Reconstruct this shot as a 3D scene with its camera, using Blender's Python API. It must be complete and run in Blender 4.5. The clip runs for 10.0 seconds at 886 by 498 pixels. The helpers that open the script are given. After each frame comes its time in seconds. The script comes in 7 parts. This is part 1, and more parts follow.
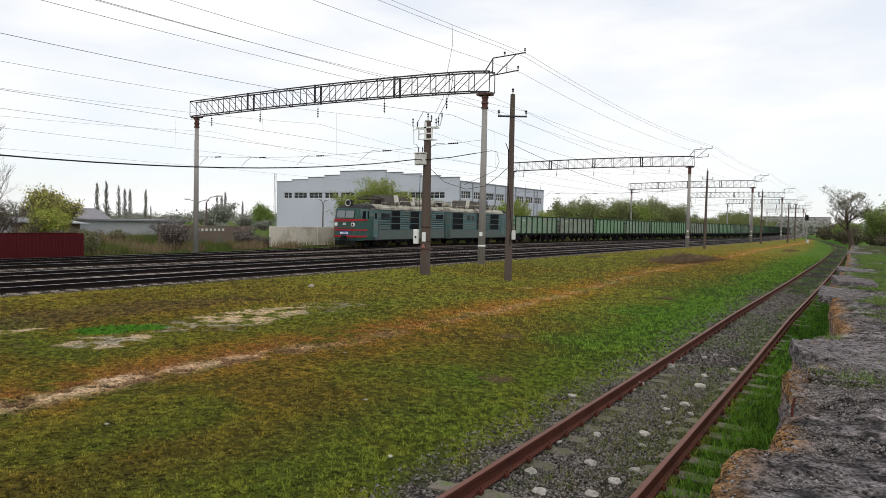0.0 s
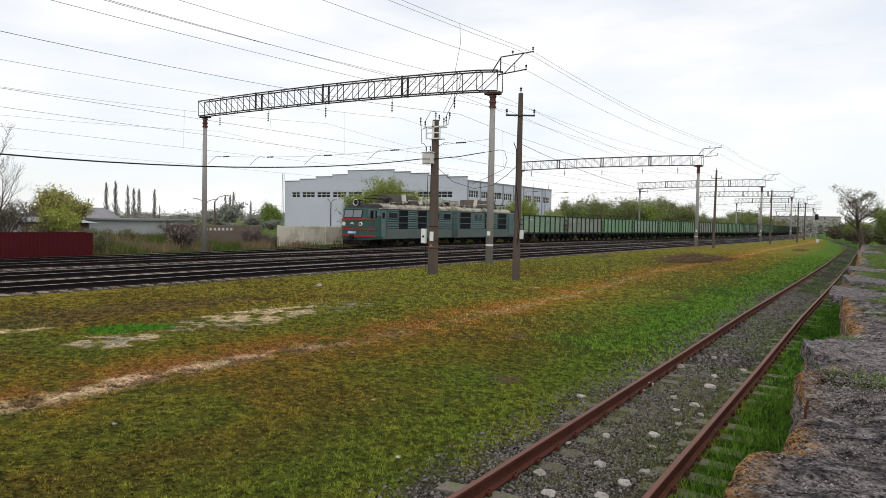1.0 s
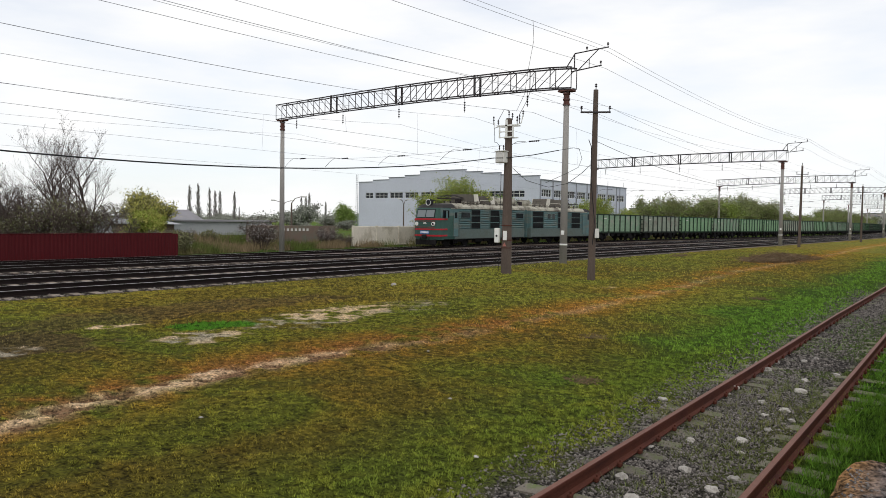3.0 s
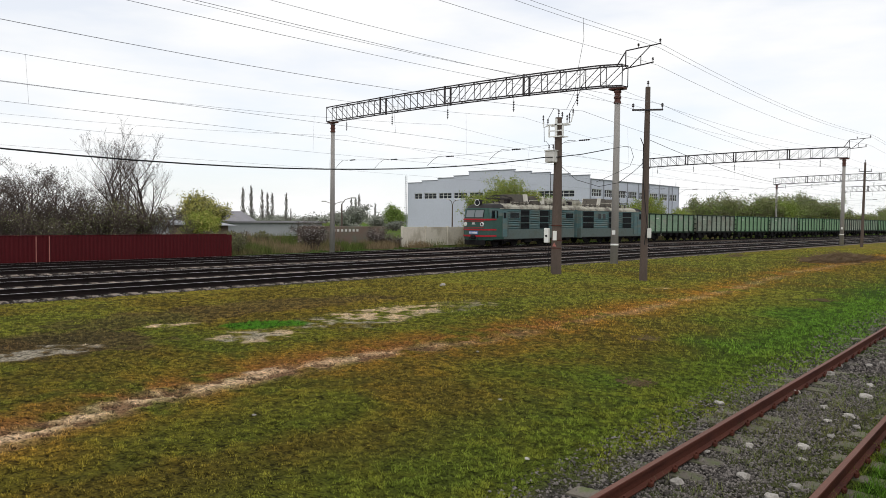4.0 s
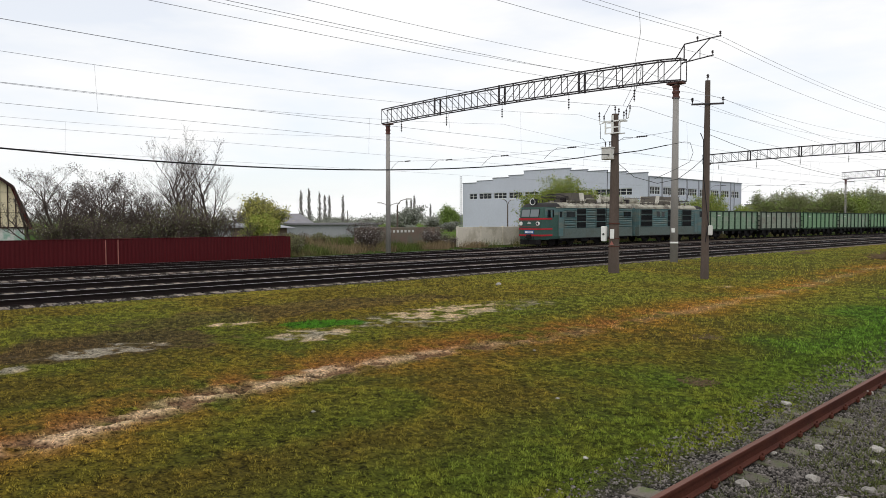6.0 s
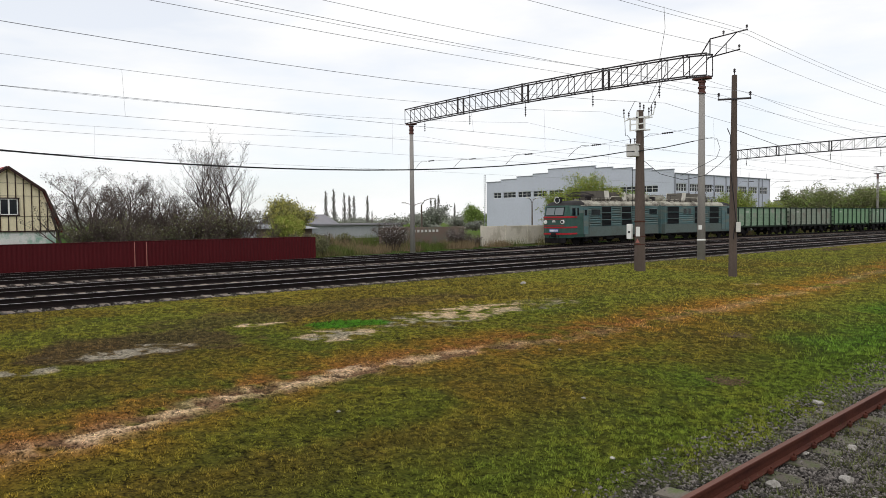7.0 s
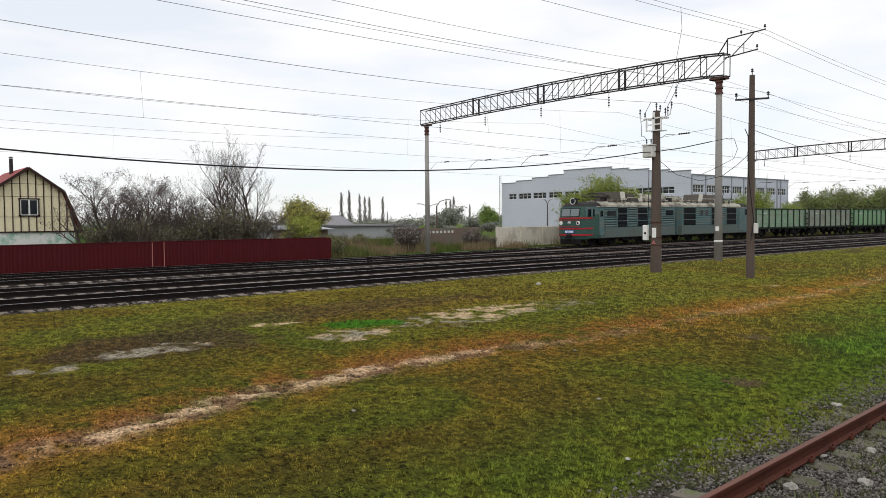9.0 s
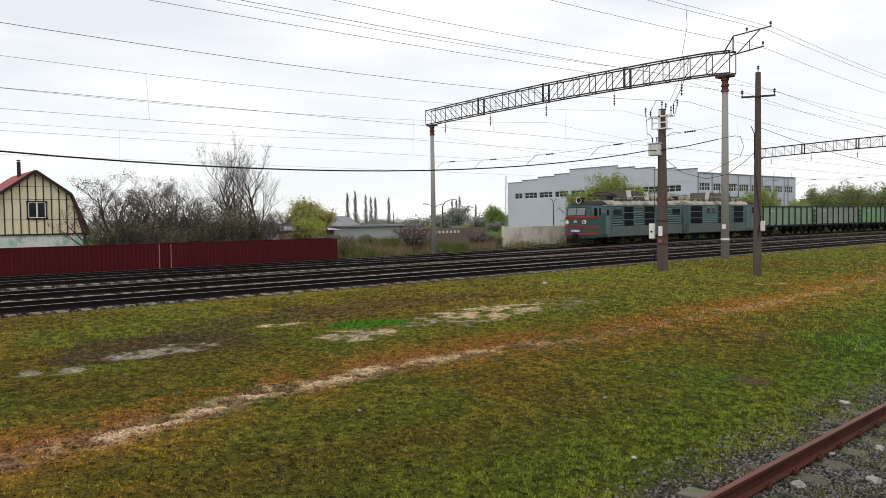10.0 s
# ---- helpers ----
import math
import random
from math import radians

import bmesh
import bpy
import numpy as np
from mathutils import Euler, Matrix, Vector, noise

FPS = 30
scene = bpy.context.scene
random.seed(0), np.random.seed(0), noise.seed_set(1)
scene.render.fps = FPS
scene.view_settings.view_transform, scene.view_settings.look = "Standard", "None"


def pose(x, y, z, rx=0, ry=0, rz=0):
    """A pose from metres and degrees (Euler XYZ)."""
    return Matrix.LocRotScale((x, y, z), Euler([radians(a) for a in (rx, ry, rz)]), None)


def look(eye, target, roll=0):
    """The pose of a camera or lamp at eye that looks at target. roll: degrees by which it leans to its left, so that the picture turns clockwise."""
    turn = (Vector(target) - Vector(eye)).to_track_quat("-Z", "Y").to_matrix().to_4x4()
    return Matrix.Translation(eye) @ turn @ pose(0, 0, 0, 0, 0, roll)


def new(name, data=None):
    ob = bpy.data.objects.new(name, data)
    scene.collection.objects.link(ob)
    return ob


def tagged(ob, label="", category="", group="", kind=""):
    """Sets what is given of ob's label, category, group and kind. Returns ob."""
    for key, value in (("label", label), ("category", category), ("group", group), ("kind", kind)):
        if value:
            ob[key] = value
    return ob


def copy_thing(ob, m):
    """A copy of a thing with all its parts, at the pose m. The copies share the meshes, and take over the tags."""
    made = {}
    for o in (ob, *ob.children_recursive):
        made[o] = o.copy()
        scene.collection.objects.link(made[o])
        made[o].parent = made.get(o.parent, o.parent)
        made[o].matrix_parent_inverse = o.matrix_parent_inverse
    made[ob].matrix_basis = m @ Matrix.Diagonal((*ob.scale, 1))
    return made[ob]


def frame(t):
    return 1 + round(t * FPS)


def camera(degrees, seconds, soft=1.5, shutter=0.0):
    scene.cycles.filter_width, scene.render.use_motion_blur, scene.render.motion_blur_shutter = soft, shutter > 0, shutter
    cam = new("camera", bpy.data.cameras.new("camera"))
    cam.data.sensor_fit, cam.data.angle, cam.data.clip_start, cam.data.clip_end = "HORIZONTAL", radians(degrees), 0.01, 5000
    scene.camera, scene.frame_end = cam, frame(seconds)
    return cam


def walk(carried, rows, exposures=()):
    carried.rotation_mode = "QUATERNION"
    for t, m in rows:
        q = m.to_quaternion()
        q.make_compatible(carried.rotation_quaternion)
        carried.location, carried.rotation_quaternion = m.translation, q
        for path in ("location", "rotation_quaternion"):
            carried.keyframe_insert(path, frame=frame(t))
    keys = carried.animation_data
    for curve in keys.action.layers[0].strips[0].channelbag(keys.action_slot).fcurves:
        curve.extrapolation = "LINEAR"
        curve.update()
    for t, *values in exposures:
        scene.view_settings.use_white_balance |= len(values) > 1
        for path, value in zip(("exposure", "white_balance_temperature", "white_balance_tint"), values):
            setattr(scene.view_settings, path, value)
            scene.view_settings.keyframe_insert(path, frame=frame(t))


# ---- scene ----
cam = camera(62.51, 10.0, soft=0.5)
PATH = [
    (0, 0.133, -0.082, 2.799, 32.00, -2.10, -1.23),
    (0.5, 0.131, -0.066, 2.798, 32.01, -2.12, -1.17),
    (1, 0.097, -0.035, 2.799, 32.60, -2.16, -1.22),
    (1.5, 0.083, -0.031, 2.794, 33.87, -2.19, -1.21),
    (2, 0.067, -0.044, 2.786, 34.83, -2.21, -1.23),
    (2.5, 0.033, -0.040, 2.780, 36.25, -2.25, -1.07),
    (4, -0.038, 0.001, 2.766, 42.03, -2.29, -0.67),
    (4.5, -0.049, 0.001, 2.758, 43.03, -2.30, -0.56),
    (5, -0.053, -0.003, 2.749, 43.60, -2.30, -0.28),
    (5.5, -0.040, 0.001, 2.734, 44.89, -2.28, -0.16),
    (7, -0.057, 0.038, 2.726, 48.26, -2.31, 0.56),
    (7.5, -0.057, 0.054, 2.722, 48.52, -2.35, 0.87),
    (8, -0.056, 0.041, 2.715, 49.07, -2.35, 0.86),
    (8.5, -0.064, 0.046, 2.714, 49.43, -2.27, 0.41),
    (9, -0.047, 0.031, 2.710, 49.45, -2.21, 0.49),
    (9.5, -0.048, 0.043, 2.716, 49.40, -2.27, 0.76),
    (10, -0.037, 0.048, 2.701, 49.93, -2.20, 0.87),
]
walk(cam, [(t, pose(x, y, z, 90 + p, r, w)) for t, x, y, z, w, p, r in PATH], exposures=[(0.0, 0.0), (10.0, 0.0)])

# world: bright overcast sky with thin bluish gaps
world = bpy.data.worlds.new("overcast_sky")
scene.world = world
world.use_nodes = True
wn, wl = world.node_tree.nodes, world.node_tree.links
wn.clear()
w_out = wn.new("ShaderNodeOutputWorld")
w_bg = wn.new("ShaderNodeBackground")
w_sky = wn.new("ShaderNodeTexSky")
w_sky.sky_type = "NISHITA"
w_sky.sun_disc = False
w_sky.sun_elevation = radians(48)
w_sky.sun_rotation = radians(150)
w_gain = wn.new("ShaderNodeMix")
w_gain.data_type = "RGBA"
w_gain.blend_type = "MULTIPLY"
w_gain.inputs["Factor"].default_value = 1.0
w_gain.inputs["B"].default_value = (0.115, 0.13, 0.15, 1)
wl.new(w_sky.outputs["Color"], w_gain.inputs["A"])
w_co = wn.new("ShaderNodeTexCoord")
w_map = wn.new("ShaderNodeMapping")
w_map.inputs["Scale"].default_value = (1.2, 1.2, 5.0)
wl.new(w_co.outputs["Generated"], w_map.inputs["Vector"])
w_noise = wn.new("ShaderNodeTexNoise")
w_noise.inputs["Scale"].default_value = 2.2
w_noise.inputs["Detail"].default_value = 5
w_noise.inputs["Roughness"].default_value = 0.55
wl.new(w_map.outputs["Vector"], w_noise.inputs["Vector"])
w_ramp = wn.new("ShaderNodeValToRGB")
w_ramp.color_ramp.elements[0].position = 0.36
w_ramp.color_ramp.elements[0].color = (0.74, 0.74, 0.74, 1)
w_ramp.color_ramp.elements[1].position = 0.60
w_ramp.color_ramp.elements[1].color = (1, 1, 1, 1)
wl.new(w_noise.outputs["Fac"], w_ramp.inputs["Fac"])
w_mix = wn.new("ShaderNodeMix")
w_mix.data_type = "RGBA"
w_mix.inputs["B"].default_value = (1.0, 1.0, 1.0, 1)
wl.new(w_ramp.outputs["Color"], w_mix.inputs["Factor"])
wl.new(w_gain.outputs["Result"], w_mix.inputs["A"])
wl.new(w_mix.outputs["Result"], w_bg.inputs["Color"])
w_bg.inputs["Strength"].default_value = 1.02
wl.new(w_bg.outputs["Background"], w_out.inputs["Surface"])

sun_data = bpy.data.lights.new("sun", "SUN")
sun_data.energy = 0.8
sun_data.angle = radians(25)
sun_data.color = (1.0, 0.96, 0.9)
sun = new("sun", sun_data)
sun.matrix_world = look((60, -80, 110), (0, 0, 0))


# ---- materials ----
def lin(r, g, b):
    """Linear colour from 0-255 display values."""
    def f(c):
        c /= 255
        return c / 12.92 if c < 0.04045 else ((c + 0.055) / 1.055) ** 2.4
    return (f(r), f(g), f(b), 1)


def material(name, colour, rough=0.8, metal=0.0, vary=0.25, scale=3.0, fine=40.0, bump=0.2, second=None, amount=0.5,
             attribute="", random_amount=0.0, stretch=(1, 1, 1), bump_dist=0.02, island=False, spec=0.2, contrast=0.4):
    m = bpy.data.materials.new(name)
    m.use_nodes = True
    n, l = m.node_tree.nodes, m.node_tree.links
    b = n["Principled BSDF"]
    b.inputs["Roughness"].default_value = rough
    b.inputs["Metallic"].default_value = metal
    b.inputs["Specular IOR Level"].default_value = spec
    co = n.new("ShaderNodeTexCoord")
    mp = n.new("ShaderNodeMapping")
    mp.inputs["Scale"].default_value = stretch
    l.new(co.outputs["Object"], mp.inputs["Vector"])
    big = n.new("ShaderNodeTexNoise")
    big.inputs["Scale"].default_value = scale
    big.inputs["Detail"].default_value = 5
    big.inputs["Roughness"].default_value = 0.65
    small = n.new("ShaderNodeTexNoise")
    small.inputs["Scale"].default_value = fine
    small.inputs["Detail"].default_value = 3
    for t in (big, small):
        l.new(mp.outputs["Vector"], t.inputs["Vector"])
    if attribute:
        base = n.new("ShaderNodeAttribute")
        base.attribute_name = attribute
        colour_out = base.outputs["Color"]
    else:
        base = n.new("ShaderNodeRGB")
        base.outputs[0].default_value = colour
        colour_out = base.outputs[0]
    if second:
        ramp = n.new("ShaderNodeMapRange")
        ramp.inputs["From Min"].default_value = 0.62 - amount * 0.35
        ramp.inputs["From Max"].default_value = 0.72 - amount * 0.2
        l.new(big.outputs["Fac"], ramp.inputs["Value"])
        mx = n.new("ShaderNodeMix")
        mx.data_type = "RGBA"
        mx.inputs["B"].default_value = second
        l.new(ramp.outputs["Result"], mx.inputs["Factor"])
        l.new(colour_out, mx.inputs["A"])
        colour_out = mx.outputs["Result"]
    add = n.new("ShaderNodeMath")
    add.operation = "ADD"
    l.new(big.outputs["Fac"], add.inputs[0])
    l.new(small.outputs["Fac"], add.inputs[1])
    rng = n.new("ShaderNodeMapRange")
    rng.inputs["From Min"].default_value = 1 - contrast
    rng.inputs["From Max"].default_value = 1 + contrast
    rng.inputs["To Min"].default_value = 1 - vary
    rng.inputs["To Max"].default_value = 1 + vary
    l.new(add.outputs[0], rng.inputs["Value"])
    value = rng.outputs["Result"]
    if random_amount:
        if island:
            info = n.new("ShaderNodeNewGeometry")
            r_out = info.outputs["Random Per Island"]
        else:
            info = n.new("ShaderNodeObjectInfo")
            r_out = info.outputs["Random"]
        rr = n.new("ShaderNodeMapRange")
        rr.inputs["To Min"].default_value = 1 - random_amount
        rr.inputs["To Max"].default_value = 1 + random_amount
        l.new(r_out, rr.inputs["Value"])
        mu = n.new("ShaderNodeMath")
        mu.operation = "MULTIPLY"
        l.new(value, mu.inputs[0])
        l.new(rr.outputs["Result"], mu.inputs[1])
        value = mu.outputs[0]
    mul = n.new("ShaderNodeVectorMath")
    mul.operation = "SCALE"
    l.new(colour_out, mul.inputs[0])
    l.new(value, mul.inputs["Scale"])
    l.new(mul.outputs[0], b.inputs["Base Color"])
    if bump:
        bp = n.new("ShaderNodeBump")
        bp.inputs["Strength"].default_value = bump
        bp.inputs["Distance"].default_value = bump_dist
        l.new(add.outputs[0], bp.inputs["Height"])
        l.new(bp.outputs["Normal"], b.inputs["Normal"])
    return m


def glass(name, colour):
    m = bpy.data.materials.new(name)
    m.use_nodes = True
    b = m.node_tree.nodes["Principled BSDF"]
    b.inputs["Base Color"].default_value = colour
    b.inputs["Roughness"].default_value = 0.12
    b.inputs["Specular IOR Level"].default_value = 0.3
    return m


# the turf's strong fine noise also paints tiny shadows between blades
M_GROUND = material("turf_and_soil", (0, 0, 0, 1), 0.95, vary=0.8, scale=9.0, fine=30, bump=1.0, attribute="tint", bump_dist=0.06, spec=0.05, contrast=0.2)
M_GRASS = material("grass_blades", (0, 0, 0, 1), 0.75, vary=0.15, attribute="tint", random_amount=0.28, island=True, bump=0, spec=0.1)
M_BALLAST = material("ballast_stone", lin(101, 96, 92), 0.9, vary=0.3, scale=6, fine=60, random_amount=0.85, island=True, spec=0.1)
M_STONE = material("pale_stone", lin(160, 155, 148), 0.9, vary=0.3, scale=8, fine=50, random_amount=0.25)
M_GRIT = material("pale_grit", lin(118, 112, 108), 0.9, vary=0.3, scale=6, fine=60, random_amount=0.6, island=True, spec=0.1)
M_RUST = material("rusty_steel", lin(88, 49, 38), 0.8, 0.05, vary=0.35, scale=2.2, fine=70, second=lin(66, 36, 30), amount=0.45, stretch=(1, 0.35, 1))
M_RUST_TOP = material("worn_rail_head", lin(112, 76, 64), 0.6, 0.3, vary=0.25, scale=2, fine=60, stretch=(1, 0.2, 1))
M_RAIL = material("dark_rail_steel", lin(26, 18, 17), 0.8, 0.0, vary=0.3, scale=2)
M_RAIL_TOP = material("polished_rail_head", lin(200, 195, 192), 0.3, 0.85, vary=0.1, bump=0.02)
M_SLEEPER = material("concrete_sleeper", lin(134, 122, 112), 0.9, vary=0.3, scale=5, fine=60, random_amount=0.2)
M_OLD_SLEEPER = material("weathered_sleeper", lin(108, 101, 92), 0.9, vary=0.35, scale=5, fine=60, random_amount=0.2, second=lin(84, 92, 58), amount=0.5)
M_PLATFORM = material("crumbled_concrete", (0, 0, 0, 1), 0.95, vary=0.85, scale=9.0, fine=34, bump=1.0, attribute="tint", bump_dist=0.09, spec=0.1, contrast=0.2)
M_POLE = material("grey_concrete_pole", lin(150, 146, 142), 0.9, vary=0.2, scale=1.5, fine=50, stretch=(1, 1, 0.3))
M_POLE_DARK = material("dark_weathered_pole", lin(96, 84, 77), 0.9, vary=0.3, scale=1.5, fine=40, stretch=(1, 1, 0.25), second=lin(82, 72, 66), amount=0.5)
M_TRUSS = material("dark_painted_steel", lin(70, 66, 68), 0.7, 0.3, vary=0.3, scale=2)
M_COLLAR = material("red_lead_steel", lin(96, 66, 60), 0.75, 0.1, vary=0.3)
M_WHITE = material("white_paint", lin(232, 232, 228), 0.6, vary=0.08)
M_BOX = material("pale_grey_paint", lin(205, 203, 198), 0.55, vary=0.1)
M_WIRE = material("wire", lin(140, 142, 150), 0.6, 0.3, vary=0.05, bump=0)
M_CABLE = material("black_cable", lin(30, 30, 33), 0.6, vary=0.05, bump=0)
M_INSUL = material("dark_glazed_insulator", lin(46, 40, 42), 0.3, vary=0.1)
M_FENCE = material("dark_red_sheet", lin(73, 7, 15), 0.55, 0.0, vary=0.12, scale=0.8, fine=8, bump=0.03)
M_FENCE_TRIM = material("faded_trim", lin(168, 110, 100), 0.6)
M_BODY = material("teal_loco_paint", lin(86, 114, 115), 0.5, vary=0.22, scale=1.1, fine=9, bump=0.08, second=lin(100, 110, 104), amount=0.5, stretch=(1, 0.5, 3))
M_SKIRT = material("grey_green_loco_paint", lin(92, 104, 100), 0.55, vary=0.25, scale=1.0, fine=9, bump=0.08, second=lin(84, 92, 86), amount=0.4)
M_CABGREEN = material("green_cab_paint", lin(58, 86, 78), 0.5, vary=0.22, scale=1.5, fine=9, bump=0.05)
M_RED = material("red_stripe_paint", lin(168, 40, 48), 0.5, vary=0.2, scale=2, fine=12)
M_ROOF = material("dusty_roof", lin(176, 172, 158), 0.8, vary=0.3, scale=0.8, fine=10, second=lin(104, 98, 90), amount=0.45)
M_VENT_PLATE = material("pale_dusty_plate", lin(214, 209, 198), 0.75, vary=0.2, scale=2)
M_ROOF_DARK = material("sooty_roof", lin(52, 50, 50), 0.8, vary=0.3)
M_VENT = material("tan_roof_gear", lin(98, 93, 86), 0.8, vary=0.3)
M_GRILLE = material("black_louvre", lin(22, 25, 27), 0.7, vary=0.2)
M_UNDER = material("grimy_running_gear", lin(30, 28, 29), 0.85, 0.0, vary=0.4, scale=2)
M_PLATE_BLUE = material("blue_number_plate", lin(70, 104, 170), 0.5)
M_LAMP = material("lamp_glass", lin(225, 225, 215), 0.15, vary=0.05, bump=0)
M_GLASS = glass("dark_window_glass", lin(26, 32, 38))
M_GLASS_LIGHT = glass("cab_window_glass", lin(120, 128, 130))
M_WAGON = [material("green_wagon_paint", lin(132, 158, 132), 0.7, vary=0.35, scale=0.9, fine=7, second=lin(142, 146, 132), amount=0.42),
           material("bright_green_wagon_paint", lin(124, 158, 122), 0.7, vary=0.3, scale=0.9, fine=7, second=lin(122, 142, 116), amount=0.35),
           material("grey_green_wagon_paint", lin(144, 154, 138), 0.75, vary=0.35, scale=0.9, fine=7, second=lin(122, 118, 108), amount=0.45)]
M_WAGON_DARK = [material("dark_green_rib", lin(38, 54, 40), 0.7, vary=0.3), material("green_rib", lin(38, 62, 42), 0.7, vary=0.3),
                material("grey_rib", lin(46, 54, 46), 0.75, vary=0.3)]
M_HALL = material("pale_blue_grey_cladding", lin(190, 194, 206), 0.75, vary=0.08, scale=0.15, fine=2.5, bump=0.05)
M_HALL_TRIM = material("grey_parapet_flashing", lin(140, 142, 150), 0.6)
M_WINFRAME = material("white_window_frame", lin(214, 214, 214), 0.6)
M_CONCRETE = material("old_precast_concrete", lin(212, 204, 190), 0.9, vary=0.18, scale=0.7, fine=15, second=lin(176, 168, 152), amount=0.4)
M_DARKSHED = material("dark_shed_boards", lin(70, 66, 66), 0.9, vary=0.3)
M_BRICK = material("weathered_brick_wall", lin(120, 104, 94), 0.95, vary=0.3, scale=0.8, fine=22, second=lin(104, 104, 92), amount=0.5)
M_GREYWALL = material("grey_shed_wall", lin(158, 160, 162), 0.85, vary=0.15, scale=0.5)
M_SLATE = material("grey_sheet_roof", lin(134, 132, 136), 0.85, vary=0.2, scale=0.6, fine=10)
M_FOAM = material("cream_insulation_board", lin(232, 220, 186), 0.85, vary=0.12, scale=0.8, fine=10)
M_BATTEN = material("dark_batten", lin(58, 42, 40), 0.8, vary=0.2)
M_TILE = material("dark_red_metal_roof", lin(142, 58, 54), 0.6, vary=0.15, scale=1)
M_GASBLOCK = material("white_block_wall", lin(226, 226, 222), 0.9, vary=0.12, second=lin(150, 184, 168), amount=0.45, scale=1.1, fine=12)
M_BARK = material("grey_brown_bark", lin(92, 80, 72), 0.95, vary=0.3, scale=4)
M_TWIG = material("dark_twigs", lin(84, 74, 70), 0.95, vary=0.25, scale=2)


def leaf_material(name, colour, spread=0.35):
    return material(name, colour, 0.7, vary=0.15, scale=0.8, fine=5, bump=0, random_amount=spread, island=True, spec=0.1)


M_LEAF_WILLOW = leaf_material("fresh_willow_leaves", lin(134, 148, 66))
M_LEAF_YELLOW = leaf_material("yellow_green_catkins", lin(172, 167, 92))
M_LEAF_GREEN = leaf_material("spring_green_leaves", lin(122, 142, 74))
M_LEAF_DULL = leaf_material("dull_olive_leaves", lin(116, 116, 82))
# far foliage, plaster and twigs: distance haze is mixed into the base colours
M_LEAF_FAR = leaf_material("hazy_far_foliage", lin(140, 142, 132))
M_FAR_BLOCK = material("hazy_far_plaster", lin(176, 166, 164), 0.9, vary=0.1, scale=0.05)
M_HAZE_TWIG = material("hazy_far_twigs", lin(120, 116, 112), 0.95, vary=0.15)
M_LEAF_DARK = leaf_material("brown_buds", lin(90, 80, 74))
M_BLOSSOM = leaf_material("white_blossom", lin(216, 208, 206), 0.15)


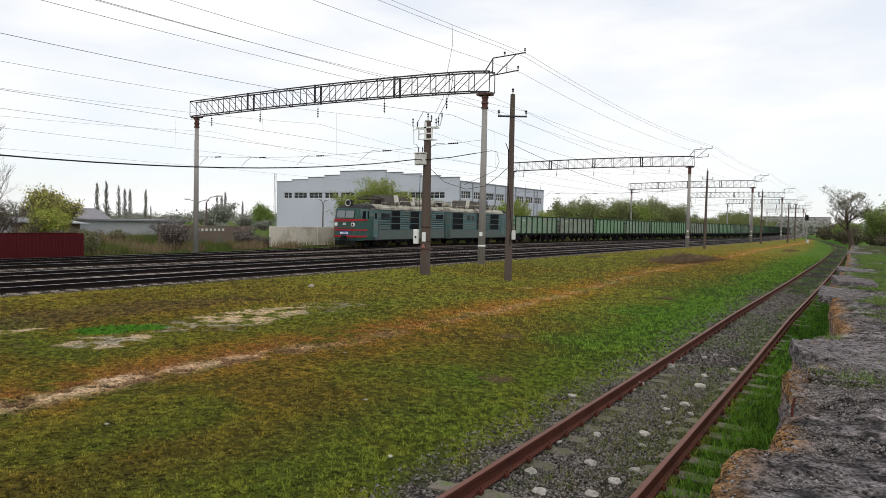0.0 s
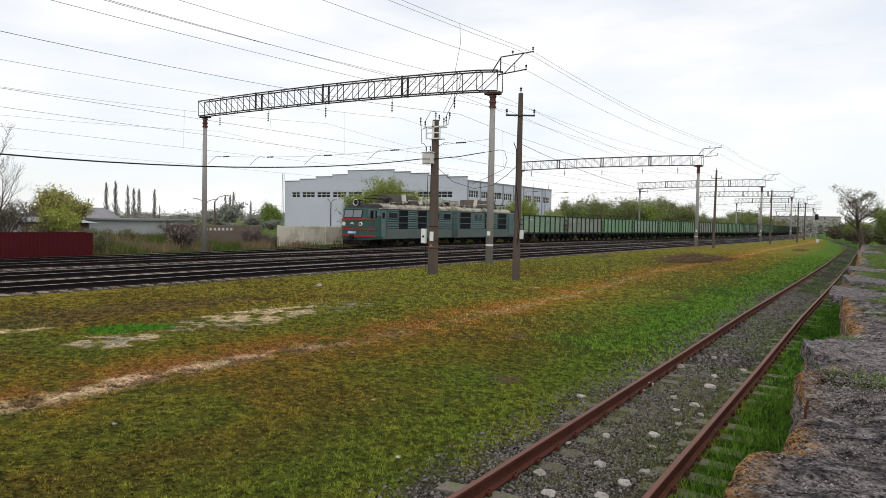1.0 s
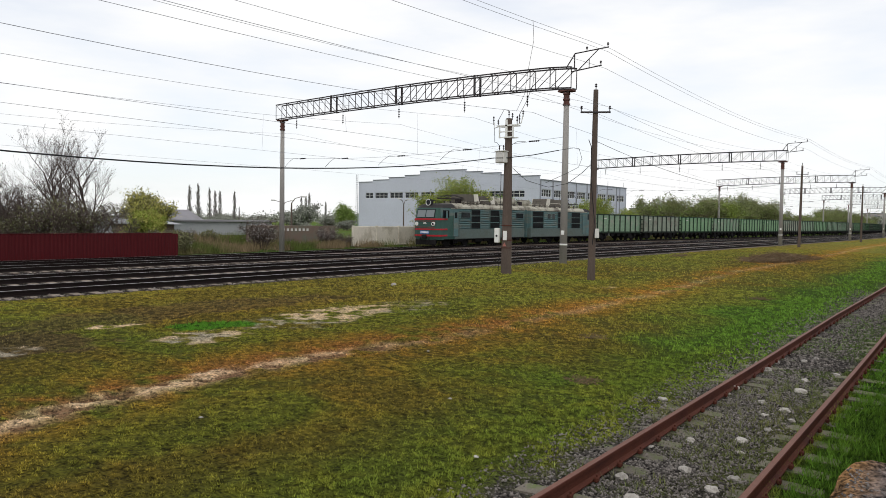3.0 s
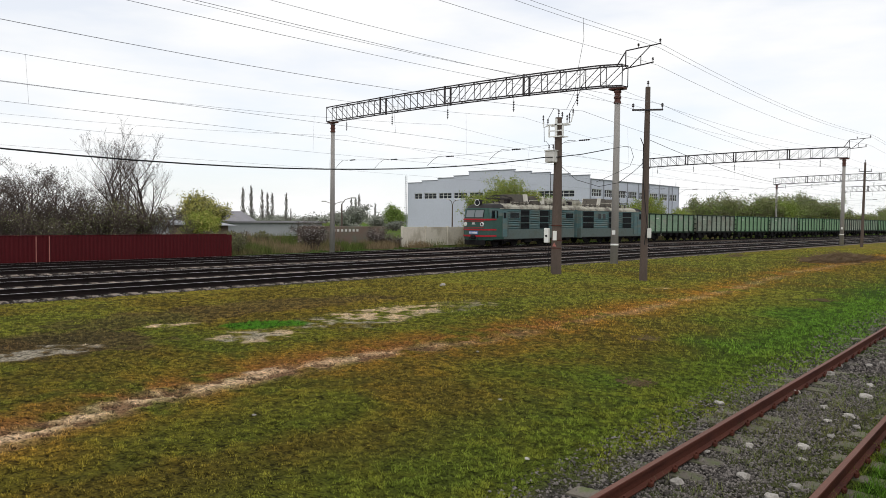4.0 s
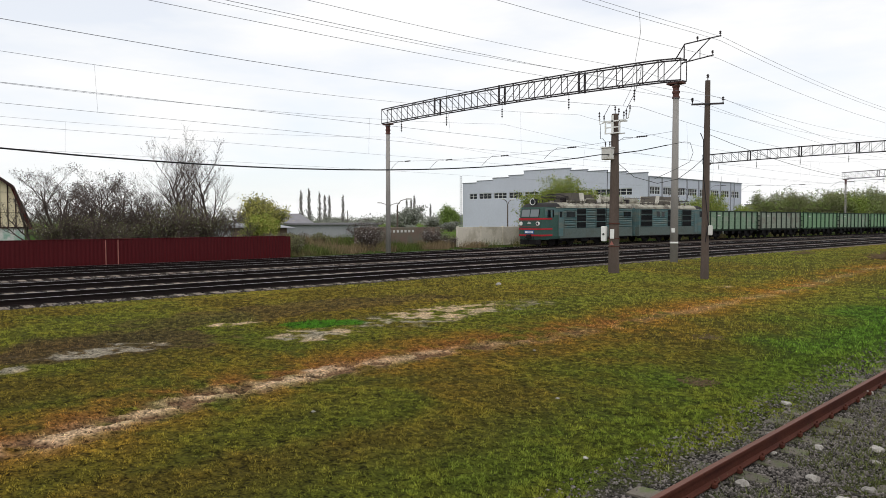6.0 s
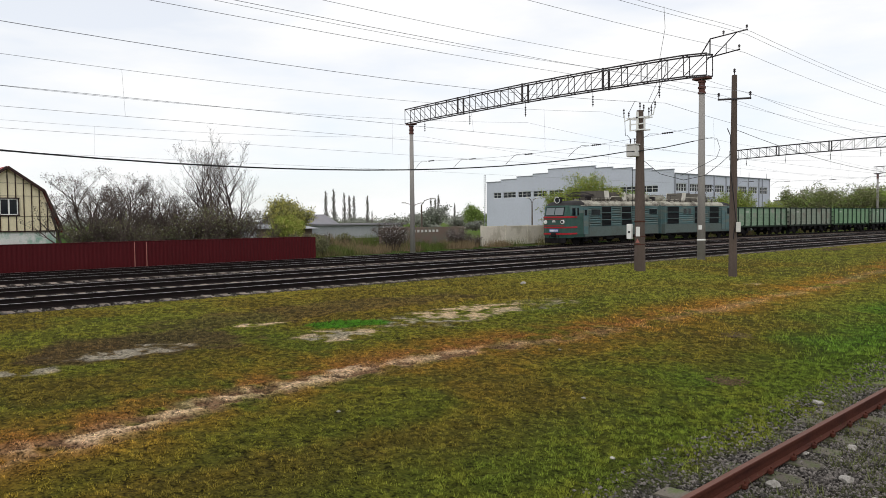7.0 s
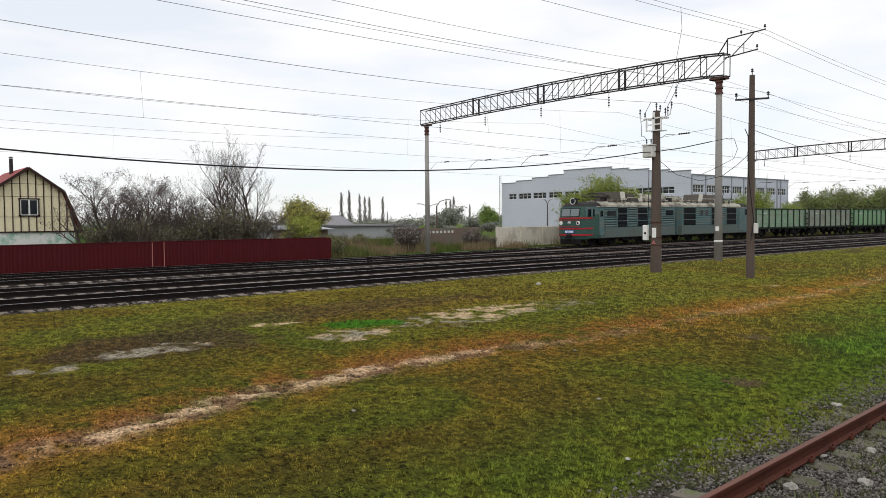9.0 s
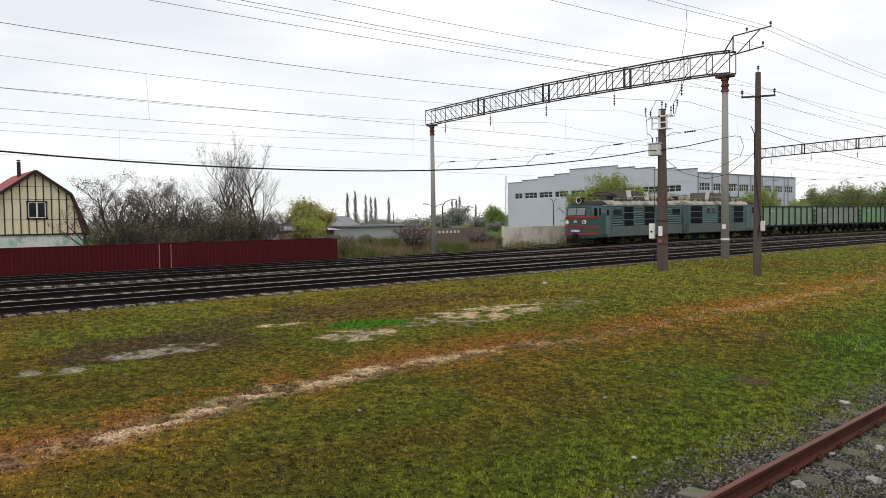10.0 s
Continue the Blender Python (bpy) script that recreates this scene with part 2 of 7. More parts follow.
# ---- mesh helpers ----
class Geo:
    """Gathers vertices and faces of one mesh."""

    def __init__(self):
        self.v, self.f, self.m = [], [], []

    def add(self, verts, faces, slot=0):
        k = len(self.v)
        self.v.extend(tuple(p) for p in verts)
        self.f.extend(tuple(i + k for i in f) for f in faces)
        self.m.extend([slot] * len(faces))
        return self

    def box(self, c, s, bevel=0.0, turn=None, slot=0):
        c = Vector(c)
        hx, hy, hz = s[0] / 2, s[1] / 2, s[2] / 2
        b = min(bevel, hx * 0.9, hy * 0.9, hz * 0.9)
        verts, faces = [], []
        if b <= 0:
            verts = [Vector((x * hx, y * hy, z * hz)) for x in (-1, 1) for y in (-1, 1) for z in (-1, 1)]
            faces = [(0, 1, 3, 2), (4, 6, 7, 5), (0, 4, 5, 1), (2, 3, 7, 6), (0, 2, 6, 4), (1, 5, 7, 3)]
        else:
            ix = {}
            for x in (-1, 1):
                for y in (-1, 1):
                    for z in (-1, 1):
                        for a in range(3):
                            ix[x, y, z, a] = len(verts)
                            verts.append(Vector((x * (hx - (b if a != 0 else 0)), y * (hy - (b if a != 1 else 0)), z * (hz - (b if a != 2 else 0)))))
            for s_ in (-1, 1):
                faces.append([ix[s_, y, z, 0] for y, z in ((-1, -1), (-1, 1), (1, 1), (1, -1))])
                faces.append([ix[x, s_, z, 1] for x, z in ((-1, -1), (-1, 1), (1, 1), (1, -1))])
                faces.append([ix[x, y, s_, 2] for x, y in ((-1, -1), (-1, 1), (1, 1), (1, -1))])
                for t_ in (-1, 1):
                    faces.append([ix[-1, s_, t_, 1], ix[1, s_, t_, 1], ix[1, s_, t_, 2], ix[-1, s_, t_, 2]])
                    faces.append([ix[s_, -1, t_, 0], ix[s_, 1, t_, 0], ix[s_, 1, t_, 2], ix[s_, -1, t_, 2]])
                    faces.append([ix[s_, t_, -1, 0], ix[s_, t_, 1, 0], ix[s_, t_, 1, 1], ix[s_, t_, -1, 1]])
                    for u_ in (-1, 1):
                        faces.append([ix[s_, t_, u_, 0], ix[s_, t_, u_, 1], ix[s_, t_, u_, 2]])
            fixed = []
            for f in faces:
                p = [verts[i] for i in f]
                mid = sum(p, Vector()) / len(p)
                fixed.append(f if (p[1] - p[0]).cross(p[2] - p[0]).dot(mid) > 0 else f[::-1])
            faces = fixed
        if turn is not None:
            verts = [turn @ p for p in verts]
        return self.add([p + c for p in verts], faces, slot)

    def tube(self, p0, p1, r0, r1=None, n=6, caps=True, slot=0):
        p0, p1 = Vector(p0), Vector(p1)
        r1 = r0 if r1 is None else r1
        d = p1 - p0
        if d.length < 1e-6:
            return self
        a = d.orthogonal().normalized()
        b = d.normalized().cross(a)
        ring = [(math.cos(2 * math.pi * i / n), math.sin(2 * math.pi * i / n)) for i in range(n)]
        verts = [p0 + (a * c + b * s) * r0 for c, s in ring] + [p1 + (a * c + b * s) * r1 for c, s in ring]
        faces = [(i, (i + 1) % n, n + (i + 1) % n, n + i) for i in range(n)]
        if caps:
            faces += [tuple(range(n))[::-1], tuple(range(n, 2 * n))]
        return self.add(verts, faces, slot)

    def line(self, pts, r, n=5, slot=0):
        """One unbroken round bar along the points."""
        pts = [Vector(p) for p in pts]
        a = (pts[1] - pts[0]).orthogonal().normalized()
        verts, faces = [], []
        for k, p in enumerate(pts):
            d = (pts[min(k + 1, len(pts) - 1)] - pts[max(k - 1, 0)]).normalized()
            a = (a - d * a.dot(d)).normalized()
            b = d.cross(a)
            verts += [p + (a * math.cos(2 * math.pi * i / n) + b * math.sin(2 * math.pi * i / n)) * r for i in range(n)]
        for k in range(len(pts) - 1):
            faces += [(k * n + i, k * n + (i + 1) % n, (k + 1) * n + (i + 1) % n, (k + 1) * n + i) for i in range(n)]
        last = len(pts) * n
        faces += [tuple(range(n))[::-1], tuple(range(last - n, last))]
        return self.add(verts, faces, slot)

    def prism(self, profile, origin, u, v, w, slot=0):
        """A closed outline in the u, v plane, pushed out along w."""
        o, u, v, w = Vector(origin), Vector(u), Vector(v), Vector(w)
        n = len(profile)
        verts = [o + u * a + v * b for a, b in profile] + [o + u * a + v * b + w for a, b in profile]
        faces = [(i, (i + 1) % n, n + (i + 1) % n, n + i) for i in range(n)] + [tuple(range(n))[::-1], tuple(range(n, 2 * n))]
        if u.cross(v).dot(w) < 0:
            faces = [f[::-1] for f in faces]
        area = sum(profile[i][0] * profile[(i + 1) % n][1] - profile[(i + 1) % n][0] * profile[i][1] for i in range(n))
        if area < 0:
            faces = [f[::-1] for f in faces]
        return self.add(verts, faces, slot)

    def sweep(self, profile, pts, slots=None):
        """An outline (x across, z up) carried along a line in plan."""
        n = len(profile)
        verts, faces, slot = [], [], []
        for k, p in enumerate(pts):
            a, b = Vector(pts[max(k - 1, 0)]), Vector(pts[min(k + 1, len(pts) - 1)])
            d = (b - a).normalized()
            side = Vector((d.y, -d.x, 0))
            for x, z in profile:
                verts.append(Vector(p) + side * x + Vector((0, 0, z)))
        for k in range(len(pts) - 1):
            for i in range(n):
                j = (i + 1) % n
                faces.append((k * n + i, k * n + j, (k + 1) * n + j, (k + 1) * n + i))
                slot.append(slots[i] if slots else 0)
        k0 = len(self.v)
        self.v.extend(tuple(p) for p in verts)
        self.f.extend(tuple(i + k0 for i in f[::-1]) for f in faces)
        self.m.extend(slot)
        return self

    def mesh(self, name, mats, smooth=False):
        me = bpy.data.meshes.new(name)
        me.from_pydata(self.v, [], self.f)
        for m in (mats if isinstance(mats, (list, tuple)) else [mats]):
            me.materials.append(m)
        me.polygons.foreach_set("material_index", self.m)
        if smooth:
            me.polygons.foreach_set("use_smooth", [True] * len(self.f))
        me.update()
        return me


def thing(name, at=(0, 0, 0), label="", category="", group="", kind="", turn=0):
    ob = new(name)
    ob.empty_display_size = 0.2
    ob.matrix_basis = pose(*at, 0, 0, turn)
    return tagged(ob, label, category, group, kind)


def part(name, geo, mats, parent=None, label="", smooth=False):
    ob = new(name, geo.mesh(name, mats, smooth) if isinstance(geo, Geo) else geo)
    ob.parent = parent
    if label:
        ob["label"] = label
    return ob


def lone(name, geo, mats, label, category, group="", kind="", smooth=False):
    return tagged(part(name, geo, mats, None, "", smooth), label, category, group, kind)


def lattice(x, y, seed):
    h = np.sin(x * 127.1 + y * 311.7 + seed * 74.7) * 43758.5453
    return h - np.floor(h)


def value_noise(x, y, seed):
    xi, yi = np.floor(x), np.floor(y)
    fx, fy = x - xi, y - yi
    fx, fy = fx * fx * (3 - 2 * fx), fy * fy * (3 - 2 * fy)
    a, b = lattice(xi, yi, seed), lattice(xi + 1, yi, seed)
    c, d = lattice(xi, yi + 1, seed), lattice(xi + 1, yi + 1, seed)
    return (a * (1 - fx) + b * fx) * (1 - fy) + (c * (1 - fx) + d * fx) * fy


def fbm(x, y, size, seed, octaves=4):
    total, amp, norm = 0, 1.0, 0
    for k in range(octaves):
        total = total + amp * value_noise(x / size * 2 ** k, y / size * 2 ** k, seed + k)
        norm += amp
        amp *= 0.55
    return total / norm


def smooth_step(a, b, x):
    t = np.clip((x - a) / (b - a), 0, 1)
    return t * t * (3 - 2 * t)


# ---- plan ----
SIDING_Y = [-40, 0, 7.5, 13, 24, 40, 67, 85, 113, 135, 164, 193, 231, 300, 420, 560]
SIDING_X = [-2.3, -2.6, -2.77, -2.95, -3.35, -3.75, -4.6, -5.3, -6.4, -7.8, -11.3, -15.3, -21.3, -28.6, -41.4, -57]
MAIN_Y = [-120, 70, 110, 140, 176, 220, 265, 340, 420, 560]
FIRST_X = [-22.9, -22.9, -22.9, -23.0, -23.6, -25.5, -28.2, -34.4, -41.8, -57]
LAST_X = [-44.1, -44.1, -42.9, -41.6, -40.4, -39.6, -40.6, -44.6, -50.5, -64]


def siding_x(y):
    return np.interp(y, SIDING_Y, SIDING_X)


def smooth_line(y, ys, xs):
    return sum(np.interp(y + d, ys, xs) for d in (-16, -8, 0, 8, 16)) / 5


SHARE = [0.0, 0.203, 0.495, 1.0]
HEAD_Z = [0.60, 0.58, 0.52, 0.08]
FAR = 3


def rise(k, y):
    """The far track climbs gently along the line."""
    return float(np.interp(y, [32, 68], [0.0, 0.26])) if k == FAR else 0.0


def track_x(k, y):
    a, b = smooth_line(y, MAIN_Y, FIRST_X), smooth_line(y, MAIN_Y, LAST_X)
    return a + (b - a) * SHARE[k]


PATH_Y = [-30, 1.4, 3.5, 7, 10, 16, 24, 32, 40, 60, 90, 148, 200]
PATH_X = [-8.6, -9.15, -9.6, -10.05, -9.85, -9.8, -10.1, -10.8, -11.6, -12.1, -13.6, -14.9, -18]


def path_side(x, y):
    """How far a point lies to the side of the trodden path."""
    return x - np.interp(y, PATH_Y, PATH_X) + (fbm(x * 0 + 3, y, 2.5, 61) - 0.5) * 0.8


def hoof_pits(x, y):
    n = value_noise(x / 0.15, y / 0.2, 73) * 0.75 + value_noise(x / 0.07, y / 0.09, 75) * 0.25
    return smooth_step(0.46, 0.60, n) * (1 - smooth_step(12, 20, y)) * np.exp(-(path_side(x, y) / 0.6) ** 4)


def ground_z(x, y):
    right = np.interp(x, [-4000, -120, -60, -48, -46.5, -42, -40, -36, -33, -30, -27, -24, -21.6, -20.4, -18, -14, -8, -4.6, 4000],
                      [-0.6, -0.2, 0.05, 0.0, -0.14, -0.14, -0.04, 0.22, 0.31, 0.33, 0.37, 0.385, 0.405, 0.42, 0.40, 0.34, 0.16, 0.0, 0.0])
    right = right + 0.24 * smooth_step(32, 68, y) * (1 - smooth_step(-40.0, -36.0, x)) * smooth_step(-60, -50, x)
    bumps = (fbm(x, y, 2.2, 3) - 0.5) * 0.09 + (fbm(x, y, 0.5, 9) - 0.5) * 0.035 + (fbm(x, y, 0.19, 13, 2) - 0.5) * 0.035
    calm = smooth_step(-20.9, -20.0, x) * smooth_step(1.2, 2.2, np.abs(x - siding_x(y)))
    bed = (1 - smooth_step(1.3, 1.75, np.abs(x - siding_x(y)))) * 0.06
    return right + bumps * calm - bed - 0.035 * hoof_pits(x, y)


OLIVE, MOSS, LUSH, ORANGE, SAND, GRIT, DARK_GRASS, BALLAST_C, ROUGH = [np.array(lin(*c)[:3]) for c in (
    (106, 94, 38), (130, 108, 42), (76, 109, 36), (154, 106, 42), (206, 178, 146), (150, 142, 126), (44, 54, 22), (60, 56, 54), (92, 92, 50))]
FRESH, SOIL_RED = np.array(lin(113, 114, 46)[:3]), np.array(lin(132, 84, 54)[:3])


def blend(a, b, m):
    return a * (1 - m[..., None]) + b * m[..., None]


def spot(x, y, cx, cy, rx, ry):
    d = np.sqrt(((x - cx) / rx) ** 2 + ((y - cy) / ry) ** 2) + (fbm(x, y, 0.8, 21) - 0.5) * 1.3
    return 1 - smooth_step(0.75, 1.1, d)


def field(x, y):
    """Colour of the turf and how thick the grass stands, from the plan."""
    big, mid, small = fbm(x, y, 6.0, 31), fbm(x, y, 1.6, 41), fbm(x, y, 0.35, 51)
    c = blend(np.broadcast_to(OLIVE, x.shape + (3,)), MOSS, smooth_step(0.42, 0.62, mid * 0.6 + small * 0.4))
    c = blend(c, LUSH, smooth_step(0.50, 0.66, big * 0.6 + mid * 0.4) * 0.5)
    c = blend(c, DARK_GRASS, smooth_step(0.55, 0.75, small * 0.5 + mid * 0.5) * 0.35)
    thick = np.ones(x.shape) * 0.85
    s = x - siding_x(y)
    c = blend(c, FRESH, smooth_step(11, 24, y) * (0.35 + 0.4 * smooth_step(0.4, 0.6, big)))
    c = blend(c, FRESH, smooth_step(14.5, 18.5, -x) * (1 - smooth_step(20, 30, y)) * 0.45 * smooth_step(0.35, 0.6, mid))
    green = smooth_step(-5.0, -2.6, s + (mid - 0.5) * 2.2) * (0.6 + 0.4 * smooth_step(9, 22, y))
    c = blend(c, LUSH, green * 0.9)
    d = path_side(x, y)
    rusty = np.exp(-((d + 0.25) / 1.15) ** 2) * smooth_step(0.3, 0.6, mid * 0.6 + small * 0.4)
    c = blend(c, ORANGE, rusty * 0.85)
    c = blend(c, SOIL_RED, np.exp(-((d + 0.45) / 0.5) ** 2) * smooth_step(0.36, 0.6, mid * 0.5 + small * 0.5) * (1 - smooth_step(12, 24, y)) * 0.55)
    near = 1 - smooth_step(6.5, 14, y) * 0.72
    bare = np.exp(-(d / 0.27) ** 2) * smooth_step(0.32, 0.52, small * 0.4 + fbm(x, y, 0.9, 71) * 0.6) * near
    pits = hoof_pits(x, y)
    bare = np.maximum(bare, spot(x, y, -10.35, 7.05, 0.2, 0.45))
    c = blend(c, SAND, bare * 0.8)
    c = blend(c, np.array(lin(96, 68, 48)[:3]), np.minimum(1, bare * 1.8) * pits * 0.85)
    grit = np.maximum.reduce([spot(x, y, -13.5, 12.8, 0.95, 3.4) * 0.95, spot(x, y, -12.9, 8.65, 0.55, 1.0), spot(x, y, -14.0, 4.75, 0.7, 1.1),
                              spot(x, y, -13.2, 2.8, 0.32, 0.5), spot(x, y, -15.4, 8.05, 0.3, 0.6), spot(x, y, -12.2, 25.7, 0.4, 0.8) * 0.7])
    brown = np.maximum(spot(x, y, -14.6, 5.1, 1.6, 2.1) * 0.75, spot(x, y, -16.7, 10.7, 1.3, 5.0) * 0.55)
    brown = np.maximum(brown, spot(x, y, -13.4, 57, 2.2, 9.0) * 0.8)
    c = blend(c, np.array(lin(84, 66, 50)[:3]), brown)
    c = blend(c, blend(np.broadcast_to(GRIT, x.shape + (3,)), SAND, smooth_step(0.4, 0.6, mid)), grit * smooth_step(0.46, 0.58, fbm(x, y, 0.3, 53)) * 0.85)
    tuft = spot(x, y, -14.05, 9.6, 0.6, 1.0)
    c = blend(c, np.array(lin(66, 106, 30)[:3]), tuft)
    thick = thick * (1 - 0.95 * np.maximum(bare, grit * smooth_step(0.38, 0.54, fbm(x, y, 0.3, 53)))) * (1 - 0.35 * rusty)
    # siding bed
    edge = 1.45 + (fbm(x, y, 1.3, 81) - 0.5) * 1.3 - 0.35 * smooth_step(11, 15, y)
    bed = (1 - smooth_step(edge - 0.25, edge + 0.2, -s)) * (1 - smooth_step(0.55, 0.95, s + (mid - 0.5) * 0.5))
    weeds = smooth_step(0.45, 0.6, fbm(x, y, 1.5, 91))
    c = blend(c, BALLAST_C, bed * (1 - 0.45 * weeds))
    thick = thick * (1 - bed * (0.97 - 0.5 * weeds))
    verge = smooth_step(0.85, 1.0, s) * (1 - smooth_step(2.4, 2.8, s))
    c = blend(c, np.array(lin(56, 90, 26)[:3]), verge * 0.8)
    thick = np.maximum(thick, verge * 0.9)
    # main line bed and what lies beyond it
    first, last = track_x(0, y), track_x(FAR, y)
    main = smooth_step(-1.75, -1.35, first + 0.0 - x + (small - 0.5) * 0.5) * smooth_step(-2.4, -1.7, x - last + (small - 0.5) * 0.8)
    c = blend(c, np.array(lin(50, 43, 41)[:3]) * (0.7 + 0.6 * small[..., None]), main)
    thick = thick * (1 - main)
    beyond = smooth_step(1.5, 3.0, last - x)
    c = blend(c, blend(np.broadcast_to(ROUGH, x.shape + (3,)), LUSH, smooth_step(0.4, 0.6, mid)), beyond)
    return c, thick


def tint(me, colours):
    a = me.color_attributes.new("tint", "FLOAT_COLOR", "POINT")
    flat = np.ones((len(me.vertices), 4), dtype=np.float32)
    flat[:, :3] = colours
    a.data.foreach_set("color", flat.ravel())


def grid_mesh(name, xs, ys, zf):
    gx, gy = np.meshgrid(xs, ys)
    gz = zf(gx, gy)
    nx, ny = len(xs), len(ys)
    me = bpy.data.meshes.new(name)
    idx = np.arange(nx * ny).reshape(ny, nx)
    quads = np.stack([idx[:-1, :-1], idx[:-1, 1:], idx[1:, 1:], idx[1:, :-1]], -1).reshape(-1, 4)
    me.vertices.add(nx * ny)
    me.vertices.foreach_set("co", np.stack([gx, gy, gz], -1).astype(np.float32).ravel())
    me.loops.add(quads.size)
    me.loops.foreach_set("vertex_index", quads.ravel().astype(np.int32))
    me.polygons.add(len(quads))
    me.polygons.foreach_set("loop_start", np.arange(0, quads.size, 4, dtype=np.int32))
    me.update(calc_edges=True)
    me.polygons.foreach_set("use_smooth", [True] * len(quads))
    return me, gx, gy


def triangles_mesh(name, tris):
    """tris: (n, 3, 3) array of loose triangles."""
    n = len(tris)
    me = bpy.data.meshes.new(name)
    me.vertices.add(n * 3)
    me.vertices.foreach_set("co", tris.astype(np.float32).ravel())
    me.loops.add(n * 3)
    me.loops.foreach_set("vertex_index", np.arange(n * 3, dtype=np.int32))
    me.polygons.add(n)
    me.polygons.foreach_set("loop_start", np.arange(0, n * 3, 3, dtype=np.int32))
    me.update(calc_edges=True)
    return me


# ---- ground ----
def stretch_out(start, stop, first, rate):
    out, step, p = [], first, start
    while p < stop:
        step *= rate
        p += step
        out.append(min(p, stop))
    return out


xs = np.array([-a for a in stretch_out(22.0, 3000, 0.5, 1.09)][::-1] + list(np.arange(-22, -15.6, 0.13)) + list(np.arange(-15.6, -3.8, 0.055)) + list(np.arange(-3.8, 0.0, 0.13)) + stretch_out(0.0, 3000, 0.3, 1.2))
ys = np.array([-a for a in stretch_out(0.0, 3000, 0.5, 1.25)][::-1] + list(np.arange(0, 16, 0.055)) + list(np.arange(16, 24, 0.13)) + list(np.arange(24, 62, 0.4)) + stretch_out(62, 3500, 0.5, 1.045))
ground_me, gx, gy = grid_mesh("ground", xs, ys, ground_z)
ground_c, ground_thick = field(gx, gy)
# shade at the foot of thick grass is put into the turf colour
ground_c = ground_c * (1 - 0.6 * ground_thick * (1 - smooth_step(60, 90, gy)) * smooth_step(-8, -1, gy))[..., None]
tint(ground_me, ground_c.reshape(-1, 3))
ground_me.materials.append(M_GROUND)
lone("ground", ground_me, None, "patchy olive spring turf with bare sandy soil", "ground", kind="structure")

# grass blades
rng = np.random.default_rng(7)


def blades(n, x0, x1, y0, y1, tall, wide):
    x, y = rng.uniform(x0, x1, n), rng.uniform(y0, y1, n)
    c, thick = field(x, y)
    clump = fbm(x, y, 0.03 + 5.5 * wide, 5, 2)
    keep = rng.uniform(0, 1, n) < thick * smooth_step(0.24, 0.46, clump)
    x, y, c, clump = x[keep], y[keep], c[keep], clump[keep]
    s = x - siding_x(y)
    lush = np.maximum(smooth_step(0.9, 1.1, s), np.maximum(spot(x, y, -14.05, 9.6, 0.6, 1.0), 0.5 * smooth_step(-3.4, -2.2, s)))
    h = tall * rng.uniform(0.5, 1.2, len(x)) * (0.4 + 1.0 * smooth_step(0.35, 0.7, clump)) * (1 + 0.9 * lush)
    a = rng.uniform(0, 2 * np.pi, len(x))
    w = wide * rng.uniform(0.6, 1.3, len(x))
    lean = h * rng.uniform(0.2, 0.9, len(x))
    b = rng.uniform(0, 2 * np.pi, len(x))
    z = ground_z(x, y) - 0.01
    base = np.stack([x, y, z], -1)
    side = np.stack([np.cos(a) * w, np.sin(a) * w, 0 * w], -1)
    tip = base + np.stack([np.cos(b) * lean, np.sin(b) * lean, h], -1)
    # low blades between clumps are coloured darker, as painted shade in the hollows
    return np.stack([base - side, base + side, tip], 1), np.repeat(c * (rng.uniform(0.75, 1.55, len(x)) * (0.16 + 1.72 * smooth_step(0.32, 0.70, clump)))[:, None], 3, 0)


sets = [blades(900000, -14.5, -4.1, 0.4, 14, 0.023, 0.006), blades(90000, -4.1, -0.7, 3.5, 14, 0.05, 0.006), blades(260000, -21.3, -14.5, -1.5, 14, 0.03, 0.009),
        blades(300000, -21, -1, 14, 30, 0.04, 0.012),
        blades(150000, -21.2, -2, 30, 80, 0.05, 0.02)]
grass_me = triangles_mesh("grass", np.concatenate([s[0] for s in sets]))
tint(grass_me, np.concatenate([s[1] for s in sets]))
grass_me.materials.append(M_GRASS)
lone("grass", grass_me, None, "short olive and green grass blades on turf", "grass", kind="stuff")


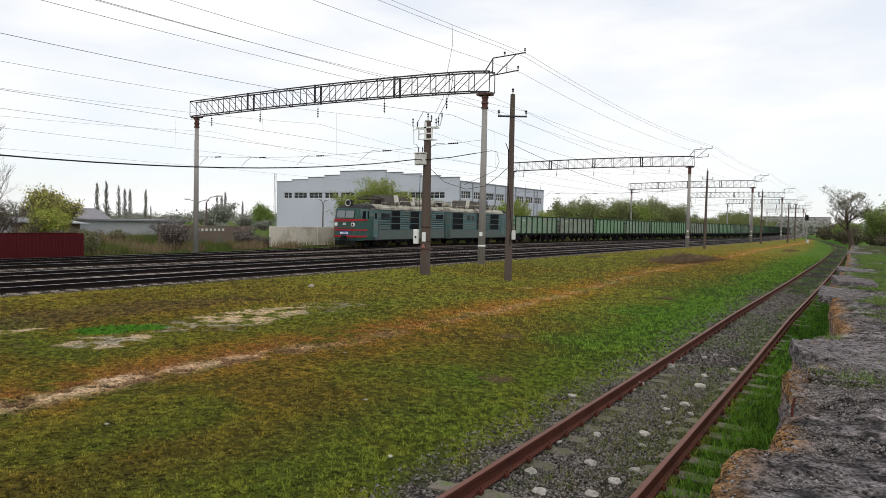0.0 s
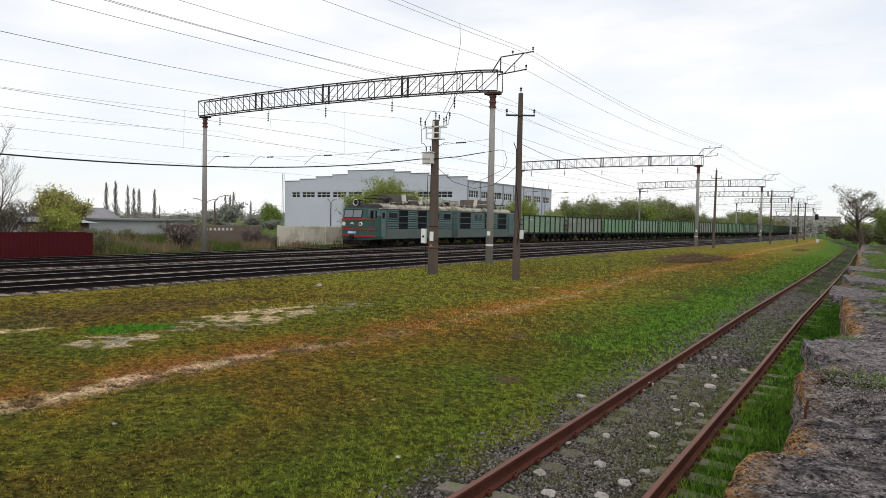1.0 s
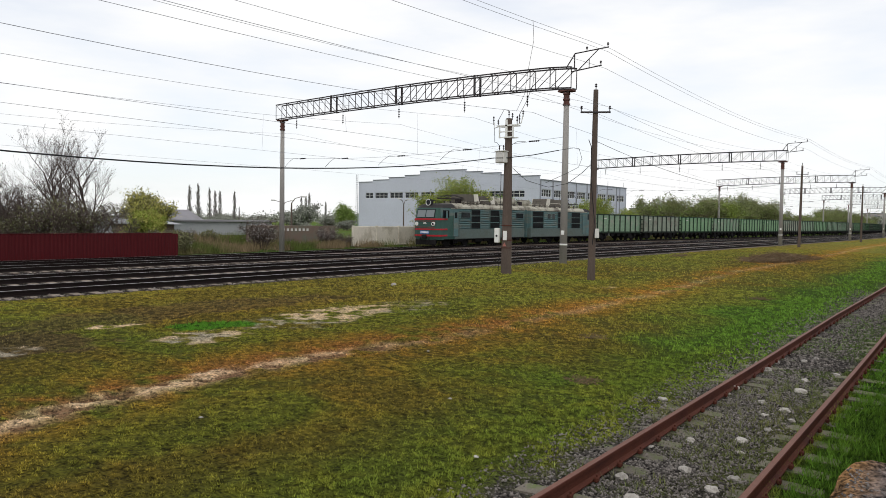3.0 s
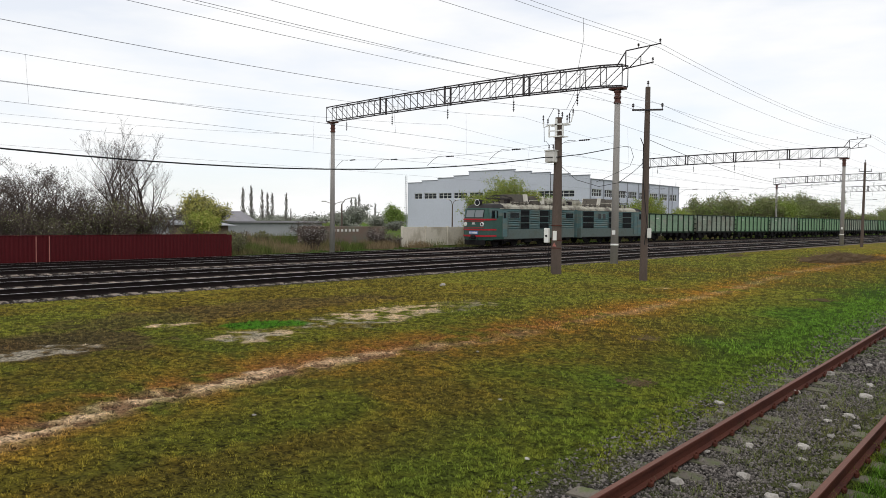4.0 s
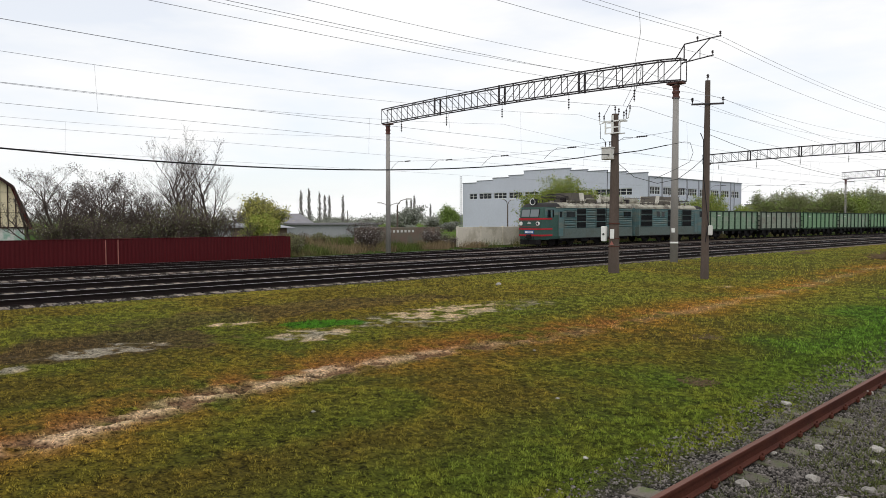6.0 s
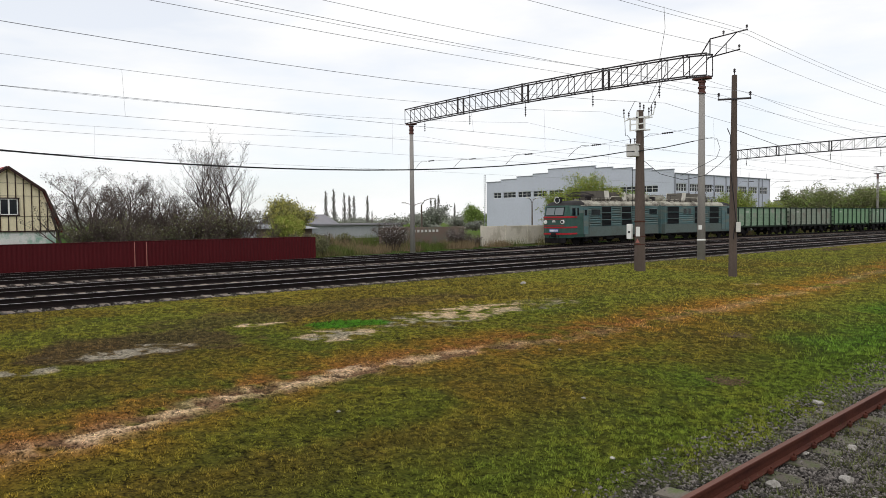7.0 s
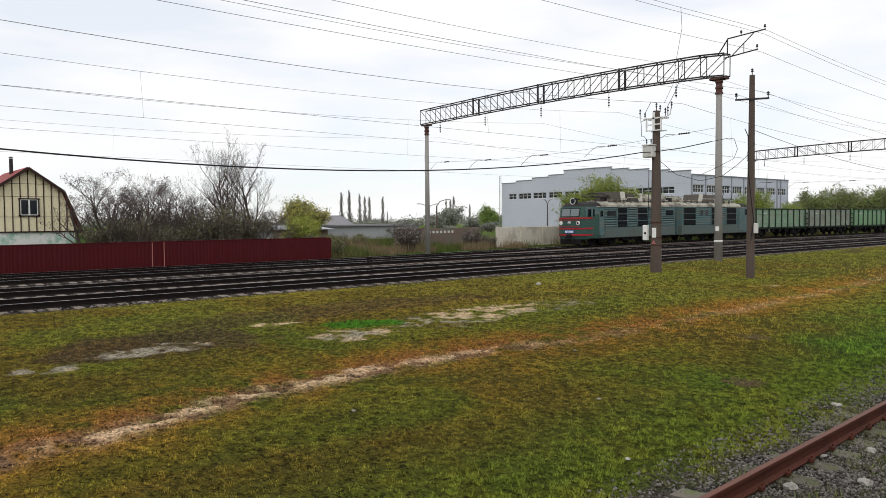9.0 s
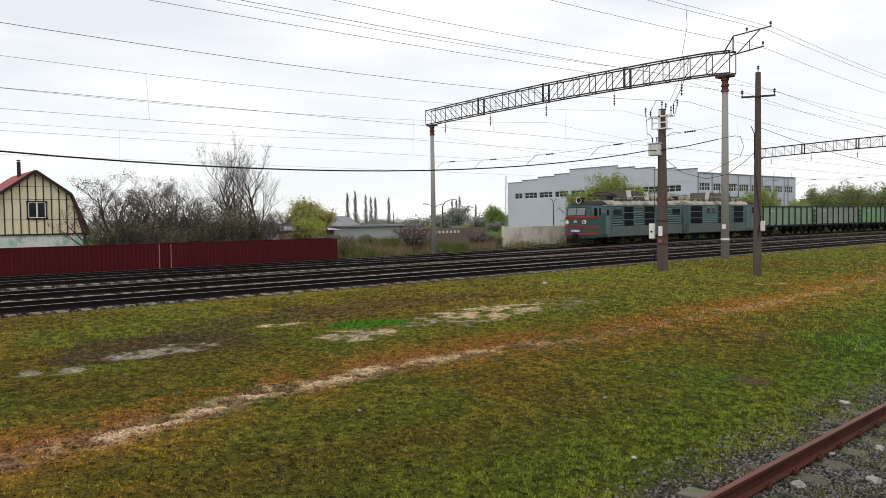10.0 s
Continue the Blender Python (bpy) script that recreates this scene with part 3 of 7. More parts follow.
def stones(n, xf, y0, y1, r0, r1, mat, name, label, zoff=0.0):
    """Loose broken stones, each a squashed eight-faced lump."""
    y = rng.uniform(y0, y1, n)
    x = xf(y, n)
    r = rng.uniform(r0, r1, n)
    z = ground_z(x, y) + zoff + rng.uniform(-0.4, 0.35, n) * r
    base = np.array([(1, 0, 0), (0, 1, 0), (-1, 0, 0), (0, -1, 0), (0, 0, 1), (0, 0, -1)], float)
    v = base[None] * r[:, None, None] * rng.uniform(0.55, 1.25, (n, 6, 1)) + rng.normal(0, 0.18, (n, 6, 3)) * r[:, None, None]
    a = rng.uniform(0, 6.283, n)
    ca, sa = np.cos(a)[:, None], np.sin(a)[:, None]
    v = np.stack([v[..., 0] * ca - v[..., 1] * sa, v[..., 0] * sa + v[..., 1] * ca, v[..., 2] * 0.75], -1) + np.stack([x, y, z], -1)[:, None]
    f = np.array([(0, 1, 4), (1, 2, 4), (2, 3, 4), (3, 0, 4), (1, 0, 5), (2, 1, 5), (3, 2, 5), (0, 3, 5)])
    faces = (f[None] + 6 * np.arange(n)[:, None, None]).reshape(-1, 3)
    me = bpy.data.meshes.new(name)
    me.vertices.add(n * 6)
    me.vertices.foreach_set("co", v.astype(np.float32).ravel())
    me.loops.add(faces.size)
    me.loops.foreach_set("vertex_index", faces.astype(np.int32).ravel())
    me.polygons.add(len(faces))
    me.polygons.foreach_set("loop_start", np.arange(0, faces.size, 3, dtype=np.int32))
    me.update(calc_edges=True)
    me.materials.append(mat)
    return lone(name, me, None, label, "gravel", kind="stuff")


def bed_x(y, n):
    s = -rng.triangular(-0.75, 0.25, 1.95, n)
    return siding_x(y) + s


stones(34000, bed_x, 4.2, 15, 0.010, 0.030, M_BALLAST, "siding_ballast", "grey crushed stone lying between rusty rails")
stones(5000, bed_x, -9, 4.2, 0.016, 0.04, M_BALLAST, "siding_ballast", "grey crushed stone lying between rusty rails")
stones(15000, bed_x, 15, 36, 0.016, 0.04, M_BALLAST, "siding_ballast", "grey crushed stone lying between rusty rails")


def main_x(y, n):
    first, last = track_x(0, y), track_x(FAR, y)
    return first + 1.5 + (last - first - 2.8) * rng.uniform(0, 1, n) ** 1.6


stones(22000, main_x, -4, 60, 0.03, 0.07, M_BALLAST, "main_line_ballast", "dark grimy crushed stone round the main tracks")

# ---- tracks ----
RAIL = [(-0.065, -0.17), (0.065, -0.17), (0.065, -0.158), (0.012, -0.14), (0.010, -0.045), (0.036, -0.036), (0.036, -0.006),
        (0.030, 0.0), (-0.030, 0.0), (-0.036, -0.006), (-0.036, -0.036), (-0.010, -0.045), (-0.012, -0.14), (-0.065, -0.158)]
TOP_SLOTS = [0] * 14
TOP_SLOTS[7] = 1


def sleeper_geo(top, length=2.7):
    g = Geo()
    g.prism([(-length / 2, -0.14), (length / 2, -0.14), (length / 2, -0.02), (0.95, 0.0), (0.5, 0.0), (0.35, -0.04), (-0.35, -0.04),
             (-0.5, 0.0), (-0.95, 0.0), (-length / 2, -0.02)], (0, -0.13, top), (1, 0, 0), (0, 0, 1), (0, 0.26, 0))
    return g


def sleeper_at(fx, y, z):
    d = float(fx(y + 0.5) - fx(y - 0.5))
    return pose(float(fx(y)), y, z, 0, 0, math.degrees(-math.atan(d)))


def track(name, label, fx, head, y0, y1, near0, near1, step, rail_mats, sleeper_mat, sink, bend_y, climb=lambda y: 0.0):
    ob = thing(name, (0, 0, 0), label, "railway track", "railway tracks", "structure")
    pts_y = list(np.arange(y0, bend_y, 6.0)) + list(np.arange(bend_y, y1, 9.0))
    for s in (-0.79, 0.79):
        g = Geo().sweep(RAIL, [(float(fx(y)) + s, y, head + climb(y)) for y in pts_y], TOP_SLOTS)
        part("rail", g, rail_mats, ob)
    me = sleeper_geo(head - 0.172 - sink).mesh("sleeper", sleeper_mat)
    rest = Geo()
    y = y0
    while y < y1:
        if near0 <= y < near1:
            s = part("sleeper", me, None, ob)
            s.matrix_basis = sleeper_at(fx, y, climb(y) + (random.uniform(-0.012, 0.008) if sink == 0 else random.uniform(-0.03, 0.035))) @ pose(random.uniform(-0.05, 0.05), 0, 0, 0, 0, random.uniform(-1, 1))
        else:
            rest.box((float(fx(y)), y, head + climb(y) - 0.24 - sink), (2.7, 0.25, 0.14))
        y += step
    if rest.v:
        tagged(part("far_sleepers", rest, sleeper_mat, ob), kind="stuff")
    return ob


for k in range(4):
    track("main_track", "busy railway track with polished rails on concrete sleepers", lambda y, k=k: track_x(k, y), HEAD_Z[k], -60, 540,
          -4 if k else -6, 70 if k < 3 else 44, 0.6, [M_RAIL, M_RAIL_TOP], M_SLEEPER, 0.0, 60,
          lambda y, k=k: rise(k, y))
track("siding_track", "rusty disused siding half buried in gravel and grass", siding_x, 0.15, -30, 420, 3, 100, 0.62, [M_RUST, M_RUST_TOP], M_OLD_SLEEPER, 0.036, 6)

# rail spikes and fastenings beside the near rails
clips = Geo()
for i in range(46):
    y = 4.03 + i * 0.62
    for s in (-0.79, 0.79):
        for e in (-1, 1):
            clips.box((float(siding_x(y)) + s + e * 0.085, y, 0.005), (0.05, 0.07, 0.06), 0.012)
            clips.tube((float(siding_x(y)) + s + e * 0.09, y, 0.0), (float(siding_x(y)) + s + e * 0.09, y, 0.06), 0.016, 0.012)
tagged(lone("rail_fastenings", clips, M_RUST, "rusty rail clips and bolts along the siding", "rail fastening"), kind="stuff")

# pale stones lying about, and flat broken lumps between the rails
rs = random.Random(41)
between = [(float(siding_x(y)) + rs.uniform(-1.0, 0.7), y, rs.uniform(0.03, 0.09)) for y in np.linspace(5.2, 17, 24)]
for x, y, r in between + [(-2.9, 8.2, 0.075), (-4.35, 11.25, 0.06), (-3.0, 7.0, 0.07), (-3.25, 9.4, 0.06), (-2.6, 10.6, 0.05), (-3.1, 12.2, 0.06), (-2.85, 11.4, 0.05),
                (-3.2, 6.4, 0.08), (-3.35, 7.5, 0.07), (-17.6, 19.5, 0.09), (-6.6, 8.6, 0.025), (-8.2, 5.4, 0.025), (-9.0, 11.0, 0.025), (-4.9, 6.9, 0.03)]:
    g = Geo()
    bm = bmesh.new()
    bmesh.ops.create_icosphere(bm, subdivisions=2, radius=r)
    for v in bm.verts:
        v.co *= 1 + 0.5 * (noise.noise(v.co * (1.6 / r) + Vector((x * 9, y * 7, 0))))
        v.co.x *= 1.25
        v.co.z *= 0.6
    g.add([v.co for v in bm.verts], [[v.index for v in f.verts] for f in bm.faces])
    bm.free()
    ob = lone("stone", g, M_STONE, "pale broken stone lying on the ground", "stone", "loose stones", smooth=False)
    ob.matrix_basis = pose(x, y, float(ground_z(np.array(x), np.array(y))) + r * 0.25, 0, 0, x * 77)

# ---- platform: broken concrete edge beside the siding ----
EDGE_Y = [-30, 0, 4.0, 4.7, 5.6, 5.75, 5.95, 7.35, 9.45, 9.6, 9.75, 11.2, 12.5, 13.2, 14.7, 20, 26, 40, 78, 100]
EDGE_X = [-0.3, -0.72, -0.8, -0.77, -0.86, -0.84, -0.6, -0.68, -0.9, -0.9, -0.55, -0.98, -0.9, -0.62, -0.72, -1.15, -1.6, -1.95, -3.7, -4.6]
PLATFORM_Z = 1.15


def edge_x(y):
    return np.interp(y, EDGE_Y, EDGE_X) + (fbm(y * 0 + 2, y, 0.45, 15, 4) - 0.5) * 0.22


py = np.concatenate([np.arange(-8, 1, 0.5), np.arange(1, 18, 0.06), np.arange(18, 42, 0.25), np.arange(42, 100.5, 1.5)])
pu = np.concatenate([[-0.02, -0.015, -0.01, -0.03, 0.0, 0.03], np.arange(0.08, 2.6, 0.07), np.arange(2.7, 6, 0.3), [7, 9, 12, 14]])
pdown = [1.3, 0.9, 0.5, 0.22, 0.045, 0.0] + [0.0] * (len(pu) - 6)
gu, gv = np.meshgrid(pu, py)
gd = np.broadcast_to(np.array(pdown), gu.shape)
wx = edge_x(gv) + gu + np.where(gd > 0, (fbm(gv, gd, 0.3, 8) - 0.5) * 0.16 - 0.02, 0)
lump = (fbm(wx, gv, 0.9, 25) - 0.5) * 0.14 + (fbm(wx, gv, 0.2, 27) - 0.5) * 0.11 + (fbm(wx, gv, 0.07, 29, 2) - 0.5) * 0.03
low = smooth_step(7.0, 7.6, gv) * (1 - smooth_step(9.4, 9.7, gv)) * (1 - smooth_step(0.25, 0.75, gu)) * 0.16
wz = PLATFORM_Z - gd + lump * np.where(gd > 0.1, 0.3, 1) - np.where(gd > 0, 0, low) - (1 - smooth_step(0, 0.1, gu)) * 0.015
plat_me = bpy.data.meshes.new("platform")
ny_, nx_ = gu.shape
idx = np.arange(nx_ * ny_).reshape(ny_, nx_)
quads = np.stack([idx[:-1, :-1], idx[:-1, 1:], idx[1:, 1:], idx[1:, :-1]], -1).reshape(-1, 4)
plat_me.from_pydata(np.stack([wx, gv, wz], -1).reshape(-1, 3).tolist(), [], quads.tolist())
C_PLAT, C_PALE, C_RUSTY, C_WEED = [np.array(lin(*c)[:3]) for c in ((112, 106, 106), (150, 144, 140), (150, 114, 76), (70, 80, 36))]
pc = blend(np.broadcast_to(C_PLAT, gu.shape + (3,)), C_PALE, smooth_step(0.52, 0.66, fbm(wx, gv, 0.5, 33)) * 0.6)
pc = pc * (0.2 + 1.25 * smooth_step(0.2, 0.8, fbm(wx, gv, 0.13, 35, 2)))[..., None]
pc = blend(pc, C_RUSTY, np.exp(-(gu / 0.16) ** 2) * smooth_step(0.36, 0.56, fbm(wx, gv, 0.8, 37)))
pc = blend(pc, C_PALE, (gd > 0.1) * 0.35)
pc = blend(pc, C_WEED, smooth_step(0.56, 0.68, fbm(wx, gv, 1.4, 39) + 0.12 * smooth_step(0.6, 1.8, gu) + 0.2 * smooth_step(14, 22, gv) * smooth_step(0.2, 1.0, gu)) * smooth_step(0.15, 0.6, gu))
tint(plat_me, pc.reshape(-1, 3))
plat_me.polygons.foreach_set("use_smooth", [True] * len(plat_me.polygons))
plat_me.materials.append(M_PLATFORM)
plat = lone("platform", plat_me, None, "crumbling grey concrete platform with a broken edge", "platform", kind="structure")


def slab_piece(x, y, z, sx, sy, sz, rx, ry, rz):
    bm = bmesh.new()
    bmesh.ops.create_cube(bm, size=1)
    bmesh.ops.subdivide_edges(bm, edges=bm.edges, cuts=7, use_grid_fill=True)
    for v in bm.verts:
        p = Vector((v.co.x * sx, v.co.y * sy, v.co.z * sz))
        p += Vector((noise.noise(p * 2.3 + Vector((x, y, 0))), noise.noise(p * 2.7 + Vector((5, y, x))), 0.5 * noise.noise(p * 9))) * 0.07
        v.co = p
    me = bpy.data.meshes.new("slab")
    bm.to_mesh(me)
    bm.free()
    n = len(me.vertices)
    tint(me, np.broadcast_to(C_PLAT * 1.15, (n, 3)) * rng.uniform(0.8, 1.25, (n, 1)))
    me.materials.append(M_PLATFORM)
    ob = part("slab", me, None, plat)
    ob.matrix_basis = pose(x, y, z, rx, ry, rz)


slab_piece(-0.28, 11.0, 1.11, 1.2, 2.2, 0.14, 1, -3, 6)
slab_piece(-0.72, 10.7, 1.12, 0.55, 0.9, 0.22, 4, 9, 18)
slab_piece(-0.95, 21.5, 1.1, 1.3, 2.4, 0.16, 2, 5, 4)
slab_piece(-1.0, 25.6, 1.2, 1.1, 1.9, 0.22, 2, 4, 8)
slab_piece(-1.5, 34.5, 1.12, 0.9, 2.2, 0.2, 2, 4, 7)
slab_piece(-2.3, 62.0, 1.12, 1.6, 5.0, 0.22, 0, 1, 3)
spike = lone("rebar_stub", Geo().line([(-0.6, 6.92, 1.1), (-0.6, 6.92, 1.24), (-0.585, 6.94, 1.33)], 0.012, 6), M_RUST,
             "rusty reinforcing bar sticking out of broken concrete", "rebar")


def platform_weeds(n):
    y = rng.uniform(3.5, 60, n)
    u = rng.uniform(0.15, 6.0, n)
    x = edge_x(y) + u
    m = fbm(x, y, 1.4, 39) + 0.12 * smooth_step(0.6, 1.8, u) + 0.2 * smooth_step(14, 22, y) * smooth_step(0.2, 1.0, u)
    k = rng.uniform(0, 1, n) < smooth_step(0.58, 0.7, m)
    x, y = x[k], y[k]
    n = len(x)
    h, w = rng.uniform(0.04, 0.13, n), rng.uniform(0.005, 0.012, n)
    a, b = rng.uniform(0, 6.283, n), rng.uniform(0, 6.283, n)
    base = np.stack([x, y, np.full(n, PLATFORM_Z - 0.03)], -1)
    side = np.stack([np.cos(a) * w, np.sin(a) * w, 0 * w], -1)
    tip = base + np.stack([np.cos(b) * h * 0.7, np.sin(b) * h * 0.7, h], -1)
    me = triangles_mesh("platform_weeds", np.stack([base - side, base + side, tip], 1))
    tint(me, np.repeat(np.array(lin(104, 128, 62)[:3])[None] * rng.uniform(0.7, 1.3, (n, 1)), 3, 0))
    me.materials.append(M_GRASS)
    lone("platform_weeds", me, None, "green weeds growing in the cracked platform", "weeds", kind="stuff")


platform_weeds(150000)


def deck_pebbles(y, n):
    return edge_x(y) + rng.uniform(0.02, 2.4, n)


n_peb = 26000
peb = stones(n_peb, deck_pebbles, 3.6, 16, 0.005, 0.016, M_GRIT, "platform_grit", "loose grit lying on the crumbling platform", 1.15)

stones(1300, deck_pebbles, 3.6, 22, 0.012, 0.032, M_GRIT, "platform_rubble", "broken concrete lumps lying on the crumbling platform", 1.15)

# ---- portals over the tracks ----
def insulator(g, p, up=0.22, r=0.06):
    p = Vector(p)
    g.tube(p, p + Vector((0, 0, up)), 0.018, 0.018, 6)
    for k in range(2):
        z = up * (0.55 + 0.3 * k)
        g.tube(p + Vector((0, 0, z - 0.03)), p + Vector((0, 0, z + 0.02)), r, r * 0.6, 8)
    return g


def catenary_portal(near, far, base_near, base_far, bottom, rise, label):
    n, f = Vector((*near, 0)), Vector((*far, 0))
    ob = thing("catenary_portal", (n.x, n.y, base_near), label, "catenary portal", "catenary portals")
    o = Vector((n.x, n.y, base_near))
    for p, b, nm in ((n, base_near, "pole"), (f, base_far, "pole")):
        g = Geo()
        z_top = bottom + (rise if p is f else 0.0)
        foot, top = Vector((p.x, p.y, b - 0.4)) - o, Vector((p.x, p.y, z_top - 0.15)) - o
        g.tube(foot, top, 0.225, 0.15, 14)
        pole = part(nm, g, M_POLE, ob, smooth=True)
        c = Geo()
        for z in (z_top - 0.9, z_top - 0.62, z_top - 0.3):
            c.tube(Vector((p.x, p.y, z)) - o, Vector((p.x, p.y, z + 0.1)) - o, 0.21, 0.21, 12)
        c.tube(Vector((p.x, p.y, z_top - 0.9)) - o, Vector((p.x, p.y, z_top - 0.2)) - o, 0.172, 0.168, 12)
        c.box(Vector((p.x, p.y, z_top - 0.1)) - o, (0.9, 0.5, 0.1), 0.02)
        part("collar", c, M_COLLAR, pole, "rusty red steel collar")
    w = Geo()
    w.tube((0, 0, 1.02), (0, 0, 1.12), 0.224, 0.223, 14)
    part("painted_band", w, M_WHITE, ob, "white painted band", True)
    s = Geo()
    s.box((0.05, -0.21, 1.75), (0.2, 0.02, 0.24), 0.005)
    part("number_plate", s, M_WHITE, ob, "small white plate")
    d = (f - n)
    length = d.length
    d.normalize()
    side = Vector((-d.y, d.x, 0)) * 0.28
    a0 = -d * 0.45 - Vector((0, 0, base_near))
    total = length + 0.95
    depth = 1.15
    panels = 20

    def node(k, sgn, z):
        u = k / panels
        return a0 + d * (total * u) + side * sgn + Vector((0, 0, z + rise * math.sqrt(u) + 0.12 * math.sin(math.pi * u)))

    for sgn in (-1, 1):
        for z in (bottom, bottom + depth):
            part("chord", Geo().line([node(k, sgn, z) for k in range(panels + 1)], 0.05, 4), M_TRUSS, ob)
        g = Geo()
        for k in range(panels + 1):
            g.tube(node(k, sgn, bottom), node(k, sgn, bottom + depth), 0.026, n=4)
            if k < panels:
                if k < panels // 2:
                    g.tube(node(k, sgn, bottom + depth), node(k + 1, sgn, bottom), 0.022, n=4)
                else:
                    g.tube(node(k, sgn, bottom), node(k + 1, sgn, bottom + depth), 0.022, n=4)
        tagged(part("web_bracing", g, M_TRUSS, ob), kind="stuff")
    g = Geo()
    for k in range(panels + 1):
        for z in (bottom, bottom + depth):
            g.tube(node(k, -1, z), node(k, 1, z), 0.018, n=4)
    for k in (5, 10, 15):
        for s in (-1, 1):
            g.box(node(k, s, bottom + depth / 2), (0.12, 0.08, depth + 0.12))
    tagged(part("cross_bracing", g, M_TRUSS, ob), kind="stuff")
    g = Geo()
    z0 = bottom - base_near + depth
    g.tube((-0.1, 0, z0), (0.45, 0, z0 + 0.75), 0.035, n=5)
    g.tube((0.45, 0, z0 - 0.1), (0.45, 0, z0 + 0.78), 0.035, n=5)
    g.tube((0.45, 0, z0 + 0.78), (2.5, 0, z0 + 0.88), 0.035, n=5)
    g.tube((0.3, 0, z0 - 0.2), (2.1, 0, z0 - 0.05), 0.035, n=5)
    g.tube((0.7, 0, z0 - 0.15), (1.9, 0, z0 + 0.84), 0.028, n=5)
    g.tube((1.35, 0, z0 - 0.1), (1.35, 0, z0 + 0.38), 0.022, n=5)
    part("feeder_bracket", g, M_TRUSS, ob)
    for p in ((1.2, 0, z0 + 0.82), (2.45, 0, z0 + 0.88), (2.05, 0, z0 - 0.05)):
        part("insulator", insulator(Geo(), p, 0.26, 0.07), M_INSUL, ob)
    # cross wire with section insulators over each track
    zc = bottom - 2.9 - base_near
    g = Geo()
    span = [Vector((0, 0, zc + 0.25)) + d * (length * k / 10) - Vector((0, 0, 0.45 * math.sin(math.pi * k / 10))) for k in range(11)]
    g.line(span, 0.012, 4)
    part("cross_wire", g, M_WIRE, ob)
    for share in (0.08, 0.27, 0.49, 0.71, 0.9):
        q = Vector((0, 0, zc + 0.25 - 0.45 * math.sin(math.pi * share))) + d * length * share
        h = Geo()
        h.tube(q - d * 0.36, q + d * 0.36, 0.03, 0.03, 8)
        for k in range(5):
            h.tube(q + d * (-0.3 + 0.15 * k - 0.02), q + d * (-0.3 + 0.15 * k + 0.02), 0.05, 0.05, 8)
        part("section_insulator", h, M_INSUL, ob)
        arm = Geo()
        arm.line([q + d * 0.6, q + d * 1.2 + Vector((0, 0, 0.06)), q + d * 1.75 - Vector((0, 0, 0.18)), q + d * 2.3 - Vector((0, 0, 0.55))], 0.014, 5)
        part("steady_arm", arm, M_TRUSS, ob)
    # hangers under the truss that hold the messenger wires
    for share in (0.1, 0.28, 0.5, 0.72, 0.93):
        q = d * length * share + Vector((0, 0, bottom - base_near + rise * math.sqrt(share) + 0.1))
        h = Geo()
        h.tube(q, q - Vector((0, 0, 0.35)), 0.014, n=4)
        for k in range(4):
            h.tube(q - Vector((0, 0, 0.35 + 0.16 * k)), q - Vector((0, 0, 0.43 + 0.16 * k)), 0.07, 0.03, 8)
        h.tube(q - Vector((0, 0, 0.35)), q - Vector((0, 0, 1.0)), 0.018, n=5)
        part("hanging_insulator", h, M_INSUL, ob)
    return ob


PORTALS = [((-20.2, 36.7), (-47.1, 38.6), 0.42, 0.1, 10.22, 0.5), ((-21.05, 88.4), (-46.0, 92.0), 0.6, 0.1, 10.0, 0.15), ((-21.4, 134.2), (-44.6, 141.0), 0.6, 0.1, 9.9, 0.1),
           ((-22.2, 178.0), (-43.2, 182.0), 0.6, 0.1, 9.9, 0.1), ((-24.2, 222.0), (-42.4, 224.0), 0.6, 0.1, 9.9, 0.1), ((-26.9, 268.0), (-43.6, 269.0), 0.6, 0.1, 9.8, 0.0),
           ((-32.5, 330.0), (-47.0, 331.0), 0.6, 0.1, 9.8, 0.0)]
for k, p in enumerate(PORTALS):
    catenary_portal(*p, "steel lattice portal on grey concrete poles spanning the tracks")

# ---- overhead wires ----
SUPPORTS = [-70.0, -17.0, 37.5, 90.0, 137.0, 180.0, 223.0, 268.0, 330.0]


def sagging(y, low):
    for a, b in zip(SUPPORTS, SUPPORTS[1:]):
        if a <= y <= b:
            u = (y - a) / (b - a)
            return -low * 4 * u * (1 - u) * ((b - a) / 55) ** 2
    return 0


for k in range(4):
    ob = thing("overhead_line", (0, 0, 0), "thin catenary and contact wire hung over a track", "overhead wire", "overhead lines")
    wy = list(np.arange(-70, 332, 2.5))
    zig = lambda y: 0.25 * math.sin(y / 17 + k)
    mess = lambda y: 9.25 + sagging(y, 1.1)
    cont = lambda y: 6.52 + 0.02 * k + sagging(y, 0.05)
    part("messenger_wire", Geo().line([(float(track_x(k, y)), y, mess(y)) for y in wy], 0.011 if k < 1 else 0.008, 4), M_WIRE, ob)
    part("contact_wire", Geo().line([(float(track_x(k, y)) + zig(y), y, cont(y)) for y in wy], 0.008, 4), M_WIRE, ob)
    y = -62.0 + 2 * k
    while y < 180:
        x = float(track_x(k, y))
        part("dropper", Geo().tube((x, y, mess(y)), (x + zig(y), y, cont(y)), 0.004, n=4), M_WIRE, ob)
        y += 21.0 + 2 * (k % 2)
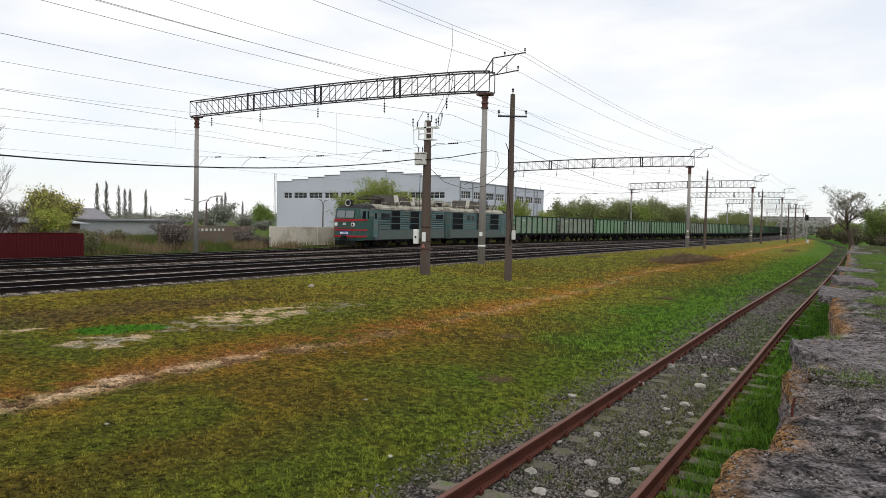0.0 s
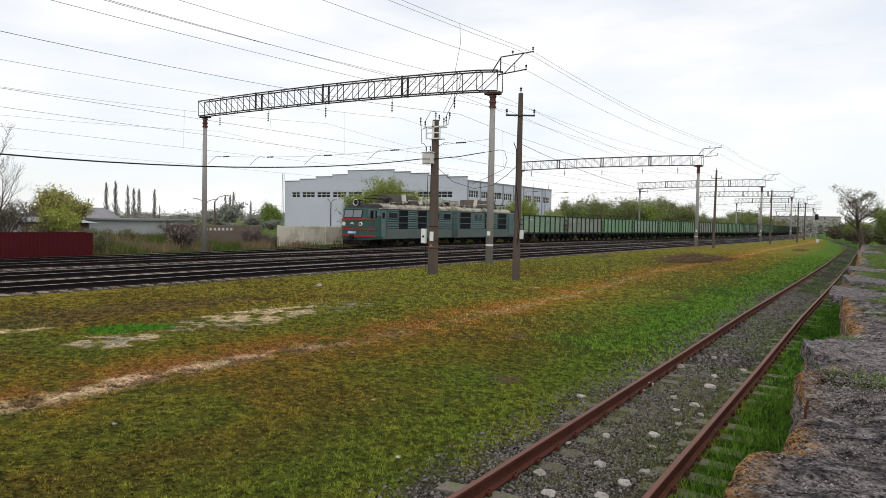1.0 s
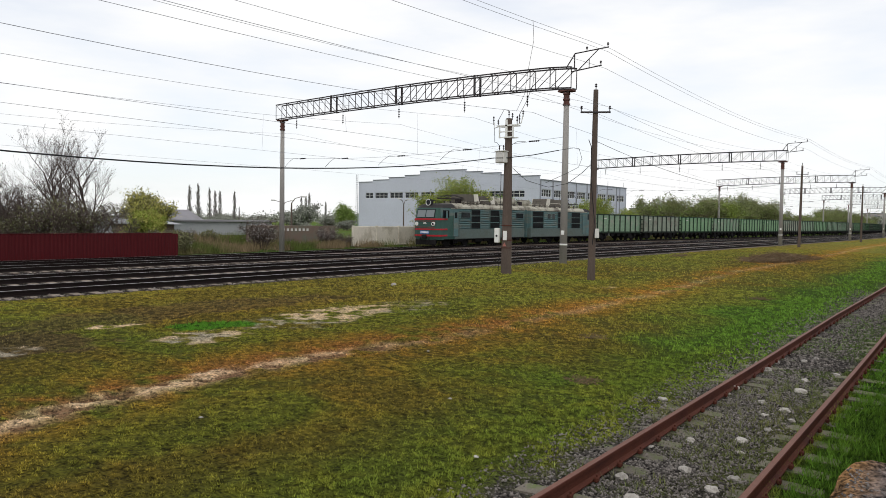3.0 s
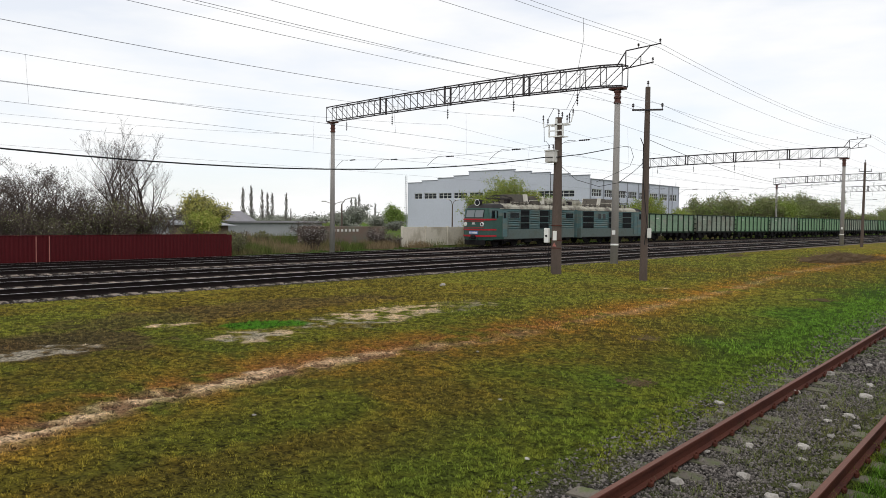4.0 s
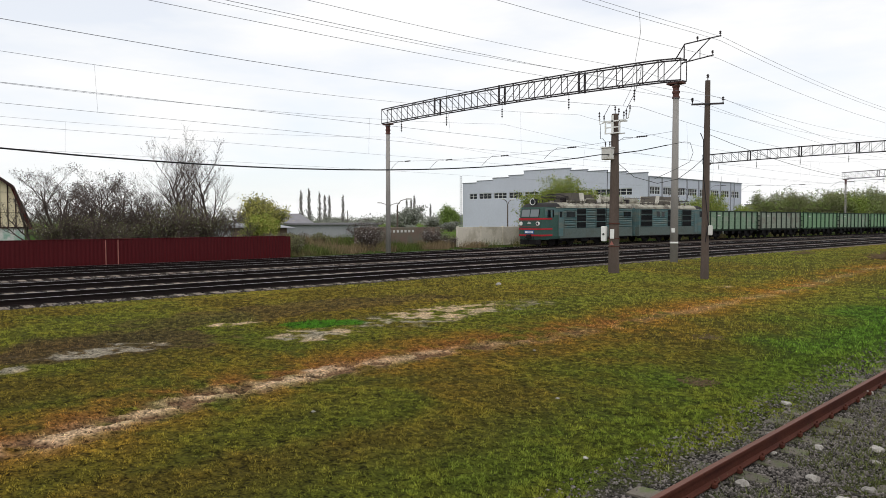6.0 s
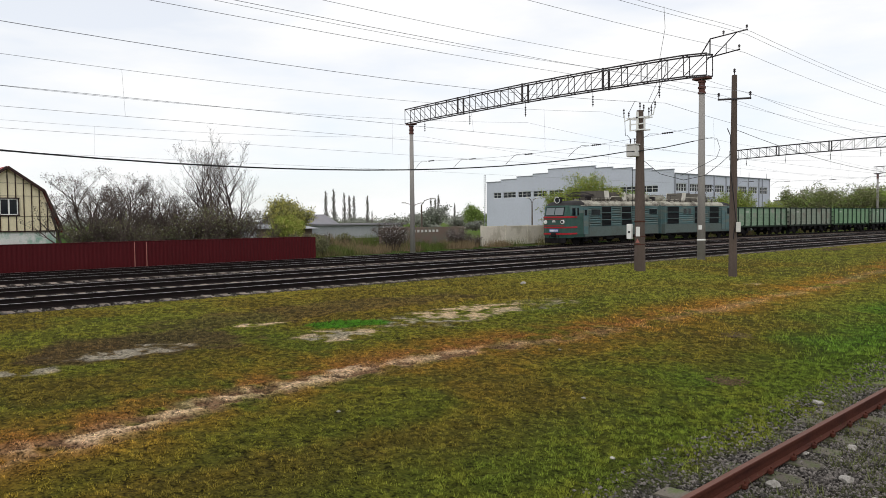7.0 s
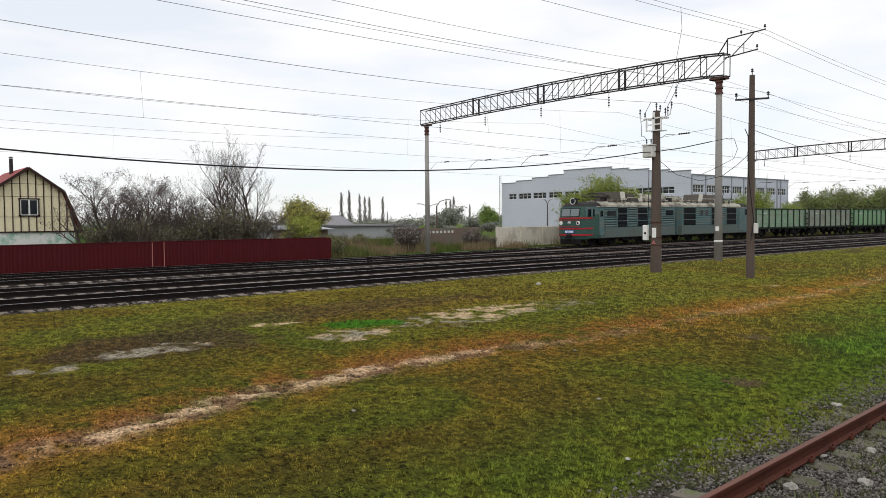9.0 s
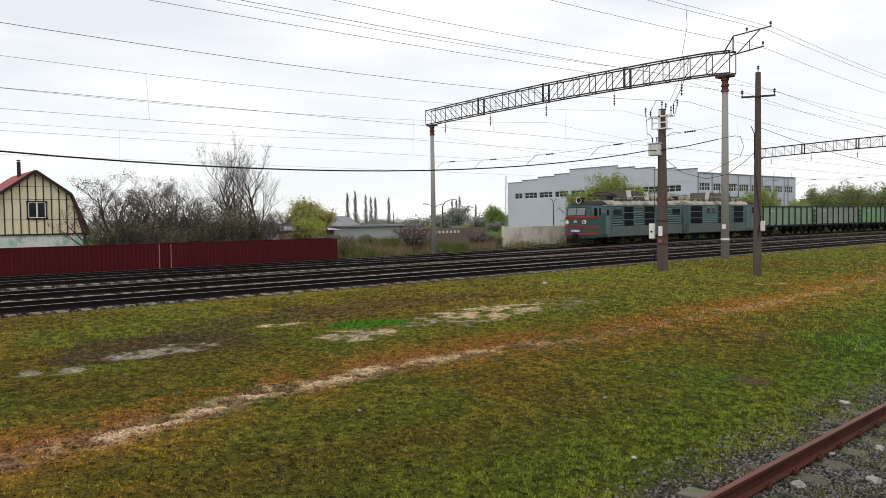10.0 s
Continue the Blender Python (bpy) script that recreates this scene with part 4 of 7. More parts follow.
for x, z, dx in ((-18.0, 12.35, -0.02), (-17.75, 12.45, -0.01), (-18.15, 11.45, -0.015), (-22.6, 11.38, 0.0), (-24.9, 11.33, 0.0)):
    pts = [(x + np.interp(y, [0, 88, 134, 178, 222, 268, 330], [0.0, -0.85, -1.2, -2.0, -4.0, -6.7, -12.3]), y, z + sagging(y, 0.75)) for y in np.arange(-70, 331, 3.0)]
    lone("feeder_wire", Geo().line(pts, 0.009, 4), M_WIRE, "thin feeder wire strung between portal tops", "overhead wire", "feeder wires")

# ---- line-side poles ----
def telegraph_pole(x, y, h, lean, arm_label, arm=0.62, double=False):
    z = float(ground_z(np.array(x), np.array(y)))
    ob = thing("telegraph_pole", (x, y, z), arm_label, "utility pole", "telegraph poles")
    ob.matrix_basis = pose(x, y, z, 0, lean, 30)
    g = Geo()
    n = 8
    rings = [(-0.3, 0.17), (0.0, 0.165), (h * 0.5, 0.135), (h, 0.1)]
    for (z0, r0), (z1, r1) in zip(rings, rings[1:]):
        g.tube((0, 0, z0), (0, 0, z1), r0, r1, n)
    pole = part("pole", g, M_POLE_DARK, ob)
    a = Geo()
    a.box((0, -0.1, h - 0.95), (2 * arm, 0.07, 0.07), 0.01)
    part("crossarm", a, M_TRUSS, ob)
    for p in ((-arm + 0.04, -0.1, h - 0.92), (arm - 0.04, -0.1, h - 0.92), (0, 0, h + 0.02)):
        part("insulator", insulator(Geo(), p, 0.24, 0.06), M_INSUL, ob)
    return ob


tp = telegraph_pole(-14.13, 28.13, 8.0, 0.15, "dark weathered telegraph pole with a crossarm and a meter box", 0.62)
box = Geo()
box.box((0.18, -0.2, 1.98), (0.17, 0.16, 0.4), 0.02)
part("meter_box", box, M_BOX, tp, "pale grey meter box")
cond = Geo()
cond.line([(-0.25, -0.1, 5.9), (-0.14, -0.22, 5.6), (-0.12, -0.24, 4.2), (0.02, -0.24, 2.9), (0.1, -0.25, 2.2), (0.02, -0.22, 1.75), (0.0, -0.22, 1.5)], 0.017, 6)
part("cable_drop", cond, M_CABLE, tp, "black cable clipped to the pole")
telegraph_pole(-18.7, 86.6, 8.9, 0.5, "dark weathered telegraph pole standing on the grass")
telegraph_pole(-18.6, 126.0, 8.5, 0.0, "dark weathered telegraph pole standing on the grass")
telegraph_pole(-16.8, 144.0, 7.2, 0.0, "dark telegraph pole standing beside the distant siding", 0.9)
telegraph_pole(-19.2, 176.0, 8.0, 0.0, "dark telegraph pole standing beside the distant siding", 0.6)

z_bp = float(ground_z(np.array(-18.05), np.array(27.56)))
bp = thing("equipment_pole", (-18.05, 27.56, z_bp), "brown weathered concrete pole carrying switch gear and boxes", "utility pole")
g = Geo()
for (z0, r0), (z1, r1) in zip([(-0.3, 0.25), (0.0, 0.245), (3.5, 0.205), (6.7, 0.15)], [(0.0, 0.245), (3.5, 0.205), (6.7, 0.15), (6.95, 0.145)]):
    g.tube((0, 0, z0), (0, 0, z1), r0, r1, 8)
part("pole", g, M_POLE_DARK, bp)
g = Geo()
for s in (-1, 1):
    g.box((s * 0.36, -0.2, 6.35), (0.05, 0.05, 0.55))
    g.box((0, s * 0.18 - 0.02, 6.62), (1.0, 0.05, 0.06))
    g.box((0, s * 0.2, 6.1), (0.75, 0.04, 0.05))
g.box((0, -0.2, 6.35), (0.75, 0.04, 0.05))
g.box((0, -0.2, 6.48), (0.1, 0.05, 0.8))
g.line([(-0.45, -0.1, 6.62), (-0.72, -0.1, 6.55), (-0.72, -0.1, 6.8)], 0.025, 5)
g.line([(0.45, -0.1, 6.62), (0.72, -0.1, 6.7), (0.78, -0.1, 7.0)], 0.025, 5)
part("switch_frame", g, M_WHITE, bp, "white painted steel switch frame")
for p, up in (((-0.75, -0.1, 6.7), 0.4), ((-0.5, -0.1, 6.62), 0.3), ((0.5, -0.1, 6.62), 0.4), ((0.62, -0.1, 6.66), 0.42), ((0.8, -0.1, 6.95), 0.3), ((0.0, 0, 6.95), 0.35), ((0.12, 0.1, 6.9), 0.3)):
    part("insulator", insulator(Geo(), p, up, 0.05), M_INSUL, bp)
g = Geo()
g.line([(0.62, -0.1, 7.08), (0.95, -0.1, 7.6), (1.2, 0, 8.3), (1.2, 0.1, 8.8)], 0.012, 5)
g.line([(-0.5, -0.1, 6.9), (-0.2, -0.1, 7.35), (0.0, 0, 7.3)], 0.012, 5)
g.line([(-0.7, -0.1, 6.55), (-0.62, -0.18, 5.9), (-0.5, -0.2, 5.9), (-0.3, -0.26, 5.72)], 0.012, 5)
part("jumper_wires", g, M_CABLE, bp)
g = Geo()
g.box((-0.16, -0.3, 5.2), (0.46, 0.34, 0.5), 0.03)
g.box((-0.16, -0.3, 5.47), (0.52, 0.4, 0.05), 0.015)
b1 = part("transformer_box", g, M_BOX, bp, "pale grey transformer box")
for s in (-0.12, 0.1):
    part("bushing", insulator(Geo(), (-0.16 + s, -0.3, 5.48), 0.26, 0.04), M_INSUL, b1)
g = Geo()
g.box((-0.38, -0.2, 1.72), (0.24, 0.16, 0.66), 0.02)
b2 = part("switch_box", g, M_WHITE, bp, "white switch box")
part("switch_knob", Geo().tube((-0.36, -0.3, 1.7), (-0.36, -0.27, 1.7), 0.05, 0.05, 10), M_CABLE, b2)
part("sign_plate", Geo().box((0.06, -0.245, 1.72), (0.2, 0.02, 0.42), 0.005), M_WHITE, bp, "white notice plate")
part("warning_sign", Geo().prism([(-0.1, 0), (0.1, 0), (0, 0.17)], (0.04, -0.25, 1.24), (1, 0, 0), (0, 0, 1), (0, 0.012, 0)), M_FENCE_TRIM, bp, "faded triangular warning sign")
g = Geo()
for z in (1.5, 2.15, 1.15):
    g.tube((0, 0, z), (0, 0, z + 0.035), 0.25, 0.25, 8)
part("strap", g, M_RUST, bp)
g = Geo()
g.line([(-0.26, -0.16, 4.5), (-0.27, -0.17, 3.0), (-0.3, -0.18, 2.0), (-0.28, -0.2, 1.2), (-0.27, -0.2, 0.1)], 0.013, 5)
part("cable_drop", g, M_CABLE, bp)

heavy = [(-18.1, y, 4.17 + 0.0044 * (y - 9.0) ** 2) for y in np.arange(-20, 27.2, 1.5)] + \
        [(-18.0, 27.3, 5.58), (-17.2, 28.2, 5.74), (-16.3, 29.0, 5.98)]
lone("service_cable", Geo().line([(-16.3, 29.0, 5.98), (-15.75, 29.4, 6.1), (-15.5, 29.4, 6.05), (-15.3, 29.3, 5.6), (-15.35, 29.1, 5.2), (-15.9, 28.9, 4.9), (-16.6, 28.4, 4.5)], 0.01, 5), M_CABLE,
     "thin black cable hanging in a loop", "cable")
lone("service_cable", Geo().line(heavy, 0.02, 6), M_CABLE, "heavy black service cable slung between poles", "cable")
lone("service_cable", Geo().line([(-17.9, 27.6, 5.2), (-17.3, 27.9, 4.6), (-16.4, 28.3, 4.3), (-15.5, 28.4, 4.45), (-14.8, 28.4, 4.9), (-14.2, 28.2, 5.3)], 0.012, 5), M_CABLE,
     "black cable drooping between two poles", "cable")
low_pts = [(-14.1 - 4.5 * u, 28.2 + 58 * u, 6.2 + 2.0 * u - 6.5 * u * (1 - u)) for u in np.linspace(0, 1, 24)]
lone("service_cable", Geo().line(low_pts, 0.010, 5), M_CABLE, "thin black cable sagging to the next pole", "cable")
for s in (-0.5, 0.5):
    pts = [(-14.1 + s - 4.6 * u, 28.2 + 58 * u, 7.6 + 1.0 * u - 3.0 * u * (1 - u)) for u in np.linspace(0, 1, 20)]
    lone("telegraph_wire", Geo().line(pts, 0.006, 4), M_WIRE, "thin telegraph wire between dark poles", "wire", "telegraph wires")
    pts = [(-14.1 + s + 1.5 * u, 28.2 - 58 * u, 7.6 - 3.0 * u * (1 - u)) for u in np.linspace(0, 1, 20)]
    lone("telegraph_wire", Geo().line(pts, 0.006, 4), M_WIRE, "thin telegraph wire between dark poles", "wire", "telegraph wires")

jumper = [(-18.1, 29.52, 12.15), (-18.1, 29.62, 11.22), (-18.1, 29.18, 9.79), (-18.1, 28.91, 8.64), (-18.1, 28.25, 7.78)]
lone("jumper_wire", Geo().line(jumper, 0.009, 5), M_CABLE, "thin black jumper wire dropping from a feeder to the switch gear", "wire")

# ---- train ----
def wheelset(parent, y, r, half=0.79):
    for s in (-1, 1):
        g = Geo()
        g.tube((s * half - 0.065 * s, y, r), (s * half + 0.065 * s, y, r), r, r, 20)
        g.tube((s * half + 0.065 * s, y, r), (s * (half + 0.09), y, r), r * 0.82, r * 0.78, 20)
        g.tube((s * half, y, r), (s * (half + 0.2), y, r), 0.14, 0.12, 10)
        part("wheel", g, M_UNDER, parent)


def bogie(parent, yc, base, r, long_frame, z_frame):
    ob = new("bogie")
    ob.parent = parent
    ob.empty_display_size = 0.2
    ob.location = (0, yc, 0)
    g = Geo()
    for s in (-1, 1):
        g.box((s * 1.08, 0, z_frame), (0.16, long_frame, 0.24), 0.04)
        for e in (-1, 1):
            g.box((s * 1.1, e * base / 2, r), (0.26, 0.34, 0.34), 0.06)
            for q in (-0.28, 0.28):
                g.tube((s * 1.12, e * base / 2 + q, r - 0.05), (s * 1.12, e * base / 2 + q, z_frame + 0.14), 0.075, n=8)
        g.box((s * 1.1, 0, z_frame - 0.2), (0.2, base * 0.45, 0.2), 0.04)
    g.box((0, 0, z_frame), (2.1, 0.5, 0.3), 0.05)
    part("bogie_frame", g, M_UNDER, ob)
    for e in (-1, 1):
        wheelset(ob, e * base / 2, r)
    return ob


LOCO_L = 15.25
HALF = 1.57


def ribbed_panel(y0, y1, z0, z1, x, n):
    g = Geo()
    dz = (z1 - z0) / n
    prof = [(0.0, 0.0)]
    for k in range(n):
        a = k * dz
        prof += [(0.0, a + dz * 0.12), (0.035, a + dz * 0.32), (0.035, a + dz * 0.68), (0.0, a + dz * 0.88)]
    prof += [(0.0, z1 - z0), (-0.03, z1 - z0), (-0.03, 0.0)]
    g.prism(prof, (x, y0, z0), (1, 0, 0), (0, 0, 1), (0, y1 - y0, 0))
    return g


def loco_section(lead):
    """One half of the locomotive: x across, y from the cab face backwards, z from the rail head."""
    ob = thing("locomotive_section", (0, 0, 0), "grimy teal electric locomotive half with red cab stripes" if lead else
               "grimy teal electric locomotive half coupled to green wagons", "locomotive", "locomotive")
    L = LOCO_L
    cab = 2.7
    # body shell: outline across, from skirt to roof
    g = Geo()
    g.prism([(-HALF, 0.66), (HALF, 0.66), (HALF, 1.66), (-HALF, 1.66)], (0, cab - 0.03, 0), (1, 0, 0), (0, 0, 1), (0, L - cab, 0))
    part("lower_body", g, M_SKIRT, ob, "grey-green lower body side")
    g = Geo()
    g.prism([(-HALF + 0.02, 1.66), (HALF - 0.02, 1.66), (HALF - 0.02, 3.62), (-HALF + 0.02, 3.62)], (0, 0.55, 0), (1, 0, 0), (0, 0, 1), (0, L - 0.6, 0))
    g.box((0, L - 0.04, 2.2), (2.2, 0.14, 3.0), 0.03)
    part("upper_body", g, M_BODY, ob)
    # roof
    prof = [(-HALF - 0.01, 3.62), (HALF + 0.01, 3.62), (HALF, 3.82), (1.35, 4.02), (0.8, 4.14), (0, 4.18), (-0.8, 4.14), (-1.35, 4.02), (-HALF, 3.82)]
    g = Geo().prism(prof, (0, cab, 0), (1, 0, 0), (0, 0, 1), (0, L - cab + 0.02, 0))
    for y in np.arange(cab + 1.6, L, 2.1):
        g.box((0, y, 4.12), (2.2, 0.06, 0.12), 0.01)
    part("roof", g, M_ROOF, ob, "dusty pale grey roof")
    # cab: a nose lofted from outlines that lean and round off
    g = Geo()
    def ring(y, inset, z):
        w = HALF - inset
        return [(-w, 0.55 + y, z), (-w + 0.22, 0.14 + y, z), (-w + 0.62, 0.0 + y, z), (w - 0.62, 0.0 + y, z), (w - 0.22, 0.14 + y, z), (w, 0.55 + y, z), (w, cab, z), (-w, cab, z)]
    levels = [(0.10, 0.06, 0.66), (0.0, 0.0, 1.0), (0.0, 0.0, 2.55), (0.06, 0.01, 2.75), (0.26, 0.05, 3.55), (0.3, 0.06, 3.68), (0.62, 0.2, 3.95), (1.1, 0.5, 4.12)]
    rings = [ring(*q) for q in levels]
    verts = [p for r_ in rings for p in r_]
    faces, slots = [], []
    for k in range(len(rings) - 1):
        for i in range(8):
            j = (i + 1) % 8
            faces.append((k * 8 + i, k * 8 + j, (k + 1) * 8 + j, (k + 1) * 8 + i))
            slots.append(1 if k >= 5 else 0)
    faces += [tuple(range(8))[::-1], tuple(range(8 * (len(rings) - 1), 8 * len(rings)))]
    slots += [0, 1]
    for f, s in zip(faces, slots):
        g.add([verts[i] for i in f], [tuple(range(len(f)))], s)
    part("cab", g, [M_CABGREEN if lead else M_BODY, M_ROOF_DARK], ob, "rounded green driver's cab with dark roof")

    def nose_strip(z0, z1, out, name, mat, label=""):
        s = Geo()
        lo, hi = ring(0, 0, z0)[:6], ring(0, 0, z1)[:6]
        for i in range(5):
            a, b, c, d = [Vector(p) for p in (lo[i], lo[i + 1], hi[i + 1], hi[i])]
            nrm = (b - a).cross(d - a).normalized() * out
            if nrm.y > 0.3:
                nrm = -nrm
            s.add([a, b, c, d, a + nrm, b + nrm, c + nrm, d + nrm], [(4, 5, 6, 7), (0, 1, 5, 4), (2, 3, 7, 6), (1, 2, 6, 5), (3, 0, 4, 7)])
        part(name, s, mat, ob, label)
    if lead:
        nose_strip(2.52, 2.68, 0.03, "red_stripe", M_RED, "red stripe below the cab windows")
        nose_strip(1.58, 1.72, 0.03, "red_stripe", M_RED)
        nose_strip(0.98, 1.14, 0.03, "red_stripe", M_RED)
        for s in (-1, 1):
            for z in (2.6, 1.65, 1.06):
                part("red_stripe", Geo().box((s * (HALF + 0.0), 1.0, z), (0.05, 0.9, 0.15), 0.01), M_RED, ob)
        pl = part("number_board", Geo().box((0.0, -0.03, 1.36), (1.1, 0.04, 0.3), 0.01), M_PLATE_BLUE, ob, "blue number board")
        bars = Geo()
        for k in range(7):
            bars.box((-0.42 + 0.14 * k, -0.055, 1.36), (0.09, 0.015, 0.18))
        part("lettering_bars", bars, M_WHITE, pl, "plain white bars")
        em = Geo()
        for k in range(3):
            em.box((0, -0.02, 2.16 + 0.07 * k), (0.42 - 0.06 * k, 0.03, 0.045), 0.008)
        part("emblem", em, M_WHITE, ob, "pale metal emblem")
    lean = 0.2 / 0.8
    for s in (-1, 1):
        # windscreen halves follow the leaning front
        q = Geo()
        z0, z1 = 2.8, 3.48
        y0, y1 = 0.06 + (z0 - 2.75) * lean + 0.0, 0.06 + (z1 - 2.75) * lean
        for pad, mat_slot, off in ((0.06, 0, 0.012), (0.0, 1, 0.024)):
            a0, a1 = s * 0.05 - s * pad * 0.4, s * (1.02 + pad)
            pts = [(a0, y0 - off - pad * lean, z0 - pad), (a1, y0 - off - pad * lean, z0 - pad), (a1, y1 - off + pad * lean, z1 + pad), (a0, y1 - off + pad * lean, z1 + pad)]
            back = [(x, y + 0.05, z) for x, y, z in pts]
            fs = [(0, 1, 2, 3), (0, 4, 5, 1), (2, 6, 7, 3), (1, 5, 6, 2), (3, 7, 4, 0)]
            if s < 0:
                fs = [f[::-1] for f in fs]
            q.add(pts + back, fs, mat_slot)
        part("windscreen", q, [M_GRILLE, M_GLASS_LIGHT], ob, "cab windscreen pane")
        q = Geo().box((s * (HALF + 0.0), 1.25, 3.1), (0.05, 0.95, 0.72), 0.02)
        q.box((s * (HALF + 0.012), 1.0, 3.1), (0.05, 0.36, 0.6), 0.01, slot=1)
        q.box((s * (HALF + 0.012), 1.48, 3.1), (0.05, 0.36, 0.6), 0.01, slot=1)
        part("cab_side_window", q, [M_GRILLE, M_GLASS], ob)
        mir = Geo().box((s * (HALF + 0.18), 1.12, 3.05), (0.1, 0.2, 0.7), 0.03)
        part("mirror", mir, M_BODY, ob)
        # round marker lamps
        h = Geo().tube((s * 1.0, 0.06, 2.16), (s * 1.0, -0.06, 2.16), 0.2, 0.18, 16)
        lamp = part("marker_lamp", h, M_WHITE, ob, "round white-rimmed lamp")
        h = Geo().tube((s * 1.0, -0.05, 2.16), (s * 1.0, -0.075, 2.16), 0.13, 0.1, 16)
        part("lens", h, M_LAMP if s < 0 else M_GLASS, lamp)
        # cab door with long handrails
        q = Geo().box((s * (HALF + 0.005), 2.75, 2.2), (0.05, 0.72, 2.5), 0.02)
        door = part("cab_door", q, M_BODY, ob)
        part("door_window", Geo().box((s * (HALF + 0.03), 2.75, 3.0), (0.02, 0.4, 0.55), 0.01), M_GLASS if lead else M_BODY, door)
        for yy in (2.3, 3.2):
            part("handrail", Geo().line([(s * (HALF + 0.02), yy, 3.0), (s * (HALF + 0.09), yy, 2.95), (s * (HALF + 0.09), yy, 1.0), (s * (HALF + 0.02), yy, 0.95)], 0.02, 6), M_SKIRT, door)
        st = Geo()
        for z in (0.35, 0.62):
            st.box((s * (HALF - 0.02), 2.75, z), (0.22, 0.5, 0.04), 0.01)
        st.box((s * (HALF - 0.06), 2.5, 0.55), (0.04, 0.04, 0.6))
        st.box((s * (HALF - 0.06), 3.0, 0.55), (0.04, 0.04, 0.6))
        part("steps", st, M_UNDER, ob)
        # side panels between the door and the inner end
        if lead:
            solid = [(3.25, 5.15), (6.85, 8.45), (10.25, 15.1)]
            grilles = [(5.2, 6.8), (8.5, 10.2)]
            panes = [(3.55, 5.0, 2.75, 3.3), (10.9, 11.6, 2.75, 3.35), (11.85, 12.5, 2.75, 3.35), (13.4, 14.85, 2.75, 3.3)]
        else:
            solid = [(3.25, 3.75), (6.1, 7.7), (9.4, 12.5)]
            grilles = [(3.8, 6.05), (7.75, 9.35), (12.55, 14.95)]
            panes = [(10.0, 10.65, 2.75, 3.35), (11.0, 11.65, 2.75, 3.35)]
        for a, b in solid:
            p = ribbed_panel(a, b, 1.7, 3.58, HALF - 0.02, 8)
            if s < 0:
                p.v = [(-x, y, z) for x, y, z in p.v]
                p.f = [f[::-1] for f in p.f]
            part("ribbed_side", p, M_BODY, ob)
        for a, b in grilles:
            q = Geo().box((s * HALF, (a + b) / 2, 2.62), (0.05, b - a, 1.84), 0.01)
            gr = part("louvre", q, M_GRILLE, ob, "black air intake louvre")
            sl = Geo()
            for k in range(14):
                sl.box((s * (HALF + 0.03), (a + b) / 2, 1.78 + 0.128 * k), (0.03, b - a - 0.08, 0.05), 0.0, Matrix.Rotation(s * 0.5, 3, "Y"))
            part("slats", sl, M_GRILLE, gr)
            for zz in (2.28, 2.95):
                part("louvre_bar", Geo().box((s * (HALF + 0.04), (a + b) / 2, zz), (0.05, b - a, 0.06), 0.01), M_BODY, gr)
            for yy in (a, b):
                part("louvre_frame", Geo().box((s * (HALF + 0.035), yy, 2.62), (0.05, 0.07, 1.86), 0.01), M_BODY, gr)
        for a, b, z0, z1 in panes:
            q = Geo().box((s * (HALF + 0.02), (a + b) / 2, (z0 + z1) / 2), (0.06, b - a + 0.12, z1 - z0 + 0.12), 0.03)
            w = part("window_frame", q, M_BODY, ob)
            part("window_pane", Geo().box((s * (HALF + 0.035), (a + b) / 2, (z0 + z1) / 2), (0.05, b - a, z1 - z0), 0.03), M_GLASS, w)
        q = Geo().box((s * (HALF + 0.03), 8.0, 3.66), (0.06, L - 3.2, 0.07), 0.02)
        part("gutter", q, M_ROOF, ob)
        part("skirt_edge", Geo().box((s * (HALF + 0.01), 8.0, 0.7), (0.04, L - 1.2, 0.07), 0.01), M_UNDER, ob)
    if lead:
        h = Geo().tube((0, 0.85, 4.2), (0, 0.5, 4.2), 0.3, 0.32, 18)
        hl = part("headlight", h, M_ROOF_DARK, ob, "large round headlight")
        h = Geo()
        for i in range(18):
            a, b = 2 * math.pi * i / 18, 2 * math.pi * (i + 1) / 18
            h.tube((0.29 * math.cos(a), 0.48, 4.2 + 0.29 * math.sin(a)), (0.29 * math.cos(b), 0.48, 4.2 + 0.29 * math.sin(b)), 0.035, n=5)
        part("rim", h, M_WHITE, hl)
        part("lens", Geo().tube((0, 0.5, 4.2), (0, 0.47, 4.2), 0.24, 0.2, 16), M_GLASS, hl)
        part("horn", Geo().tube((0.5, 0.2, 4.4), (0.5, 0.9, 4.36), 0.1, 0.03, 8).tube((0.5, 0.9, 4.1), (0.5, 0.9, 4.38), 0.025), M_ROOF_DARK, ob)
        g = Geo().box((0, 0.16, 0.45), (2.5, 0.12, 0.5), 0.04)
        for k in range(9):
            g.tube((-1.1 + 0.275 * k, 0.08, 0.12), (-1.1 + 0.275 * k, 0.1, 0.66), 0.035, n=5)
        g.box((0, 0.0, 0.95), (0.5, 0.5, 0.36), 0.06)
        for s in (-1, 1):
            g.line([(s * 0.5, 0.05, 0.9), (s * 0.55, -0.14, 0.6), (s * 0.5, -0.1, 0.3)], 0.035, 6)
        part("pilot", g, M_UNDER, ob, "dark snow plough and coupler")
        g = Geo()
        for z in (2.42, 1.85):
            g.line([(-1.2, -0.02, z), (-1.2, -0.09, z), (1.2, -0.09, z), (1.2, -0.02, z)], 0.018, 5)
        part("front_handrail", g, M_RED, ob)
